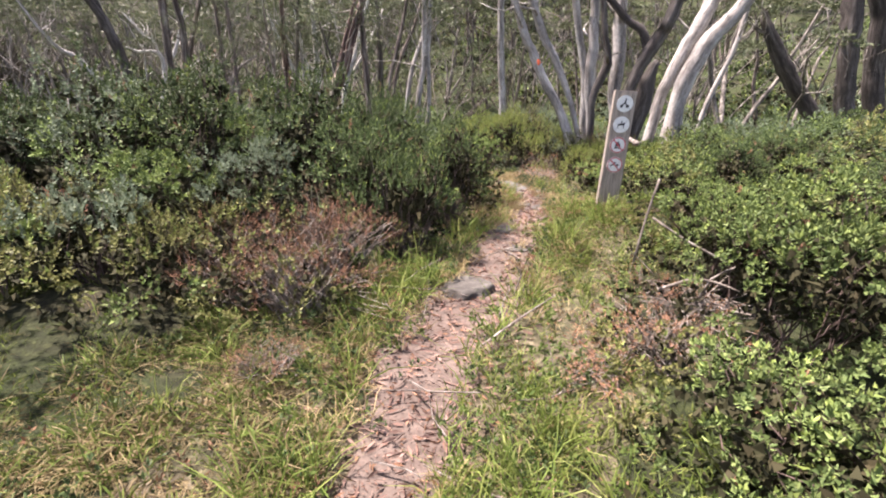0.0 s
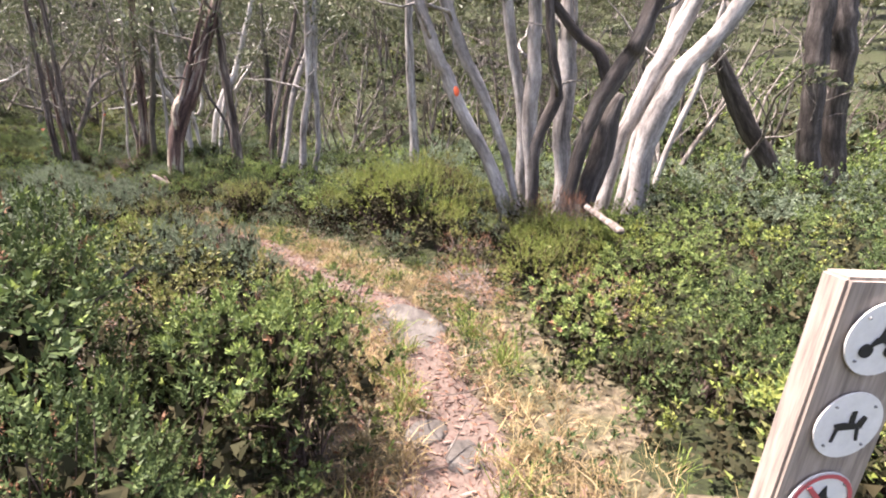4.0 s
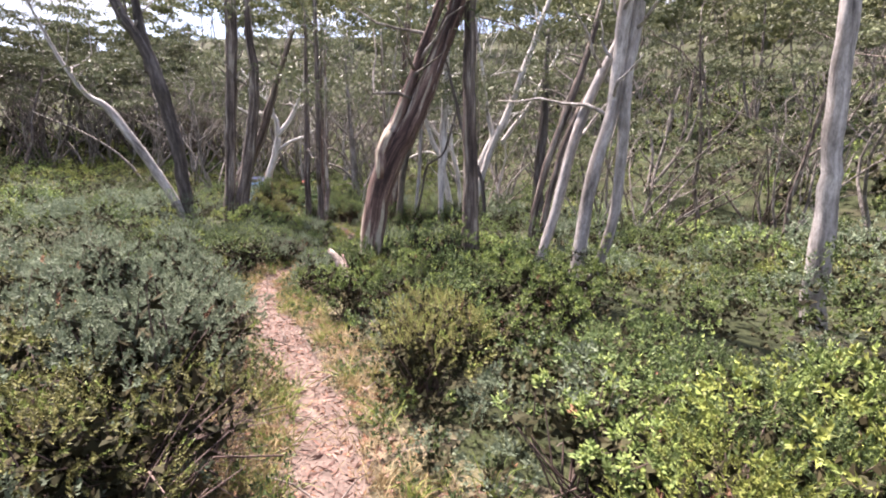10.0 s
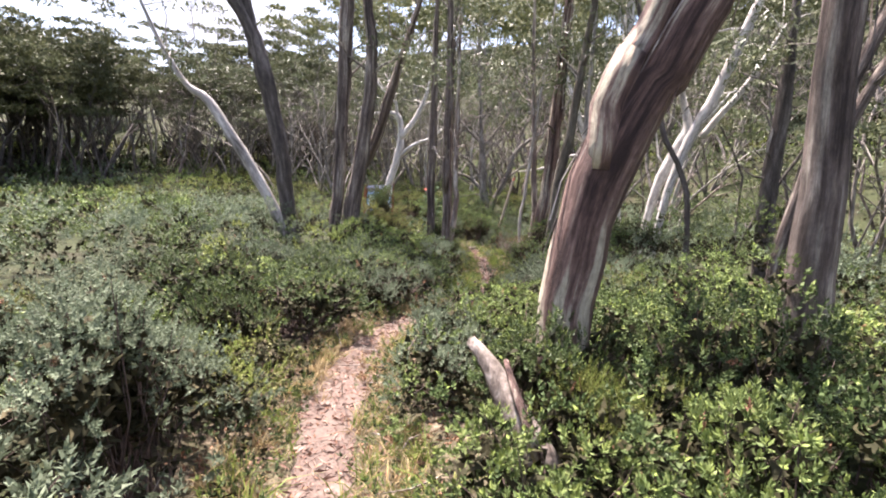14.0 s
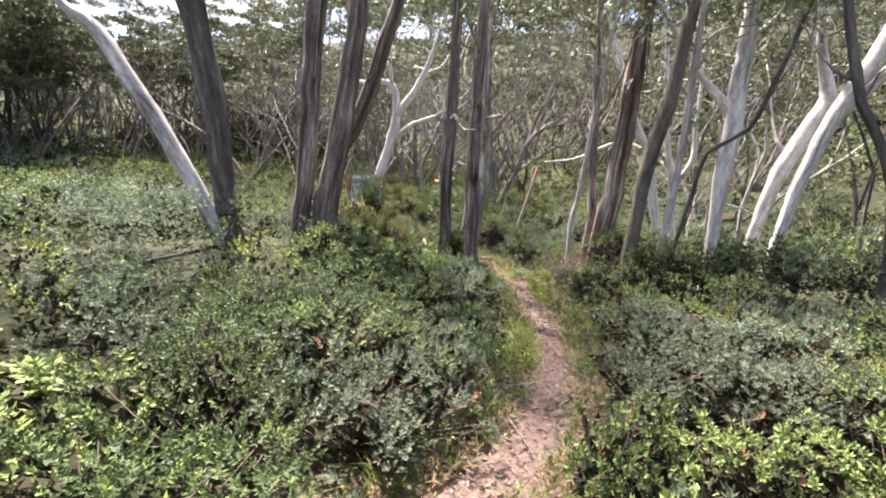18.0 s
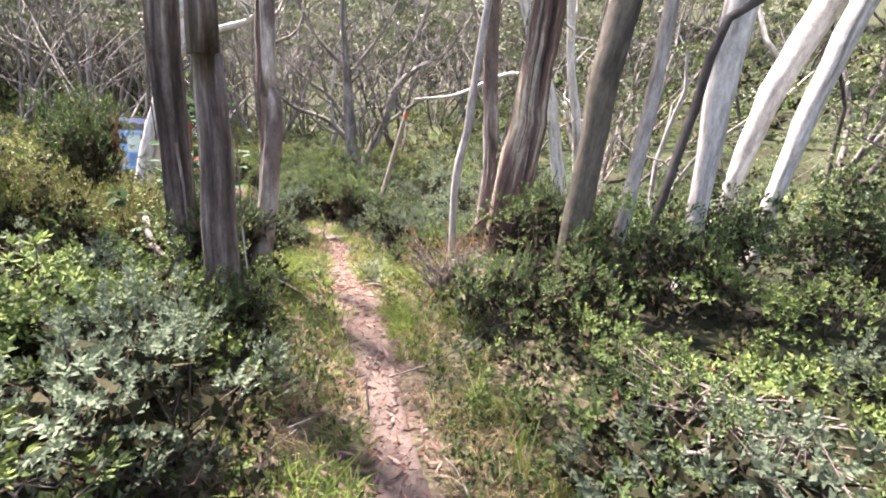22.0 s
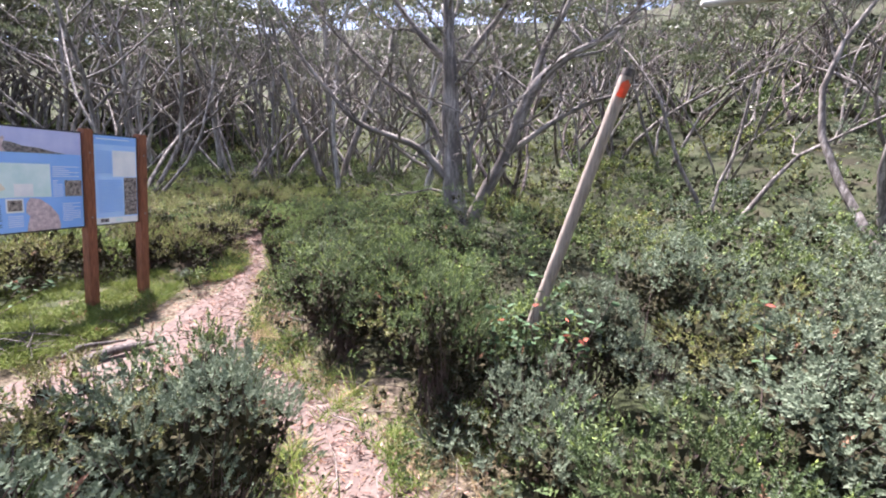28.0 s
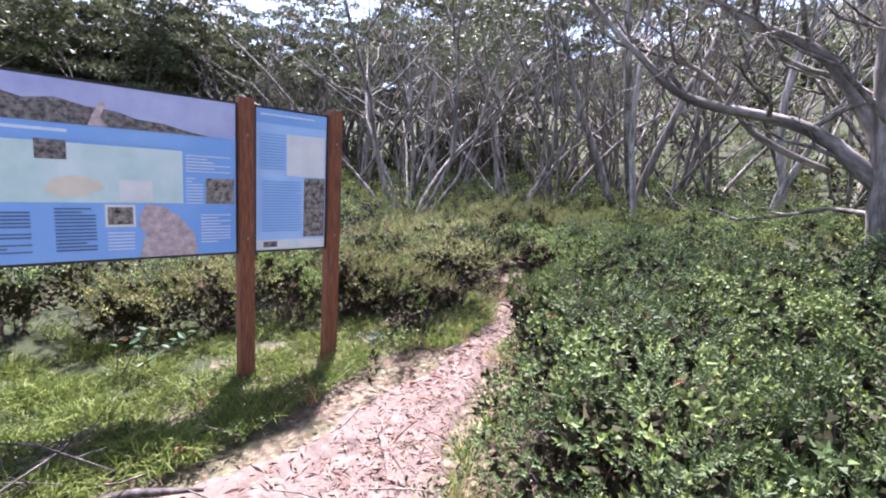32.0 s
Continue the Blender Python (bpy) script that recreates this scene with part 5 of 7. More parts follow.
# bushes that stand out set the height and kind of the heath round them
STAND = [(x, y, r, h, sp) for sp, rows in SHRUBS.items() for x, y, r, h in rows]
KEEP_CLEAR = [(0.11, -0.37, 0.35), (-2.3, -3.3, 0.6), (-19.6, 18.6, 0.75), (-19.9, 19.1, 0.6), (-19.0, 17.8, 1.0), (-18.2, 18.1, 1.0), (-17.2, 18.2, 0.7),
              (-1.0, 2.4, 0.5), (-18.6, 16.9, 0.8), (-15.06, 20.02, 0.14), (-14.9, 20.2, 0.14), (-6.0, 8.72, 0.28), (-7.95, 9.5, 0.42), (-10.95, 15.5, 0.4), (-11.3, 15.9, 0.3)]
# width of the grassy verge on either hand, by trail point
LEFT_EDGE = ((0, 0.5), (2, 0.9), (3, 0.9), (4, 0.55), (5, 0.4), (7, 0.42), (8, 0.6), (10, 0.6), (12, 0.5), (14, 0.36), (16, 0.26), (18, 0.30), (19, 0.45), (21, 0.6), (22, 0.65), (23, 0.45), (24, 0.45), (24.6, 0.9), (25, 1.7), (26, 1.5), (27, 1.0), (28, 0.35), (29, 0.3), (30, -0.3), (33, -0.3))
RIGHT_EDGE = ((0, 0.6), (2, 0.75), (4, 0.8), (5, 0.85), (6, 0.85), (7, 0.65), (8, 0.75), (10, 0.75), (11, 0.6), (12, 0.45), (14, 0.4), (16, 0.32), (18, 0.36), (20, 0.45), (21, 0.65), (22, 0.65), (23, 0.45), (24, 0.5), (26, 0.45), (28, 0.35), (29, 0.25), (30, -0.3), (33, -0.3))
_tp = np.array(TRAIL)


def edge_here(x, y):
    """Distance from the trail's middle and the width of the verge on that hand."""
    i = int(np.argmin(np.hypot(TRAIL_LINE[:, 0] - x, TRAIL_LINE[:, 1] - y)))
    d = math.hypot(TRAIL_LINE[i, 0] - x, TRAIL_LINE[i, 1] - y)
    a, b = TRAIL_LINE[max(i - 2, 0)], TRAIL_LINE[min(i + 2, len(TRAIL_LINE) - 1)]
    left = (b[0] - a[0]) * (y - TRAIL_LINE[i, 1]) - (b[1] - a[1]) * (x - TRAIL_LINE[i, 0]) > 0
    k = float(np.argmin(np.hypot(_tp[:, 0] - TRAIL_LINE[i, 0], _tp[:, 1] - TRAIL_LINE[i, 1])))
    e = LEFT_EDGE if left else RIGHT_EDGE
    return d, float(np.interp(k, [q[0] for q in e], [q[1] for q in e])) + 0.08 * noise.noise((x * 1.7, y * 1.7, 2.0))


def is_free(x, y, r, gap):
    d, e = edge_here(x, y)
    if d < e + r * 0.62:
        return False
    if any(math.hypot(x - a, y - b) < c + r * 0.6 for a, b, c in KEEP_CLEAR):
        return False
    return all((x - a) ** 2 + (y - b) ** 2 > (gap * (r + c)) ** 2 for a, b, c in PLACED)


def heath_here(x, y, rng):
    """Kind and height of the heath at a place."""
    w, hh, best, near = 0.06, 0.06 * 0.62, None, 1e9
    for sx, sy, sr, sh, sp in STAND:
        d = math.hypot(x - sx, y - sy) / (sr + 0.25)
        k = math.exp(-d * d)
        w, hh = w + k, hh + k * sh
        if d < near:
            near, best = d, sp
    h = hh / w * rng.uniform(0.62, 1.2)
    sp = best if near < 1.1 and rng.rand() < 0.78 else species(x, y, rng)
    if -8.5 < x < -2.2 and 2.5 < y < 3.0 - 0.78 * x and sp in ("dark", "green"):
        sp = ("olive", "silver", "silver", "bright")[rng.randint(4)]
    if x < -8.6 - (y - 9.5) * 0.5 and 9.5 < y < 13.8 and sp in ("dark", "green", "olive") and rng.rand() < 0.6:
        sp = "silver"
    return sp, min(max(h, 0.34), 1.6)


def species(x, y, rng):
    a = noise.noise((x * 0.22, y * 0.22, 0.3)) + 0.35 * rng.randn()
    b = noise.noise((x * 0.3 + 9, y * 0.3, 4.3)) + 0.3 * rng.randn()
    if y < 3.5 and x > -2:
        return "bright" if a > 0.35 else "olive" if a > 0.15 else "brown" if b > 0.55 else "green"
    if x < -15 and y > 14:
        return "dark" if a > 0.05 else "green" if b > 0.1 else "olive" if b > -0.3 else "bright"
    if a > 0.3:
        return "silver"
    if a > 0.0:
        return "green"
    return "bright" if b > 0.62 else "olive" if b > 0.4 else "silver" if b < -0.35 else "dark"


_rng = np.random.RandomState(42)
FRONT = [("dark", -15.25, 20.15, 0.36, 0.85), ("silver", -14.65, 19.75, 0.4, 0.75), ("silver", -14.4, 19.4, 0.36, 0.66), ("brown", -2.0, -2.2, 0.4, 0.5),
         ("brown", -10.85, 15.35, 0.36, 0.5), ("bright", -10.3, 15.05, 0.38, 0.5), ("dark", -9.9, 15.2, 0.4, 0.6),
         ("silver", -3.3, -2.2, 0.42, 0.75), ("green", -3.75, -2.6, 0.42, 0.7), ("olive", -2.85, -2.05, 0.36, 0.66), ("dark", -4.3, -2.95, 0.45, 0.7), ("silver", -4.9, -2.3, 0.45, 0.85),
         ("bright", -0.75, 5.0, 0.5, 1.28), ("bright", -1.25, 5.55, 0.55, 1.25), ("olive", -0.2, 5.2, 0.45, 1.25), ("bright", -0.35, 4.5, 0.4, 0.78), ("olive", 0.72, 4.55, 0.42, 0.72), ("bright", 1.2, 4.35, 0.4, 0.6), ("brown", 1.15, 4.72, 0.48, 0.85), ("green", 1.9, 4.4, 0.45, 0.7), ("dark", -1.9, 6.5, 0.45, 0.85),
         ("dark", -3.4, -0.9, 0.6, 1.5), ("dark", -2.7, -0.3, 0.6, 1.5), ("dark", -4.2, -0.8, 0.6, 1.45), ("dark", -2.1, 0.1, 0.5, 1.4), ("dark", -4.9, -1.4, 0.6, 1.4), ("green", -3.2, -1.6, 0.45, 0.95),
         ("silver", -2.75, -1.35, 0.42, 0.95), ("dark", -2.1, -0.75, 0.45, 1.15), ("olive", -3.75, -2.1, 0.42, 0.8), ("dark", -3.9, 0.1, 0.6, 1.5), ("green", -4.5, -2.2, 0.5, 0.9),
         ("green", 0.72, -2.3, 0.48, 1.12), ("green", 1.3, -1.7, 0.55, 1.2), ("green", 0.98, -3.0, 0.45, 1.0), ("green", 1.7, -2.6, 0.55, 1.15), ("dark", 1.9, -1.0, 0.55, 1.05), ("green", 0.75, -1.35, 0.4, 0.95), ("green", 2.4, -1.9, 0.55, 1.1),
         ("dark", -15.15, 14.9, 0.52, 1.85), ("dark", -14.75, 14.75, 0.5, 1.8), ("brown", -1.62, -0.15, 0.32, 0.7), ("brown", -1.75, -0.75, 0.32, 0.55), ("dark", -15.5, 14.2, 0.5, 1.55), ("brown", -2.05, -1.72, 0.46, 0.6), ("brown", -2.5, -1.75, 0.36, 0.5), ("green", -16.4, 21.0, 0.48, 0.85), ("dark", -16.0, 20.5, 0.4, 0.75), ("green", -17.0, 21.5, 0.5, 0.95), ("dark", -17.35, 20.6, 0.4, 0.9), ("green", -15.3, 20.95, 0.45, 0.8), ("olive", -14.6, 15.1, 0.45, 0.95), ("green", -5.15, 8.85, 0.33, 0.62), ("bright", -5.6, 9.05, 0.3, 0.62), ("green", -5.0, 8.75, 0.45, 0.75), ("dark", -4.75, 8.3, 0.4, 0.7),
         ("olive", -20.6, 18.2, 0.45, 0.75), ("green", -20.75, 18.8, 0.45, 0.78), ("olive", -20.9, 19.45, 0.42, 0.8), ("olive", -20.4, 17.5, 0.45, 0.72), ("green", -20.3, 16.8, 0.45, 0.8), ("dark", -21.5, 18.4, 0.5, 0.9)]
for i, (sp, x, y, r, h) in enumerate(FRONT):
    put_shrub(sp, x, y, r, h, 500 + i * 3)
for sp, rows in SHRUBS.items():
    if sp != "brown":
        for i, (x, y, r, h) in enumerate(rows):
            for k in range(1 if r < 0.6 else 4):
                e = (0.0 if r < 0.6 else 0.55 * r, r if r < 0.6 else 0.55 * r)
                bx, by = x + e[0] * math.cos(k * 1.571 + i), y + e[0] * math.sin(k * 1.571 + i)
                if from_trail(bx, by) < 3.2 and is_free(bx, by, e[1], 0.5):
                    put_shrub(sp if k < 3 else {"silver": "olive", "dark": "green", "green": "dark", "bright": "olive", "olive": "bright"}[sp], bx, by, e[1], h * (1.0, 0.86, 0.95, 0.8)[k], 700 + i * 11 + k)
for sp, rows in SHRUBS.items():
    if sp == "brown":
        for i, (x, y, r, h) in enumerate(rows):
            if from_trail(x, y) < 3:
                put_shrub(sp, x, y, min(r * 1.1, 0.55), min(h * 0.6, 0.33), 1000 + i * 7)
for n in range(14000):
    i = _rng.randint(len(TRAIL_LINE))
    ang, far = _rng.rand() * 6.283, 0.4 + 1.7 * _rng.rand()
    x, y = TRAIL_LINE[i, 0] + math.cos(ang) * far, TRAIL_LINE[i, 1] + math.sin(ang) * far
    r = _rng.uniform(0.36, 0.56)
    if y < -7 or x < -25 or not is_free(x, y, r, 0.6):
        continue
    sp, h = heath_here(x, y, _rng)
    h = min(h, 0.38) if sp == "brown" else h
    put_shrub(sp, x, y, r, h, _rng.randint(10 ** 6))
    if len(PLACED) >= 330:
        break


# the heath further off, past counting
HEATH_LABEL = {"dark": "low dark green heath covering the slope", "olive": "low yellowish heath covering the slope", "silver": "low grey-green heath covering the slope",
               "green": "low green heath covering the slope", "bright": "fresh yellow-green heath covering the slope"}


def to_trail(x, y):
    """Distance from the trail's middle and verge width, for many places at once."""
    n = len(x)
    d, e = np.empty(n), np.empty(n)
    seg = TRAIL_LINE[::3]
    step = np.gradient(seg, axis=0)
    num = np.argmin(np.hypot(seg[:, None, 0] - _tp[None, :, 0], seg[:, None, 1] - _tp[None, :, 1]), axis=1)
    le = np.interp(num, [q[0] for q in LEFT_EDGE], [q[1] for q in LEFT_EDGE])
    re = np.interp(num, [q[0] for q in RIGHT_EDGE], [q[1] for q in RIGHT_EDGE])
    for a in range(0, n, 20000):
        dx, dy = x[a:a + 20000, None] - seg[None, :, 0], y[a:a + 20000, None] - seg[None, :, 1]
        q = dx * dx + dy * dy
        i = np.argmin(q, axis=1)
        r = np.arange(len(i))
        d[a:a + 20000] = np.sqrt(q[r, i])
        e[a:a + 20000] = np.where(step[i, 0] * dy[r, i] - step[i, 1] * dx[r, i] > 0, le[i], re[i])
    return d, e


def stand_height(x, y):
    w, hh = np.full(len(x), 0.06), np.full(len(x), 0.06 * 0.6)
    for sx, sy, sr, sh, sp in STAND:
        k = np.exp(-((x - sx) ** 2 + (y - sy) ** 2) / (sr + 0.3) ** 2)
        w, hh = w + k, hh + k * sh
    return hh / w


def heath(lo, hi, density, per, leaf, cell, seed, tall, under=0.3):
    """Closed heath beyond the single bushes: domes of different kinds side by side, with shoots over their skin."""
    rng = np.random.RandomState(seed)
    x0, y0, w, h = -58, -16, 86, 76
    nx, ny = int(w / cell), int(h / cell)
    bx = x0 + (np.arange(nx)[None, :] + 0.1 + 0.8 * rng.rand(ny, nx)) * cell
    by = y0 + (np.arange(ny)[:, None] + 0.1 + 0.8 * rng.rand(ny, nx)) * cell
    bh = stand_height(bx.ravel(), by.ravel()).reshape(ny, nx) * rng.uniform(0.5, 1.3, (ny, nx)) * tall
    kinds = list(HEATH_LABEL)
    near = to_trail(bx.ravel(), by.ravel())[0].reshape(ny, nx)
    bs = np.zeros((ny, nx), int)
    for a in range(ny):
        for b in range(nx):
            if lo - 1 < near[a, b] < hi + 1:
                sp, q = heath_here(bx[a, b], by[a, b], rng) if near[a, b] < 5 else (species(bx[a, b], by[a, b], rng), 0)
                bs[a, b] = kinds.index(sp if sp in kinds else "olive")
    each = 6
    n = int(w * h * density(lo) / each)
    x, y = x0 + w * rng.rand(n), y0 + h * rng.rand(n)
    d, e = to_trail(x, y)
    ok = (d > lo) & (d < hi) & (rng.rand(n) < density(np.maximum(d, lo)) / density(lo)) & (d > e + 0.05)
    for a, b, c in KEEP_CLEAR:
        ok &= np.hypot(x - a, y - b) > c
    x, y, d, e = x[ok], y[ok], d[ok], e[ok]
    if lo < 2:
        ok = np.ones(len(x), bool)
        for a, b, c in PLACED:
            ok &= (x - a) ** 2 + (y - b) ** 2 > (0.3 * c) ** 2
        x, y, d, e = x[ok], y[ok], d[ok], e[ok]
    best, at, kind = np.full(len(x), -9.0), np.zeros((len(x), 2)), np.zeros(len(x), int)
    ci, cj = ((x - x0) / cell).astype(int), ((y - y0) / cell).astype(int)
    for di in (-1, 0, 1):
        for dj in (-1, 0, 1):
            i, j = np.clip(ci + di, 0, nx - 1), np.clip(cj + dj, 0, ny - 1)
            q = ((x - bx[j, i]) ** 2 + (y - by[j, i]) ** 2) / (0.85 * cell) ** 2
            z = bh[j, i] * np.sqrt(np.maximum(0.02, 1 - 0.9 * q)) - 0.22 * q
            top = z > best
            best = np.where(top, z, best)
            at[top] = np.stack([x - bx[j, i], y - by[j, i]], 1)[top]
            kind[top] = bs[j, i][top]
    rise = smooth_step(0.0, 0.35, d - e) * 0.75 + 0.25
    # a share of tufts sits lower and is coloured near-black, as shade
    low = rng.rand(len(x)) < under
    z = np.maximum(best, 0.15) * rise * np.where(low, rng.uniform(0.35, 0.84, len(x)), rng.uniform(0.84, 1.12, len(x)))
    tuft = np.sin(x * 13 + 1.7 * np.sin(y * 5)) * np.sin(y * 12 + 1.9 * np.sin(x * 6))
    z = z * (0.93 + 0.11 * tuft)
    c = np.column_stack([x, y, land(x, y) + z])
    ax = np.column_stack([at * 1.1 / cell, np.full(len(x), 0.75)]) + 0.32 * rng.randn(len(x), 3)
    for k, sp in enumerate(kinds):
        m, q = (kind == k) & ~low, (kind == k) & low
        if not m.any() or not q.any():
            continue
        v, f = sprigs(*tufts(c[m], ax[m], each, leaf[0] * 2.1, rng), per, leaf[0] * 1.6, leaf[0], leaf[1], rng)
        young = (rng.rand(m.sum() * each, 1) < {"green": 0.45, "olive": 0.3, "bright": 0.4, "dark": 0.15}.get(sp, 0)) & (np.arange(per)[None, :] > per * 0.6)
        # larger near-black leaves on the low tufts paint the shade in the gaps
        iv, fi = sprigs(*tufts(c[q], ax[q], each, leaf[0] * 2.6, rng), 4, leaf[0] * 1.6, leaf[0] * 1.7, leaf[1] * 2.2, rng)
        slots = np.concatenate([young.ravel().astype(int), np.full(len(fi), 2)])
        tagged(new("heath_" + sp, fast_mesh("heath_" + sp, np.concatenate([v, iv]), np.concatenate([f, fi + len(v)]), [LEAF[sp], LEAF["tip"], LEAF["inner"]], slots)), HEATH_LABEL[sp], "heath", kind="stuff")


heath(0.3, 2.4, lambda d: 540.0 + 0 * d, 8, (0.029, 0.0150), 0.62, 5, 0.76, 0.36)
heath(2.4, 4.5, lambda d: 360.0 * 2.4 / d, 8, (0.033, 0.0165), 0.66, 8, 1.0, 0.36)
heath(4.5, 9.0, lambda d: 185.0 * 4.5 / d, 7, (0.050, 0.026), 0.7, 7, 1.0, 0.24)
heath(9.0, 18.0, lambda d: 50.0 * 9 / d, 6, (0.095, 0.050), 0.9, 9, 1.0, 0.2)
heath(18.0, 46.0, lambda d: 11.0 * 18 / d, 6, (0.21, 0.115), 1.1, 6, 1.0, 0.2)


# ---- the forest behind ----
def wild_tree(seed, stems, height, lean, bark, leaf_count, puffs=16, leaf=(0.145, 0.068), spread=0.62, girth=1.0, deepest=2, bushy=0.75):
    """A snow gum off the trail: stems that fork and bend, and a thin uneven crown at the ends."""
    rng = np.random.RandomState(seed)
    limbs, tips = [], []

    def grow(p, d, r, length, depth):
        pts = [(*p, r)]
        k = 6 if depth == 0 else 4
        for i in range(k):
            d = d + rng.randn(3) * (0.16 if depth == 0 else 0.28) + [0, 0, 0.06]
            d = d / np.linalg.norm(d)
            p = p + d * length / k
            pts.append((*p, r * (1 - 0.62 * (i + 1) / k)))
            if depth < deepest and i >= (2 if depth == 0 else 1) and rng.rand() < bushy:
                a = rng.rand() * 6.283
                side = np.array([math.cos(a), math.sin(a), 0.25 + 0.5 * rng.rand()])
                grow(p, d * 0.55 + side * 0.75, pts[-1][3] * 0.62, length * rng.uniform(0.35, 0.6), depth + 1)
        limbs.append(tube(pts, 6 if depth == 0 else 4 if depth == 1 else 3, close=False))
        tips.append((p, depth))

    for s in range(stems):
        a = rng.rand() * 6.283
        d = np.array([math.cos(a) * lean, math.sin(a) * lean, 1.0])
        grow(np.array([math.cos(a) * 0.15, math.sin(a) * 0.15, -0.15]), d / np.linalg.norm(d), girth * rng.uniform(0.07, 0.13), height * rng.uniform(0.75, 1.05), 0)
    v, f = gather(limbs)
    trunk = mesh_of("trunk", v, f, [BARK[bark]], True)
    top = np.array([p for p, k in tips if p[2] > height * 0.62])
    clumps = top[rng.choice(len(top), min(puffs, len(top)), replace=False)]
    per = leaf_count // len(clumps)
    u = rng.randn(len(clumps), per, 3)
    u /= np.linalg.norm(u, axis=2, keepdims=True)
    u[:, :, 2] = np.abs(u[:, :, 2]) * 0.9 - 0.12
    size = rng.uniform(0.6, 1.25, (len(clumps), 1, 1)) * spread
    lump = 1 + 0.35 * np.sin(u[:, :, :1] * 5 + rng.rand(len(clumps), 1, 1) * 6) * np.sin(u[:, :, 1:2] * 5 + rng.rand(len(clumps), 1, 1) * 6)
    c = (clumps[:, None] + u * size * lump * [1, 1, 0.45] * rng.uniform(0.6, 1.05, (len(clumps), per, 1))).reshape(-1, 3)
    lv, lf = slips(c, (u * 0.7 + rng.randn(len(clumps), per, 3) * 0.6).reshape(-1, 3), leaf[0], leaf[1], rng)
    return trunk, (lv, lf), (v, f)


WILD = {
    "grey": [wild_tree(11, 6, 7.5, 0.55, "grey", 1900, 13, girth=0.8, bushy=0.98), wild_tree(12, 7, 6.5, 0.7, "brown", 1900, 13, girth=0.75, bushy=0.98), wild_tree(13, 5, 8.0, 0.45, "grey", 1900, 13, girth=0.8, bushy=0.98)],
    "dark": [wild_tree(21, 2, 9.0, 0.15, "dark", 3800, 26), wild_tree(22, 3, 8.0, 0.3, "dark", 3800, 26), wild_tree(23, 1, 9.5, 0.12, "brown", 3000, 20)],
    "edge": [wild_tree(24, 2, 8.5, 0.2, "dark", 2600, 24, leaf=(0.26, 0.15), spread=0.95), wild_tree(25, 3, 8.0, 0.3, "dark", 2600, 24, leaf=(0.26, 0.15), spread=0.95), wild_tree(26, 2, 9.0, 0.25, "brown", 2600, 24, leaf=(0.26, 0.15), spread=0.95)],
    "pale": [wild_tree(31, 3, 8.0, 0.3, "grey", 2800, 20), wild_tree(32, 2, 7.5, 0.4, "pale", 2500, 18), wild_tree(33, 1, 9.0, 0.15, "pale", 2500, 18)],
    "thin": [wild_tree(41, 4, 6.0, 0.7, "grey", 1000, 10, girth=0.5), wild_tree(42, 3, 5.5, 0.6, "grey", 900, 9, girth=0.55)],
    "hill": [wild_tree(51, 2, 8.0, 0.3, "pale", 950, 13, leaf=(0.42, 0.27), spread=1.5, deepest=1), wild_tree(52, 2, 7.0, 0.4, "grey", 950, 13, leaf=(0.42, 0.27), spread=1.4, deepest=1), wild_tree(53, 1, 8.5, 0.2, "grey", 950, 13, leaf=(0.42, 0.27), spread=1.5, deepest=1)],
}
CROWN_MESH = {k: [fast_mesh("crown", t[1][0], t[1][1], [LEAF["canopy" if k in ("dark", "edge") else "gum"]]) for t in v] for k, v in WILD.items()}
WILD_LABEL = {"grey": "grey snow gum with many bare spreading limbs", "dark": "tall dark-trunked gum in the forest", "edge": "dark round-crowned gum at the forest edge", "pale": "pale-trunked snow gum with a thin crown",
              "thin": "thin bare-twigged young snow gum", "hill": "distant snow gum on the hillside"}
_tr = np.random.RandomState(77)
TREES_AT = []


def plant(kind, x, y, size):
    ob = thing("forest_gum", WILD_LABEL[kind], "tree", "forest trees", at=(x, y, float(land(x, y))))
    ob.rotation_euler, ob.scale = (0, 0, _tr.rand() * 6.283), (size, size, size * _tr.uniform(0.9, 1.12))
    n = _tr.randint(len(WILD[kind]))
    tr, cr2 = WILD[kind][n][0], CROWN_MESH[kind][n]
    for nm, me in (("trunk", tr), ("crown", cr2)):
        p = new(nm, me)
        p.parent = ob
    TREES_AT.append((x, y))


def wood(kinds, x0, x1, y0, y1, count, gap, size=(0.85, 1.2), keep=4.0, where=None):
    made = 0
    for _ in range(count * 30):
        x, y = _tr.uniform(x0, x1), _tr.uniform(y0, y1)
        if from_trail(x, y) < keep or (where and not where(x, y)):
            continue
        if any((x - a) ** 2 + (y - b) ** 2 < gap * gap for a, b in TREES_AT):
            continue
        plant(kinds[_tr.randint(len(kinds))], x, y, _tr.uniform(*size))
        made += 1
        if made >= count:
            return


def open_heath(x, y):
    """The treeless heath west of the trail."""
    return not (-34 < x < -9 and 0 < y < 15) and not (math.hypot(x + 19.5, y - 24) < 4.5)


# behind the sign, close: spreading grey gums
wood(["grey", "grey", "pale"], -38, -23.5, 17, 40, 21, 1.9, (0.72, 0.95), 2.6, lambda x, y: open_heath(x, y) and y > 23 - 0.4 * max(0, -30 - x))
wood(["grey", "thin"], -24, -12, 30, 44, 20, 2.0, (0.8, 1.05), 5.0, open_heath)
wood(["grey"], -38, -25.5, 20, 32, 10, 1.5, (0.75, 0.95), 1.2)
# dark forest edge across the heath
wood(["edge"], -50, -38, -6, 14, 84, 1.0, (0.70, 0.88), 8.0)
wood(["grey", "pale", "dark"], -48, -37, 14, 26, 24, 1.8, (0.62, 0.85), 8.0)
wood(["edge"], -54, -40, 18, 33, 36, 1.2, (0.7, 0.88), 8.0)
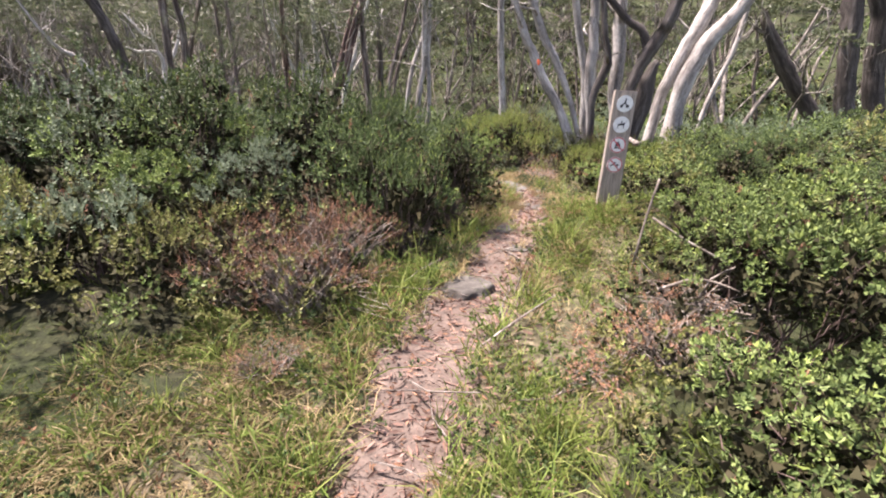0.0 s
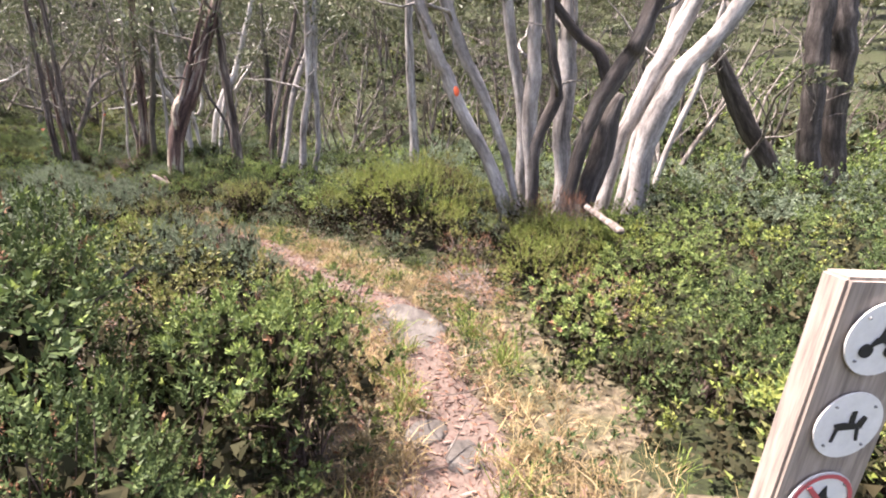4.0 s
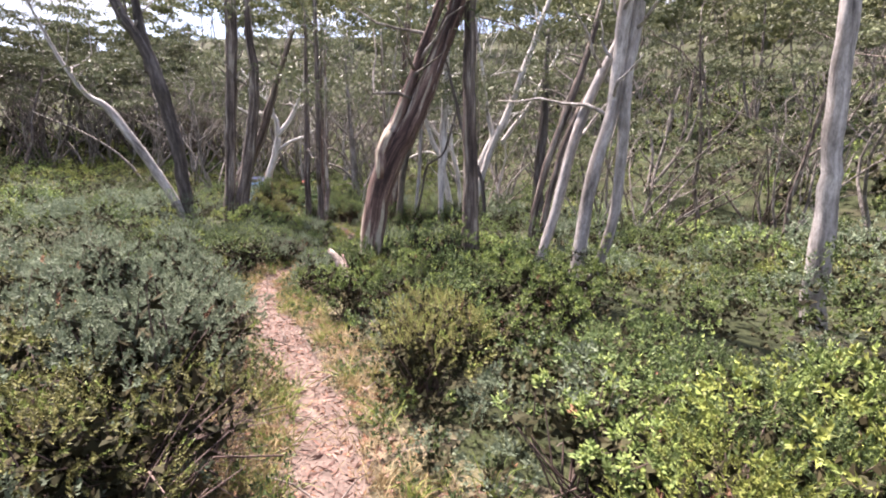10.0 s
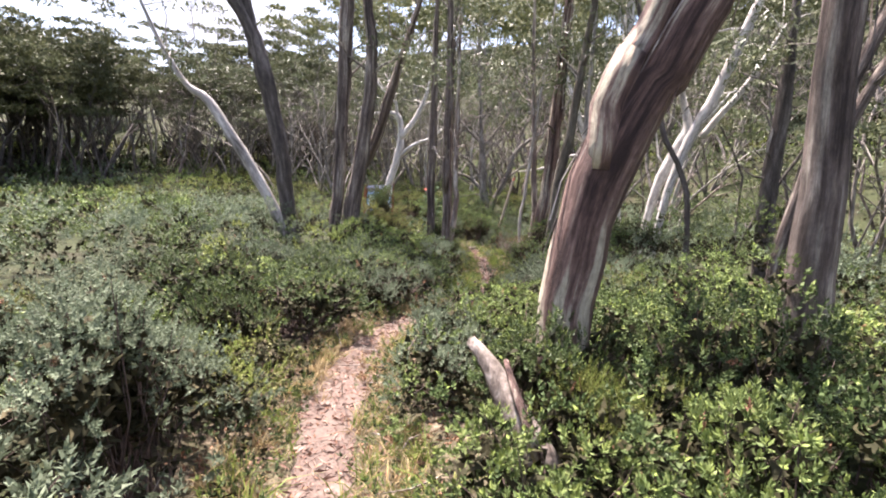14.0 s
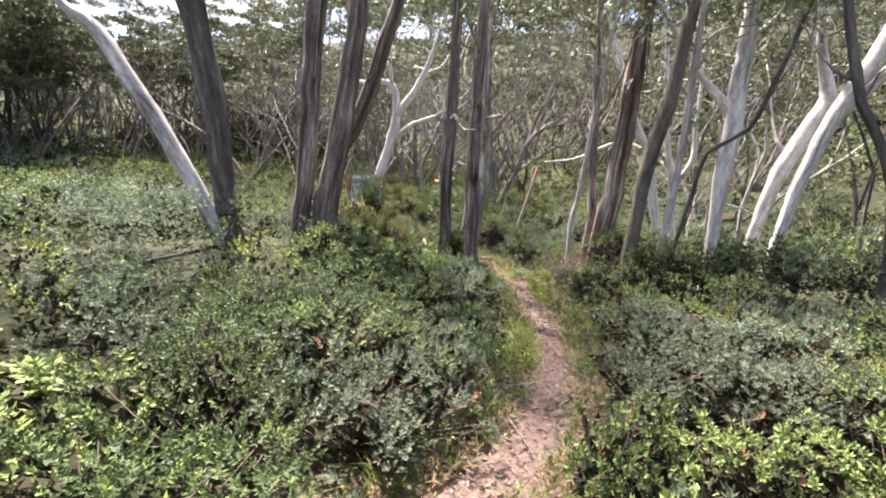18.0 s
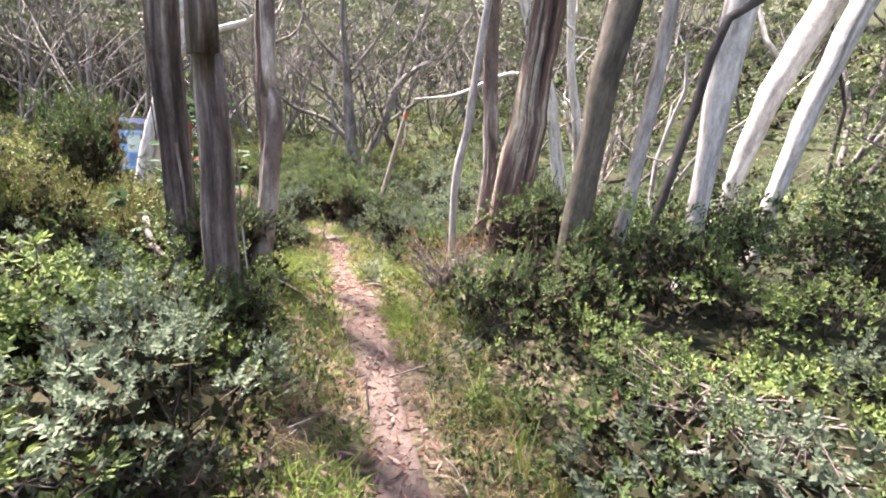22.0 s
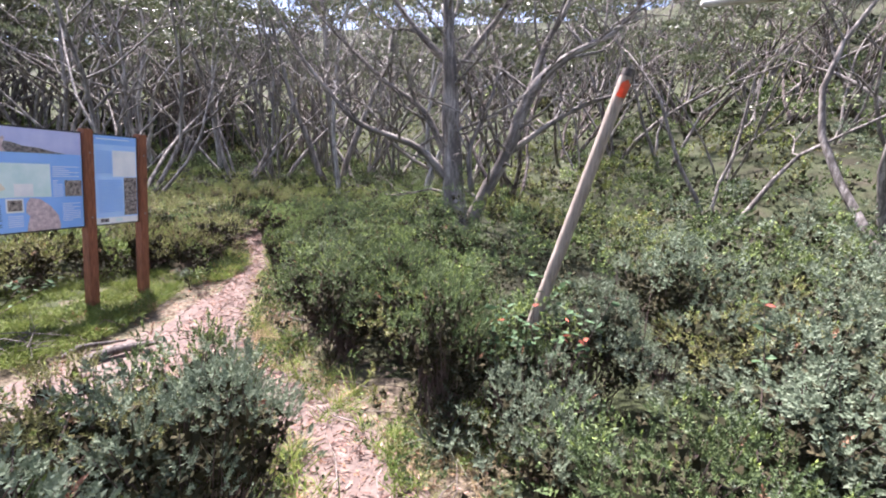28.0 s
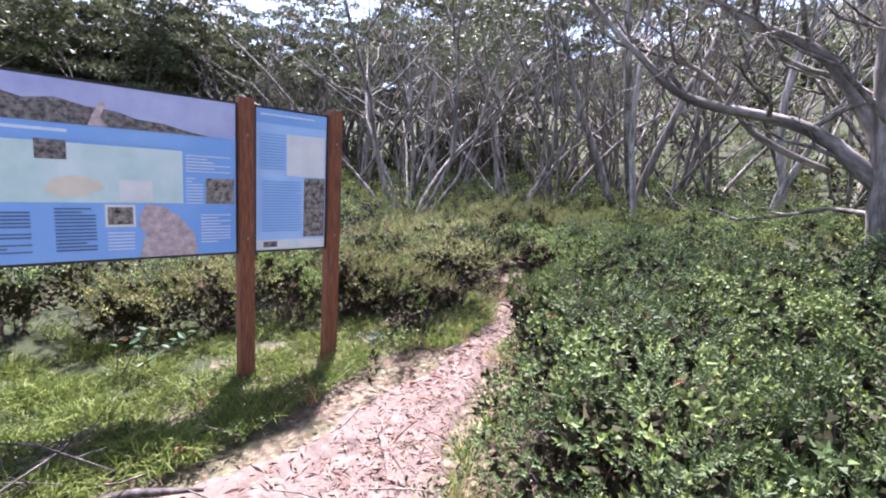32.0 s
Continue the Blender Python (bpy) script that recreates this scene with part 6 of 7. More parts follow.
# mixed trunks north of the trail
wood(["grey", "dark", "thin", "dark", "pale"], -13, 9, 18, 32, 28, 2.0, (0.6, 0.84), 6.0, open_heath)
wood(["dark", "dark", "grey"], -12, 14, 32, 46, 22, 2.5, (0.7, 0.95), 5.5)
# east of the first stretch
wood(["dark", "pale", "grey", "thin"], 7, 24, 7, 30, 14, 2.4, (0.6, 0.85), 6.0)
wood(["dark", "grey"], -22, -8, -14, -5, 8, 2.8, (0.8, 1.0), 6.0)


def far_woods(name, label, spots, seed):
    """Trees past counting, joined: trunks and crowns."""
    rng = np.random.RandomState(seed)
    tv, tf, cv, cf = [], [], [], []
    nt = nc = 0
    for x, y, s in spots:
        k = rng.randint(3)
        (_, (lv, lf), (bv, bf)) = WILD["hill"][k]
        a = rng.rand() * 6.283
        rot = np.array([[math.cos(a), -math.sin(a), 0], [math.sin(a), math.cos(a), 0], [0, 0, 1]]) * s
        at = np.array([x, y, float(land(x, y))])
        q = np.array(bv) @ rot.T + at
        tv.extend(q.tolist())
        tf.extend(tuple(i + nt for i in fc) for fc in bf)
        nt += len(q)
        q = lv @ rot.T + at
        cv.append(q)
        cf.append(lf + nc)
        nc += len(q)
    ob = thing(name, label, "forest", kind="stuff")
    t = new("trunk", mesh_of("trunk", tv, tf, [BARK["grey"]], True))
    c = new("crown", fast_mesh("crown", np.concatenate(cv), np.concatenate(cf), [LEAF["hill"]]))
    for o in (t, c):
        o.parent = ob
        tagged(o, kind="stuff")


_hr = np.random.RandomState(99)
far_spots = []
for _ in range(4000):
    x, y = _hr.uniform(-80, 75), _hr.uniform(42, 150)
    if all((x - a) ** 2 + (y - b) ** 2 > (2.6 + 0.02 * y) ** 2 for a, b, _ in far_spots):
        far_spots.append((x, y, _hr.uniform(0.85, 1.3)))
    if len(far_spots) >= 330:
        break
for _ in range(90):
    far_spots.append((_hr.uniform(-72, -50), _hr.uniform(-12, 20), _hr.uniform(0.6, 0.8)))
for _ in range(14):
    far_spots.append((_hr.uniform(24, 60), _hr.uniform(5, 45), _hr.uniform(0.8, 1.0)))
far_woods("hill_forest", "snow gum forest covering the hillside", far_spots, 4)


# ---- signs and posts ----
def flat(bm_points, thick=0.002):
    """A thin plate from its outline in x and z, facing -y."""
    bm = bmesh.new()
    vs = [bm.verts.new((x, 0, z)) for x, z in bm_points]
    fc = bm.faces.new(vs)
    got = bmesh.ops.extrude_face_region(bm, geom=[fc])
    bmesh.ops.translate(bm, vec=(0, -thick, 0), verts=[g for g in got["geom"] if isinstance(g, bmesh.types.BMVert)])
    bmesh.ops.recalc_face_normals(bm, faces=bm.faces[:])
    return bm


def ring_points(r, n=28, cx=0.0, cz=0.0):
    return [(cx + r * math.cos(2 * math.pi * k / n), cz + r * math.sin(2 * math.pi * k / n)) for k in range(n)]


def joined(*bms):
    out = bmesh.new()
    for b in bms:
        me = bpy.data.meshes.new("tmp")
        b.to_mesh(me)
        b.free()
        out.from_mesh(me)
        bpy.data.meshes.remove(me)
    return out


def rule_disc(post, z, n):
    """A white disc with a black pictogram; the lower two have a red ring and bar."""
    r = 0.068
    y = -0.031
    disc = part("disc", flat(ring_points(r, 32), 0.003), DISC_WHITE, post, "white round rule disc with a black pictogram")
    disc.location = (0, y, z)
    marks = []
    if n == 0:
        marks = [flat(ring_points(0.013, 16, -0.026, -0.02)), flat(ring_points(0.013, 16, 0.024, -0.02)), flat([(-0.026, -0.016), (0.0, -0.004), (0.024, -0.016), (0.012, 0.006), (-0.012, 0.004)]),
                 flat([(-0.008, 0.004), (0.004, 0.004), (0.012, 0.024), (0.0, 0.03)]), flat(ring_points(0.007, 12, 0.006, 0.036))]
    elif n == 1:
        marks = [flat([(-0.034, 0.004), (-0.016, 0.008), (0.012, 0.006), (0.022, 0.022), (0.030, 0.018), (0.024, -0.004), (-0.026, -0.008)]), flat([(-0.028, -0.006), (-0.022, -0.006), (-0.026, -0.032), (-0.031, -0.032)]),
                 flat([(0.014, -0.004), (0.020, -0.004), (0.026, -0.030), (0.021, -0.030)]), flat([(-0.004, 0.008), (0.006, 0.008), (0.004, 0.032), (-0.004, 0.030)])]
    elif n == 2:
        marks = [flat([(-0.020, -0.012), (-0.026, 0.006), (-0.010, 0.018), (0.0, 0.040), (0.008, 0.016), (0.022, 0.004), (0.018, -0.012)]), flat([(-0.030, -0.026), (0.030, -0.014), (0.030, -0.021), (-0.030, -0.033)]),
                 flat([(-0.030, -0.014), (0.030, -0.026), (0.030, -0.033), (-0.030, -0.021)])]
    else:
        marks = [flat([(-0.036, 0.000), (-0.010, 0.006), (-0.006, -0.004), (-0.034, -0.010)]), flat([(0.008, 0.004), (0.030, 0.010), (0.036, -0.004), (0.014, -0.010)]), flat([(-0.012, 0.022), (0.012, 0.024), (0.010, 0.014), (-0.010, 0.014)]),
                 flat([(-0.032, -0.008), (-0.028, -0.008), (-0.030, -0.026), (-0.034, -0.026)]), flat([(0.022, -0.008), (0.026, -0.008), (0.026, -0.024), (0.022, -0.024)])]
    for m in marks:
        p = part("pictogram", m, INK, disc)
        p.location = (0, -0.004, 0)
    if n > 1:
        bm = bmesh.new()
        outer, inner = ring_points(0.066, 36), ring_points(0.057, 36)
        vo, vi = [bm.verts.new((x, -0.001, z)) for x, z in outer], [bm.verts.new((x, -0.001, z)) for x, z in inner]
        for k in range(36):
            bm.faces.new((vo[k], vo[(k + 1) % 36], vi[(k + 1) % 36], vi[k]))
        p = part("red_ring", bm, RED_INK, disc)
        p.location = (0, -0.0042, 0)
        p = part("red_bar", flat([(-0.042, 0.036), (-0.034, 0.042), (0.042, -0.036), (0.034, -0.042)], 0.001), RED_INK, disc)
        p.location = (0, -0.0062, 0)
    for k in range(4):
        a = math.pi / 4 + k * math.pi / 2
        bm = bmesh.new()
        bmesh.ops.create_cone(bm, cap_ends=True, segments=8, radius1=0.003, radius2=0.002, depth=0.003, matrix=Matrix.Translation((0.056 * math.cos(a), -0.0045, 0.056 * math.sin(a))) @ Matrix.Rotation(math.pi / 2, 4, "X"))
        part("screw", bm, SCREW, disc)


def make_bollard():
    ob = thing("marker_bollard", "weathered grey timber bollard with four round rule discs", "sign post", at=(0.108, -0.335, float(land(0.11, -0.34)) - 0.05 - 0.29))
    ob.rotation_euler = (radians(-0.8), radians(0.8), radians(6))
    body = part("post", joined(box(0.185, 0.052, 1.34, (0, 0, 0.67), 0.006)), GREY_TIMBER, ob)
    for n in range(4):
        rule_disc(ob, 1.235 - 0.170 * n, n)
    return body


make_bollard()


# printed panels
def sheet_material(name, lo, hi, scale=3.0, rough=0.35):
    m, nt, b = material(name, rough)
    n = noise_node(nt, scale, 6, 0.6)
    nt.links.new(ramp(nt, n, [(0.35, lo), (0.65, hi)]), b.inputs["Base Color"])
    return m


PRINT_BLUE = sheet_material("print_blue", (0.21, 0.43, 0.84), (0.29, 0.52, 0.90), 1.2)
PRINT_PALE = sheet_material("print_pale_blue", (0.36, 0.58, 0.93), (0.46, 0.68, 0.95), 2.0)
PRINT_MAP = sheet_material("print_map", (0.50, 0.72, 0.70), (0.70, 0.84, 0.84), 4.0)
PRINT_WHITE = sheet_material("print_white", (0.66, 0.72, 0.74), (0.80, 0.83, 0.82), 5.0)
PRINT_SKY = sheet_material("print_mist", (0.34, 0.40, 0.68), (0.56, 0.60, 0.82), 2.5)
PRINT_BUSH = sheet_material("print_bush", (0.035, 0.040, 0.045), (0.30, 0.28, 0.27), 34.0)
PRINT_TRUNKS = sheet_material("print_trunks", (0.03, 0.03, 0.03), (0.42, 0.38, 0.34), 30.0)
PRINT_TRACK = sheet_material("print_track", (0.36, 0.30, 0.32), (0.66, 0.56, 0.56), 22.0)
PRINT_INK = sheet_material("print_text", (0.07, 0.11, 0.22), (0.10, 0.15, 0.28), 9.0)
PRINT_LIGHT = sheet_material("print_light_text", (0.62, 0.74, 0.90), (0.74, 0.82, 0.94), 9.0)
PRINT_CREAM = sheet_material("print_cream", (0.66, 0.64, 0.52), (0.76, 0.74, 0.62), 7.0)
EDGE = plain("panel_edge", (0.035, 0.035, 0.04), 0.4, 0.05)


def rect(x0, x1, z0, z1):
    return [(x0, z0), (x1, z0), (x1, z1), (x0, z1)]


def printed(panel, name, points, mat, level, label=""):
    p = part(name, flat(points, 0.0008), mat, panel, label)
    p.location = (0, -0.0135 - 0.0012 * level, 0)
    return p


def text_lines(panel, x0, x1, z_top, rows, mat, seed, gap=0.019, tall=0.007):
    """Writing too small to read: bars of its size."""
    rng = np.random.RandomState(seed)
    for k in range(rows):
        end = x1 if rng.rand() < 0.75 else x0 + (x1 - x0) * rng.uniform(0.35, 0.9)
        printed(panel, "text_line", rect(x0, end, z_top - k * gap - tall, z_top - k * gap), mat, 3)


def make_sign():
    """Two panels between three timber posts; x runs along the board, -y faces the trail."""
    a, b = Vector((-19.57, 18.56, 0)), Vector((-19.86, 19.14, 0))
    turn = math.atan2(b.y - a.y, b.x - a.x) 
    base = float(land(-19.6, 18.6)) - 0.1
    ob = thing("information_sign", "blue trail information board on three brown timber posts", "sign", at=(a.x, a.y, base))
    ob.rotation_euler = (0, 0, turn)
    gap = (b - a).length
    top = 0.10 - base
    for x in (0.0, gap, -1.72):
        bm = box(0.098, 0.098, top + 0.02, (x, 0.0, (top + 0.02) / 2), 0.006)
        part("post", bm, TIMBER, ob, "rough brown-stained timber post")
    # narrow panel between the two near posts
    x0, x1, z0, z1 = 0.052, gap - 0.052, -0.905 - base, 0.085 - base
    small = part("narrow_panel", joined(box(x1 - x0, 0.022, z1 - z0, ((x0 + x1) / 2, 0, (z0 + z1) / 2), 0.002)), EDGE, ob, "narrow blue and white panel with a map and a photo")
    w, h = x1 - x0, z1 - z0
    P = lambda u0, u1, v0, v1: rect(x0 + u0 * w, x0 + u1 * w, z1 - v1 * h, z1 - v0 * h)
    printed(small, "background", P(0.03, 0.97, 0.015, 0.985), PRINT_PALE, 0)
    printed(small, "title_band", P(0.03, 0.97, 0.015, 0.11), PRINT_BLUE, 1)
    printed(small, "map", P(0.42, 0.95, 0.17, 0.46), PRINT_WHITE, 1)
    printed(small, "photo", P(0.66, 0.96, 0.47, 0.90), PRINT_TRUNKS, 1)
    printed(small, "footer", P(0.03, 0.97, 0.915, 0.985), PRINT_WHITE, 1)
    printed(small, "picture_mark", P(0.12, 0.30, 0.925, 0.965), PRINT_BUSH, 2)
    printed(small, "badge", P(0.45, 0.60, 0.93, 0.965), PRINT_MAP, 2)
    text_lines(small, x0 + 0.08 * w, x0 + 0.80 * w, z1 - 0.045 * h, 1, PRINT_LIGHT, 1, tall=0.012)
    text_lines(small, x0 + 0.07 * w, x0 + 0.40 * w, z1 - 0.18 * h, 13, PRINT_BLUE, 2)
    text_lines(small, x0 + 0.10 * w, x0 + 0.62 * w, z1 - 0.50 * h, 19, PRINT_BLUE, 3)
    # the wide panel
    x0, x1, z0, z1 = -1.67, -0.052, -0.905 - base, 0.085 - base
    big = part("wide_panel", joined(box(x1 - x0, 0.022, z1 - z0, ((x0 + x1) / 2, 0, (z0 + z1) / 2), 0.002)), EDGE, ob, "wide blue panel with a map, photos and text")
    w, h = x1 - x0, z1 - z0
    Q = lambda u0, u1, v0, v1: rect(x0 + u0 * w, x0 + u1 * w, z1 - v1 * h, z1 - v0 * h)
    R = lambda pts: [(x0 + u * w, z1 - v * h) for u, v in pts]
    printed(big, "background", Q(0.008, 0.992, 0.015, 0.985), PRINT_BLUE, 0)
    printed(big, "banner_sky", Q(0.008, 0.992, 0.015, 0.24), PRINT_SKY, 1, "misty mountain banner photo")
    printed(big, "banner_bush", R([(0.008, 0.24), (0.008, 0.10), (0.10, 0.08), (0.20, 0.12), (0.27, 0.09), (0.36, 0.13), (0.44, 0.11), (0.52, 0.14), (0.60, 0.15), (0.66, 0.18), (0.74, 0.19), (0.82, 0.22), (0.90, 0.24)]), PRINT_BUSH, 2)
    printed(big, "banner_track", R([(0.52, 0.24), (0.53, 0.19), (0.555, 0.11), (0.565, 0.10), (0.57, 0.12), (0.555, 0.19), (0.575, 0.24)]), PRINT_TRACK, 3)
    printed(big, "title_band", Q(0.008, 0.992, 0.245, 0.325), PRINT_BLUE, 2)
    printed(big, "map", Q(0.15, 0.80, 0.34, 0.66), PRINT_MAP, 1, "pale green trail map")
    printed(big, "map_inset", Q(0.60, 0.70, 0.53, 0.65), PRINT_WHITE, 2)
    printed(big, "map_field", R([(0.40, 0.60), (0.42, 0.53), (0.48, 0.51), (0.54, 0.53), (0.56, 0.58), (0.50, 0.62), (0.44, 0.63)]), PRINT_CREAM, 2)
    printed(big, "photo", Q(0.38, 0.46, 0.33, 0.43), PRINT_BUSH, 3)
    printed(big, "photo", Q(0.88, 0.985, 0.50, 0.66), PRINT_TRUNKS, 2)
    printed(big, "photo_frame", Q(0.555, 0.645, 0.67, 0.80), PRINT_WHITE, 1)
    printed(big, "photo", Q(0.563, 0.637, 0.685, 0.785), PRINT_TRUNKS, 2)
    printed(big, "photo", Q(0.06, 0.14, 0.36, 0.50), PRINT_BUSH, 2)
    printed(big, "photo_frame", Q(0.03, 0.13, 0.72, 0.92), PRINT_CREAM, 1)
    printed(big, "photo", Q(0.04, 0.12, 0.735, 0.86), PRINT_TRACK, 2)
    printed(big, "track_photo", R([(0.655, 0.985), (0.665, 0.90), (0.675, 0.84), (0.655, 0.80), (0.66, 0.72), (0.68, 0.665), (0.735, 0.68), (0.79, 0.75), (0.835, 0.85), (0.845, 0.95), (0.84, 0.985)]), PRINT_TRACK, 2, "photo of a rocky track")
    text_lines(big, x0 + 0.10 * w, x0 + 0.66 * w, z1 - 0.27 * h, 1, PRINT_LIGHT, 4, tall=0.016)
    text_lines(big, x0 + 0.81 * w, x0 + 0.97 * w, z1 - 0.36 * h, 6, PRINT_LIGHT, 5)
    text_lines(big, x0 + 0.81 * w, x0 + 0.87 * w, z1 - 0.50 * h, 9, PRINT_LIGHT, 6)
    text_lines(big, x0 + 0.86 * w, x0 + 0.97 * w, z1 - 0.73 * h, 10, PRINT_LIGHT, 7)
    text_lines(big, x0 + 0.42 * w, x0 + 0.53 * w, z1 - 0.69 * h, 13, PRINT_INK, 8)
    text_lines(big, x0 + 0.56 * w, x0 + 0.64 * w, z1 - 0.83 * h, 6, PRINT_LIGHT, 9)
    text_lines(big, x0 + 0.17 * w, x0 + 0.36 * w, z1 - 0.69 * h, 13, PRINT_INK, 10)
    for x, z in ((0.0, -0.12), (0.0, -0.8), (gap, -0.12), (gap, -0.8)):
        bm = bmesh.new()
        bmesh.ops.create_cone(bm, cap_ends=True, segments=10, radius1=0.009, radius2=0.007, depth=0.006, matrix=Matrix.Translation((x, -0.052, z - base)) @ Matrix.Rotation(math.pi / 2, 4, "X"))
        part("bolt", bm, SCREW, ob)


make_sign()


def make_pole():
    g = float(land(-15.36, 20.37))
    ob = thing("marker_pole", "leaning round timber marker pole with an orange arrow plate", "marker pole", at=(-15.36, 20.37, g - 0.1))
    foot, head = Vector((-15.36, 20.37, g - 0.1)), Vector((-14.75, 20.505, 0.77))
    d = head - foot
    pts = [tuple(foot.lerp(head, k)) + (0.050 - 0.009 * k,) for k in (0, 0.2, 0.4, 0.6, 0.8, 0.985)] + [tuple(head) + (0.036,)]
    v, f = tube(pts, 16, 0.03, 4)
    under(new("pole", mesh_of("pole", v, f, [ROUND_TIMBER], True)), ob)
    bm = bmesh.new()
    vs = [bm.verts.new(p) for p in ((-0.03, 0, -0.06), (0.03, 0, -0.06), (0.03, 0, 0.03), (0.0, 0, 0.06), (-0.03, 0, 0.03))]
    bm.faces.new(vs)
    bmesh.ops.solidify(bm, geom=bm.faces[:], thickness=0.004)
    p = part("arrow_plate", bm, ORANGE, ob, "orange arrow plate")
    p.matrix_local = Matrix.Translation(foot.lerp(head, 0.955) - foot + Vector((0.035, -0.042, 0.0))) @ Matrix.Rotation(radians(30), 4, "Z") @ Matrix.Rotation(radians(18), 4, "Y")
    bm = bmesh.new()
    bmesh.ops.create_cone(bm, cap_ends=True, segments=16, radius1=0.044, radius2=0.040, depth=0.05)
    p = part("cap", bm, BARK["dark"], ob, "dark weathered top")
    p.matrix_local = Matrix.Translation(head - foot - Vector((0, 0, 0.012))) @ d.to_track_quat("Z", "Y").to_matrix().to_4x4()


make_pole()


# ---- fallen wood, stones and plants ----
def log(name, label, category, mat, points, rough=0.12, sides=12, seed=1, wander=0.5):
    c = refine(points, seed, 0.12, wander)
    v, f = tube(c, sides, rough, seed)
    ob = new(name, mesh_of(name, v, f, [mat], True))
    return tagged(ob, label, category)


def on_land(x, y, up=0.0):
    return float(land(x, y)) + up


def rock(x, y, sx, sy, sz, seed, label, turn=0.0, up=0.0):
    bm = bmesh.new()
    bmesh.ops.create_icosphere(bm, subdivisions=4, radius=1)
    off = Vector((seed * 3.1, seed * 1.7, 0))
    for v in bm.verts:
        k = 1 + 0.22 * noise.noise(v.co * 1.6 + off) + 0.10 * noise.noise(v.co * 4 + off) + 0.03 * noise.noise(v.co * 11 + off)
        v.co = v.co * k
        v.co.z = min(v.co.z, 0.62 + 0.06 * noise.noise(v.co * 5 + off))
        v.co = Vector((v.co.x * sx, v.co.y * sy, v.co.z * sz))
    me = bpy.data.meshes.new("rock")
    bm.to_mesh(me)
    bm.free()
    me.materials.append(STONE)
    me.polygons.foreach_set("use_smooth", np.ones(len(me.polygons), dtype=bool))
    ob = new("rock", me)
    ob.location, ob.rotation_euler = (x, y, on_land(x, y, up)), (0, 0, turn)
    return tagged(ob, label, "rock")


def gum_sapling(x, y, h, count, size, seed):
    """A young gum with broad round leaves on thin stems."""
    rng = np.random.RandomState(seed)
    ob = thing("gum_sapling", "young gum regrowth with broad round blue-green leaves", "sapling", at=(x, y, on_land(x, y)))
    cs, ds = [], []
    for k in range(max(2, count // 9)):
        tip = np.array([rng.randn() * 0.22, rng.randn() * 0.22, h * rng.uniform(0.7, 1.15)])
        root = np.array([rng.randn() * 0.03, rng.randn() * 0.03, 0.0])
        mid = (root + tip) / 2 + rng.randn(3) * 0.04
        v, f = gather([tri_tube(root, mid, 0.006, 0.004), tri_tube(mid, tip, 0.004, 0.0015)])
        p = new("stem", fast_mesh("stem", np.array(v), np.array(f), [TWIG]))
        p.parent = ob
        for j in range(10):
            u = rng.rand() ** 0.6
            cs.append(mid * (1 - u) + tip * u if rng.rand() < 0.85 else root * (1 - u) + mid * u)
            ds.append([rng.randn(), rng.randn(), 0.25 * rng.randn()])
    cs, ds = np.array(cs), np.array(ds)
    ds /= np.linalg.norm(ds, axis=1, keepdims=True)
    side = np.cross(ds, rng.randn(len(ds), 3) * 0.35 + [0, 0, 1])
    side /= np.linalg.norm(side, axis=1, keepdims=True)
    up = np.cross(side, ds)
    for i in range(min(len(cs), count)):
        L, W = size * rng.uniform(0.75, 1.3), size * rng.uniform(0.5, 0.75)
        outline = [(0, 0), (0.25, 0.8), (0.55, 1.0), (0.85, 0.62), (1.06, 0)]
        vv = [cs[i] + ds[i] * L * u + side[i] * W * 0.5 * w + up[i] * W * 0.18 * w for u, w in outline]
        vv += [cs[i] + ds[i] * L * u - side[i] * W * 0.5 * w + up[i] * W * 0.18 * w for u, w in outline[1:4]]
        me = mesh_of("leaf", vv, [(0, 4, 3, 2, 1), (0, 5, 6, 7, 4)], [LEAF["juvenile" if rng.rand() < 0.94 else "red"]])
        p = new("leaf", me)
        p.parent = ob


def brush_pile(x, y, z, r, count, mat, label, seed):
    """A heap of thin bent dead branches, each with a side twig."""
    rng = np.random.RandomState(seed)
    ob = thing("brush_pile", label, "brushwood", at=(x, y, z))
    for k in range(count):
        a, e = rng.rand() * 6.283, rng.uniform(0.55, 1.0) * r
        d = np.array([math.cos(a), math.sin(a), rng.uniform(-0.15, 0.3)])
        mid = np.array([rng.randn() * 0.2 * r, rng.randn() * 0.2 * r, rng.uniform(0.02, 0.22) * r + 0.02])
        p, q = mid - d * e, mid + d * e
        p[2], q[2] = max(p[2], -0.12), max(q[2], -0.12)
        mid = mid + rng.randn(3) * 0.06 * r
        w = rng.uniform(0.004, 0.009)
        side = mid * 0.5 + q * 0.5
        tip = side + (d * 0.4 + rng.randn(3) * 0.45) * e * 0.6
        v, f = gather([tri_tube(p, mid, w, w * 0.8), tri_tube(mid, q, w * 0.8, w * 0.35), tri_tube(side, tip, w * 0.5, w * 0.25)])
        t = new("stick", fast_mesh("stick", np.array(v), np.array(f), [mat]))
        t.parent = ob


def strap_plant(x, y, seed, count=70):
    """A tussock of broad pale strap leaves."""
    rng = np.random.RandomState(seed)
    c = np.column_stack([x + rng.randn(count) * 0.05, y + rng.randn(count) * 0.05, np.full(count, on_land(x, y))])
    d = rng.randn(count, 3) * [0.55, 0.55, 0.1] + [0, 0, 0.75]
    v, f = blades(c, d, 0.23, 0.013, rng, 1.0)
    tagged(new("strap_plant", fast_mesh("strap_plant", v, f, [LEAF["strap"]])), "tussock of pale grey-green strap leaves beside the trail", "tussock")


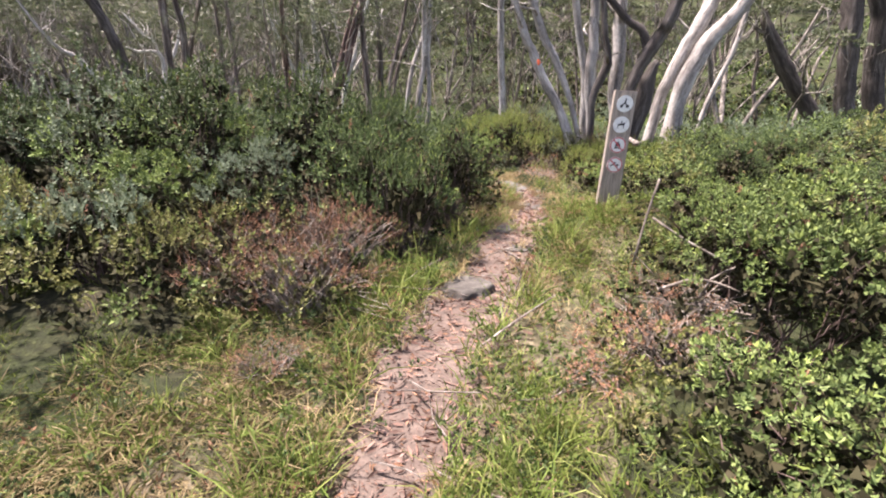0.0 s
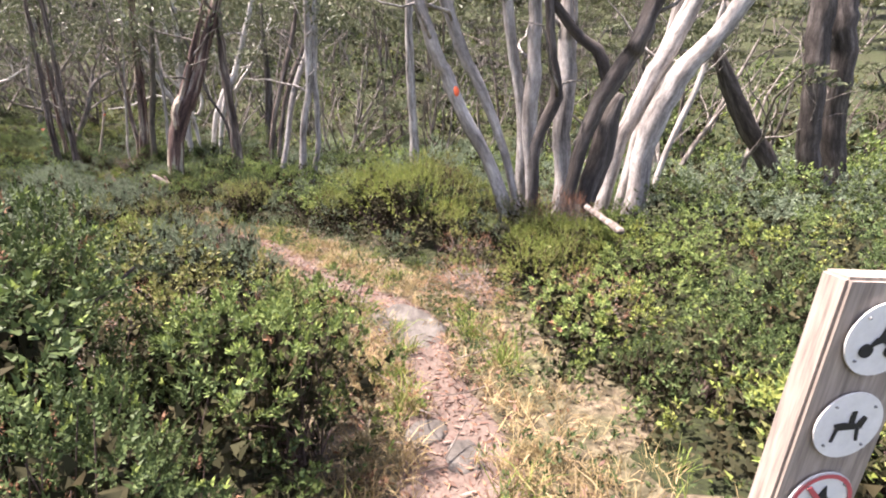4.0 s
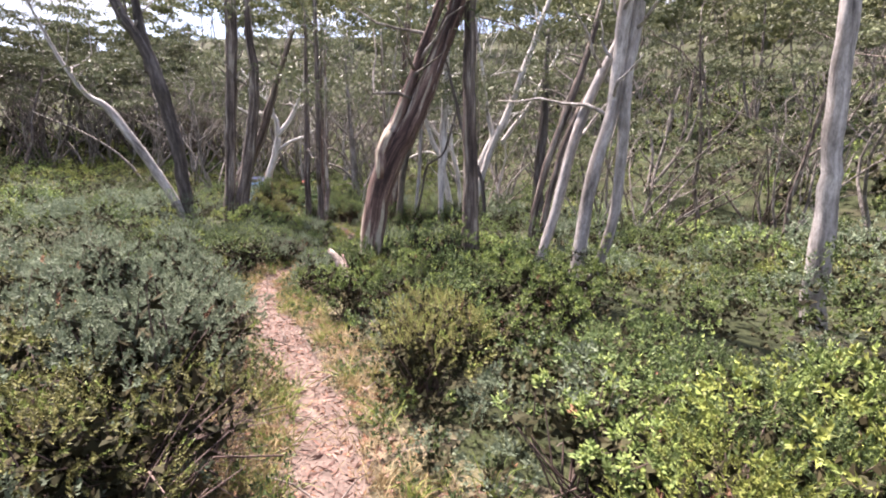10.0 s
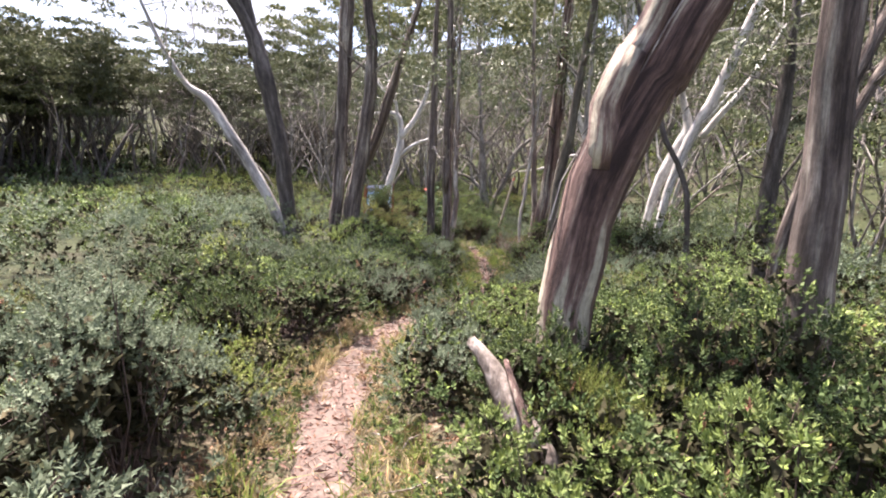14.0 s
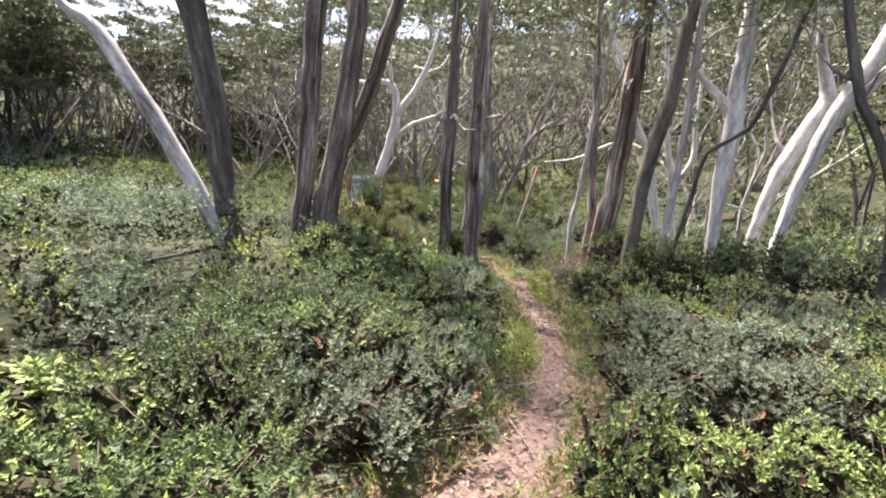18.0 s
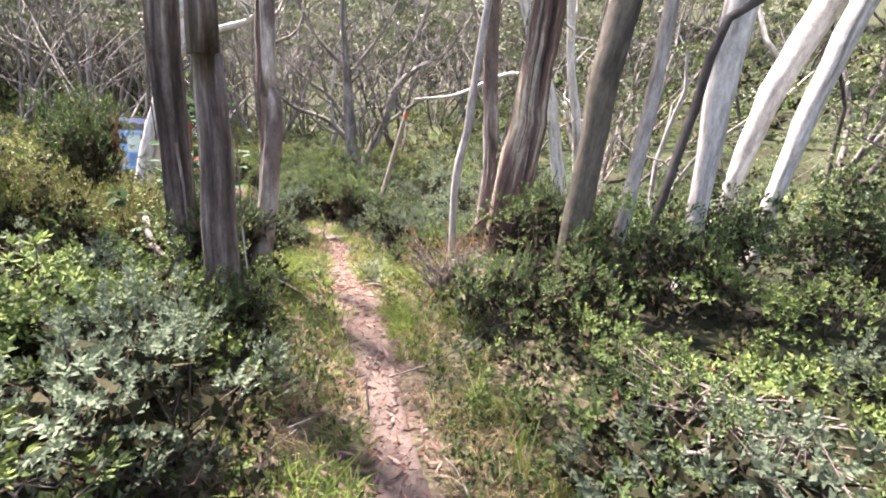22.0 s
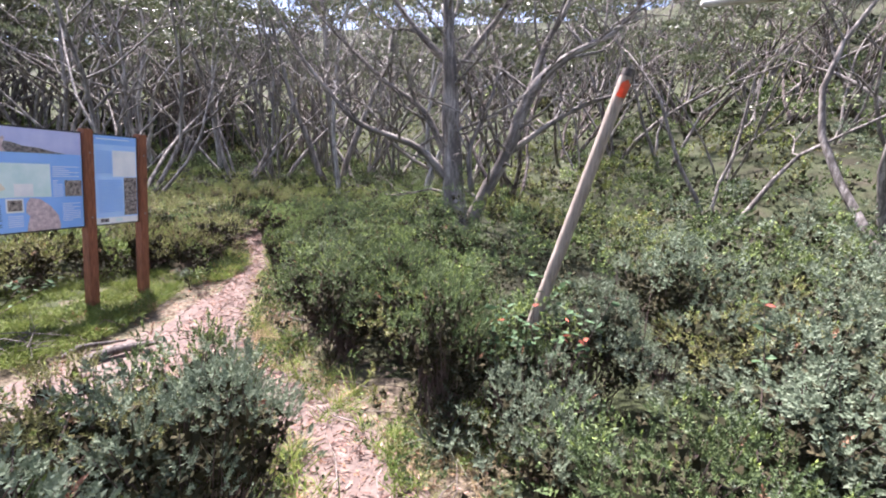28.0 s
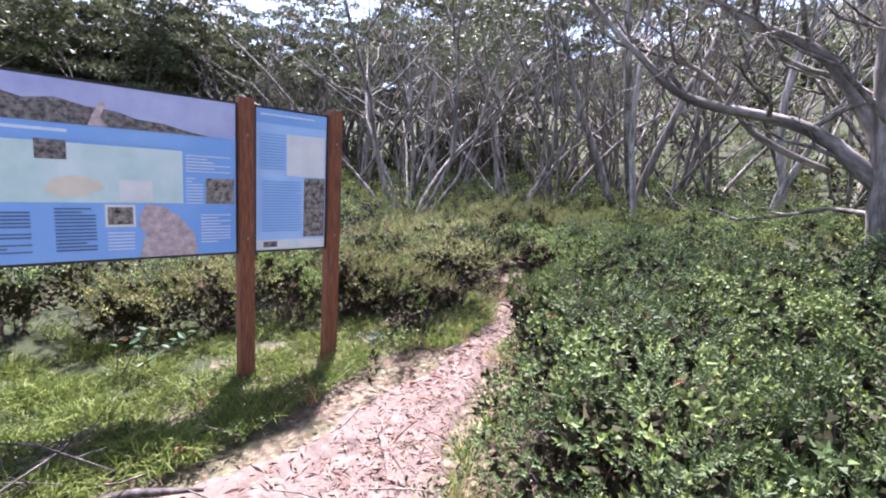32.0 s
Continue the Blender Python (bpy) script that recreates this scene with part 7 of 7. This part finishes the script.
def make_mark(x, y, z):
    bm = bmesh.new()
    bmesh.ops.create_uvsphere(bm, u_segments=20, v_segments=10, radius=1)
    for v in bm.verts:
        k = 1 + 0.25 * noise.noise(v.co * 2.2)
        v.co = Vector((v.co.x * 0.032 * k, v.co.y * 0.012, v.co.z * 0.058 * k))
    me = bpy.data.meshes.new("paint_mark")
    bm.to_mesh(me)
    bm.free()
    me.materials.append(ORANGE)
    ob = new("paint_mark", me)
    ob.location, ob.rotation_euler = (x, y, z), (radians(-8), radians(-18), radians(-15))
    tagged(ob, "orange painted trail mark on a pale trunk", "trail mark")


log("fallen_log", "pale fallen log lying in the heath", "log", DEADWOOD, [(1.26, 4.30, 1.07, 0.028), (1.26, 3.67, 1.06, 0.036), (1.23, 3.15, 1.07, 0.033)], rough=0.2, seed=3, wander=1.2)
log("broken_stump", "splintered grey-brown broken branch standing in the heath", "stump", DEADWOOD, [(-6.28, 8.76, 0.29, 0.030), (-6.12, 8.75, 0.20, 0.050), (-5.89, 8.71, 0.02, 0.065), (-5.69, 8.64, -0.10, 0.070)], rough=0.3, seed=5)
log("broken_branch", "reddish splintered branch leaning in the heath", "branch", BARK["red"], [(-6.02, 8.72, 0.29, 0.012), (-5.90, 8.67, 0.18, 0.022), (-5.73, 8.63, -0.04, 0.030)], rough=0.25, seed=6)
rock(-1.03, -1.62, 0.20, 0.15, 0.13, 3, "flat grey rock forming a step in the trail", 0.5, -0.06)
rock(-1.2, -1.3, 0.13, 0.10, 0.07, 9, "small stone half buried in the trail", 1.2, -0.05)
rock(-0.76, 2.20, 0.34, 0.42, 0.11, 2, "flat grey rock set in the trail", 0.3, -0.06)
rock(-0.57, 0.92, 0.13, 0.10, 0.07, 4, "small stone half buried in the trail", 4.0, -0.05)
rock(-0.39, 0.73, 0.12, 0.10, 0.06, 5, "small stone half buried in the trail", 5.0, -0.05)
rock(-0.64, -0.82, 0.11, 0.09, 0.06, 6, "small stone half buried in the trail", 6.0, -0.05)
rock(-0.78, -0.35, 0.12, 0.10, 0.06, 7, "small stone half buried in the trail", 7.0, -0.05)
rock(-0.95, 2.21, 0.10, 0.08, 0.05, 8, "small stone half buried in the trail", 8.0, -0.05)
log("trail_log", "short grey log lying across the trail", "log", DEADWOOD, [(-14.89, 18.28, on_land(-14.89, 18.28, 0.0), 0.035), (-14.83, 18.60, on_land(-14.83, 18.60, 0.03), 0.04), (-14.76, 18.90, on_land(-14.76, 18.90, 0.02), 0.03)], seed=8)
log("dark_root", "dark weathered stick lying on the bare earth", "stick", BARK["dark"], [(-17.96, 18.12, on_land(-17.96, 18.12, 0.02), 0.035), (-18.05, 18.32, on_land(-18.05, 18.32, 0.02), 0.040), (-18.11, 18.52, on_land(-18.11, 18.52, 0.02), 0.035), (-18.11, 18.72, on_land(-18.11, 18.72, 0.02), 0.015)], seed=9)
log("dark_root", "dark thin stick lying on the bare earth", "stick", BARK["dark"], [(-18.14, 18.03, on_land(-18.14, 18.03, 0.015), 0.020), (-18.33, 18.17, on_land(-18.33, 18.17, 0.015), 0.022), (-18.34, 18.34, on_land(-18.34, 18.34, 0.015), 0.018), (-18.34, 18.54, on_land(-18.34, 18.54, 0.015), 0.008)], seed=10)
log("dead_branch", "bleached dead branch lying over the heath", "branch", DEADWOOD, [(-2.33, 0.39, 1.38, 0.012), (-2.19, 0.40, 1.28, 0.016), (-2.04, 0.41, 1.16, 0.016), (-1.89, 0.43, 1.09, 0.008)], seed=12)
log("dead_branch", "thin dead branch with bent twigs", "branch", BARK["dark"], [(-2.32, 0.44, 1.21, 0.012), (-2.17, 0.54, 1.21, 0.011), (-1.97, 0.64, 1.23, 0.009), (-1.81, 0.79, 1.40, 0.005)], seed=13)
log("root", "dark weathered root crossing the bare track", "root", TWIG, [(x, y, on_land(x, y, h), q) for x, y, h, q in ((-18.35, 18.45, -0.03, 0.015), (-18.15, 18.55, -0.01, 0.025), (-17.98, 18.70, -0.04, 0.015))], seed=62)
log("dead_branch", "long reddish bark strip lying beside the trail", "branch", BARK["red"], [(-8.56, 13.16, -0.80, 0.012), (-8.44, 13.02, -0.90, 0.016), (-8.31, 12.89, -1.00, 0.018)], seed=14)
log("dead_branch", "bent grey dead branch among the shrubs", "branch", DEADWOOD, [(-12.62, 14.09, -0.41, 0.018), (-12.44, 14.03, -0.57, 0.020), (-12.16, 14.05, -0.65, 0.020), (-11.91, 14.10, -0.72, 0.018), (-11.73, 14.12, -0.83, 0.010)], seed=15)
log("dead_branch", "grey stick sloping over the grass", "branch", DEADWOOD, [(-2.39, 5.67, 0.03, 0.012), (-2.35, 5.84, 0.20, 0.011), (-2.20, 6.17, 0.33, 0.007)], seed=16)
log("dead_branch", "reddish thin stick standing in the heath", "branch", BARK["red"], [(-4.55, 9.17, -0.30, 0.009), (-4.70, 9.23, -0.10, 0.008), (-4.88, 9.40, 0.14, 0.005)], seed=17)
log("fallen_branch", "pale stick leaning in the heath", "branch", DEADWOOD, [(1.18, 0.21, 0.52, 0.008), (1.20, 0.00, 0.53, 0.009), (1.20, -0.20, 0.55, 0.009)], seed=18)
log("fallen_branch", "bleached stick standing in the heath", "branch", DEADWOOD, [(1.92, 0.67, 1.22, 0.012), (2.02, 0.61, 1.04, 0.014), (2.09, 0.56, 0.89, 0.012)], seed=19)
log("bark_strip", "long red bark strip leaning against a trunk", "bark strip", BARK["red"], [(-11.13, 16.12, -0.66, 0.014), (-11.02, 16.12, -0.45, 0.014), (-10.86, 16.22, -0.27, 0.010)], rough=0.2, seed=20)
log("sawn_stump", "small pale sawn stump in the grass", "stump", BARK["white"], [(-11.96, 14.73, on_land(-11.96, 14.73, -0.05), 0.022), (-11.96, 14.73, on_land(-11.96, 14.73, 0.09), 0.02)], seed=21)
log("dead_branch", "bleached dead branch lying in the heath", "branch", DEADWOOD, [(0.02, -2.05, 0.83, 0.008), (0.21, -2.06, 0.94, 0.008), (0.33, -2.11, 0.96, 0.006), (0.44, -2.17, 0.94, 0.004)], seed=40)
log("dead_branch", "bleached dead branch lying in the heath", "branch", DEADWOOD, [(0.02, -1.90, 1.24, 0.006), (0.20, -1.99, 1.14, 0.006), (0.40, -2.07, 1.06, 0.005)], seed=41)
log("dead_branch", "bleached dead branch lying in the heath", "branch", DEADWOOD, [(-0.07, -2.00, 1.00, 0.006), (-0.04, -1.97, 1.25, 0.006), (-0.00, -1.95, 1.47, 0.005)], seed=42)
log("dead_branch", "bleached dead branch lying in the heath", "branch", DEADWOOD, [(0.30, -2.04, 0.79, 0.006), (0.34, -2.05, 0.95, 0.006), (0.44, -2.07, 1.04, 0.005)], seed=43)
gum_sapling(-12.75, 14.59, 1.47, 70, 0.115, 1)
gum_sapling(-12.56, 14.45, 0.86, 60, 0.105, 2)
gum_sapling(-15.06, 20.02, 1.0, 100, 0.062, 4)
gum_sapling(-14.90, 20.20, 0.95, 100, 0.062, 5)
gum_sapling(-13.43, 15.29, 1.73, 70, 0.075, 6)
gum_sapling(-13.40, 20.24, 1.58, 26, 0.070, 7)
gum_sapling(-19.66, 17.74, 0.46, 30, 0.060, 8)
gum_sapling(-10.30, 17.08, 2.02, 34, 0.075, 9)
gum_sapling(-13.21, 15.63, 0.98, 16, 0.050, 10)
make_mark(-0.342, 4.549, 2.253)
brush_pile(0.42, -1.95, 0.68, 0.40, 24, DEADWOOD, "heap of bleached dead sticks in the heath", 50)
brush_pile(-9.0, 14.15, -0.62, 0.42, 30, DEADWOOD, "heap of grey dead branches lying in the heath", 51)
brush_pile(-11.1, 12.7, -0.86, 0.40, 22, DEADWOOD, "bleached dead twigs fallen beside the trail", 52)
brush_pile(-3.55, 9.6, 0.10, 0.55, 26, BARK["red"], "heap of reddish bark strips and sticks on the heath", 53)
brush_pile(-2.95, 4.1, on_land(-2.95, 4.1, 0.08), 0.42, 46, TWIG, "dark dead twigs under the shrubs beside the trail", 58)
brush_pile(-3.3, 4.55, on_land(-3.3, 4.55, 0.1), 0.45, 46, TWIG, "dark dead twigs under the shrubs beside the trail", 59)
brush_pile(-4.35, 5.75, on_land(-4.35, 5.75, 0.06), 0.45, 40, TWIG, "dark dead twigs under the shrubs beside the trail", 54)
brush_pile(-3.75, 5.0, on_land(-3.75, 5.0, 0.08), 0.45, 40, TWIG, "dark dead twigs under the shrubs beside the trail", 55)
brush_pile(-12.95, 14.35, on_land(-12.95, 14.35, 0.06), 0.40, 20, DEADWOOD, "grey fallen sticks and bark at a trunk's foot", 56)
brush_pile(-18.45, 17.75, on_land(-18.45, 17.75, 0.02), 0.42, 12, BARK["dark"], "dark sticks lying on the bare earth", 57)
for n, (x, y) in enumerate([(-12.6, 16.75), (-12.45, 16.6), (-11.75, 15.7), (-15.2, 19.4)]):
    strap_plant(x, y, 60 + n)



# ---- grass and litter along the trail ----
def verge_spots(count, seed, inner=0.2, over=0.22):
    """Places on the verge: outside the worn track, inside the heath's edge."""
    rng = np.random.RandomState(seed)
    i = rng.randint(len(TRAIL_LINE), size=count * 4)
    a, far = rng.rand(count * 4) * 6.283, rng.uniform(0.12, 1.9, count * 4)
    x, y = TRAIL_LINE[i, 0] + np.cos(a) * far, TRAIL_LINE[i, 1] + np.sin(a) * far
    d, e = to_trail(x, y)
    ok = (d > inner) & (d < e + over) & (from_spur(x, y) > 0.52)
    return x[ok][:count], y[ok][:count], rng


def lush(x, y):
    """Where the verge is green: at the start and on the last third of the walk."""
    return np.where((y > 12.0) | (y < -0.3), 0.85, 0.32)


def patchy(x, y, k, seed):
    return np.array([noise.noise((p * k, q * k, seed)) for p, q in zip(x, y)])


def tussocks(name, label, sp, count, seed, each, length, width, droop, want, inner=0.2):
    """Grass in clumps; want says how likely a clump is at each place."""
    x, y, rng = verge_spots(count, seed, inner)
    ok = rng.rand(len(x)) < want(x, y)
    x, y = x[ok], y[ok]
    size = rng.uniform(0.6, 1.35, len(x))
    cx, cy = np.repeat(x, each) + rng.randn(len(x) * each) * 0.028, np.repeat(y, each) + rng.randn(len(x) * each) * 0.028
    c = np.column_stack([cx, cy, land(cx, cy) - 0.005])
    d = rng.randn(len(c), 3) * [0.5, 0.5, 0.12] + [0, 0, 0.75]
    v, f = blades(c, d, length * np.repeat(size, each), width, rng, droop)
    tagged(new(name, fast_mesh(name, v, f, [LEAF[sp]])), label, "grass", kind="stuff")


tussocks("grass_green", "green grass tussocks along the trail's edges", "grass", 5200, 1, 20, 0.15, 0.0055, 0.7, lambda x, y: lush(x, y) * (0.45 + 1.1 * patchy(x, y, 1.1, 1.3)))
tussocks("grass_straw", "dry straw-coloured grass along the trail", "straw", 6000, 2, 18, 0.13, 0.0045, 0.9, lambda x, y: (1.15 - lush(x, y)) * (0.55 + 1.1 * patchy(x, y, 0.9, 5.1)))
tussocks("grass_long", "long green grass blades hanging over the trail", "grass", 900, 6, 26, 0.27, 0.006, 1.0, lambda x, y: np.where(y < 0.2, 0.9, 0.25) * (0.4 + 1.2 * patchy(x, y, 0.8, 2.2)), 0.3)


def herbs(name, label, sp, count, seed, length, width, tall, want):
    """Low broad-leaved plants between the grass."""
    x, y, rng = verge_spots(count, seed, 0.22, 0.55)
    ok = rng.rand(len(x)) < want(x, y)
    x, y = np.repeat(x[ok], 5), np.repeat(y[ok], 5)
    x, y = x + rng.randn(len(x)) * 0.045, y + rng.randn(len(x)) * 0.045
    c = np.column_stack([x, y, land(x, y) + tall * rng.rand(len(x))])
    v, f = rosettes(c, np.array([0, 0, 1.0]) + 0.45 * rng.randn(len(x), 3), 6, length, width, rng)
    tagged(new(name, fast_mesh(name, v, f, [LEAF[sp]])), label, "ground cover", kind="stuff")


herbs("green_herbs", "low fresh green herbs between the grass", "herb", 2600, 41, 0.030, 0.014, 0.09, lambda x, y: np.clip(lush(x, y), 0.4, 0.8) * (0.5 + 1.3 * patchy(x, y, 1.3, 7.7)))
herbs("dark_herbs", "low dark green seedlings at the heath's edge", "dark", 3200, 42, 0.026, 0.012, 0.14, lambda x, y: 0.6 + 1.2 * patchy(x, y, 1.0, 3.3))
herbs("rusty_herbs", "low dead rust-coloured herbs beside the trail", "brown", 900, 43, 0.030, 0.011, 0.08, lambda x, y: 0.3 + 1.5 * patchy(x, y, 0.9, 9.4))


def litter(name, label, count, reach, seed, length, width, sp="litter", category="leaf litter"):
    rng = np.random.RandomState(seed)
    i = rng.randint(len(TRAIL_LINE), size=count)
    c = TRAIL_LINE[i] + rng.randn(count, 2) * reach
    side = count // 60
    c[:side] = SPUR_LINE[i[:side] % len(SPUR_LINE)] + rng.randn(side, 2) * (reach + 0.12)
    z = land(c[:, 0], c[:, 1])
    d = np.min(np.hypot(c[:, 0][:, None] - TRAIL_LINE[None, ::2, 0], c[:, 1][:, None] - TRAIL_LINE[None, ::2, 1]), axis=1)
    d = np.minimum(d, from_spur(c[:, 0], c[:, 1]) - 0.25)
    z = z + np.where(d < 0.28, -0.022, 0.015) + 0.006 * rng.rand(count)
    v, f = leaves(np.column_stack([c, z]), rng.randn(count, 3) * [1, 1, 0.06], length, width, rng, 0.12)
    tagged(new(name, fast_mesh(name, v, f, [LEAF[sp]])), label, category, kind="stuff")


litter("leaf_litter", "fallen pinkish-brown gum leaves on the trail", 3600, 0.17, 11, 0.070, 0.014, "pink")
litter("leaf_litter_wide", "fallen gum leaves beside the trail", 9000, 0.36, 12, 0.070, 0.014)
litter("bark_scraps", "small bark scraps and broken leaves on the track", 36000, 0.2, 14, 0.019, 0.006, "scrap")
litter("rust_litter", "rust-brown dead foliage beside the trail", 17000, 0.7, 13, 0.04, 0.012, "brown")


def sticks(name, label, count, lo, hi, seed, length):
    rng = np.random.RandomState(seed)
    pieces = []
    while len(pieces) < count:
        i = rng.randint(len(TRAIL_LINE))
        a, far = rng.rand() * 6.283, rng.uniform(lo, hi)
        x, y = TRAIL_LINE[i, 0] + math.cos(a) * far, TRAIL_LINE[i, 1] + math.sin(a) * far
        d = rng.rand() * 6.283
        L = length * rng.uniform(0.4, 1.6)
        p, q = np.array([x, y, 0]), np.array([x + math.cos(d) * L, y + math.sin(d) * L, 0])
        p[2], q[2] = land(p[0], p[1]) + 0.02, land(q[0], q[1]) + 0.02 + rng.rand() ** 3 * 0.3
        m = (p + q) / 2 + rng.randn(3) * 0.03
        r = rng.uniform(0.003, 0.008)
        pieces += [tri_tube(p, m, r, r * 0.85), tri_tube(m, q, r * 0.85, r * 0.4)]
    v, f = gather(pieces)
    tagged(new(name, fast_mesh(name, np.array(v), np.array(f), [DEADWOOD])), label, "twigs", kind="stuff")


sticks("fallen_twigs", "grey fallen twigs and sticks in the heath", 1100, 0.25, 1.8, 21, 0.33)


def patch_grass(name, label, sp, spots, count, seed, length, width, upright):
    """Grass in open patches: (x, y, radius)."""
    rng = np.random.RandomState(seed)
    cs = []
    total = sum(r * r for _, _, r in spots)
    for x, y, r in spots:
        n = int(count * r * r / total)
        a, d = rng.rand(n) * 6.283, r * np.sqrt(rng.rand(n))
        cs.append(np.stack([x + np.cos(a) * d, y + np.sin(a) * d], 1))
    c = np.concatenate(cs)
    far = np.min(np.hypot(c[:, 0][:, None] - TRAIL_LINE[None, ::2, 0], c[:, 1][:, None] - TRAIL_LINE[None, ::2, 1]), axis=1)
    c = c[(far > 0.3) & (from_spur(c[:, 0], c[:, 1]) > 0.52)]
    c = np.column_stack([c, land(c[:, 0], c[:, 1]) + 0.02])
    v, f = blades(c, rng.randn(len(c), 3) * [0.55, 0.55, 0.15] + [0, 0, upright], length * (0.7 + 0.6 * np.sin(c[:, 0] * 9) * np.sin(c[:, 1] * 8)), width, rng, 0.8)
    tagged(new(name, fast_mesh(name, v, f, [LEAF[sp]])), label, "grass", kind="stuff")


patch_grass("grass_patch", "green grass in the open patches beside the trail", "grass", [(-2.2, -3.1, 0.9), (-3.1, -2.9, 0.9), (-3.6, -3.0, 0.7), (-0.2, -3.0, 0.6), (-18.9, 18.4, 1.1), (-19.4, 17.4, 1.1), (-19.0, 19.2, 0.8), (-11.6, 14.6, 0.5), (-11.6, 15.6, 0.7), (-12.9, 17.0, 0.6), (-13.6, 16.6, 0.5), (-18.0, 18.1, 0.8), (0.0, -0.9, 0.6), (0.35, -0.5, 0.5), (0.2, -1.4, 0.5), (-15.0, 20.0, 0.5), (-19.6, 17.9, 1.0), (-20.0, 17.0, 0.8), (-18.6, 17.4, 0.9), (-20.0, 19.5, 0.6), (-20.4, 18.9, 0.7), (-19.7, 18.9, 0.6)], 48000, 31, 0.13, 0.007, 0.6)
patch_grass("straw_patch", "dry grass in the open patches beside the trail", "straw", [(-1.9, -3.4, 0.9), (-2.8, -3.3, 0.8), (-2.2, -3.0, 0.9), (0.1, -0.8, 0.6), (-0.2, -1.2, 0.5), (-0.4, 0.2, 0.6), (-1.6, 2.6, 0.8), (-0.4, 3.3, 0.6), (-2.2, 4.7, 0.6), (-3.9, 5.4, 0.6), (-17.8, 19.3, 0.7), (-14.9, 19.4, 0.6)], 26000, 32, 0.13, 0.005, 0.3)
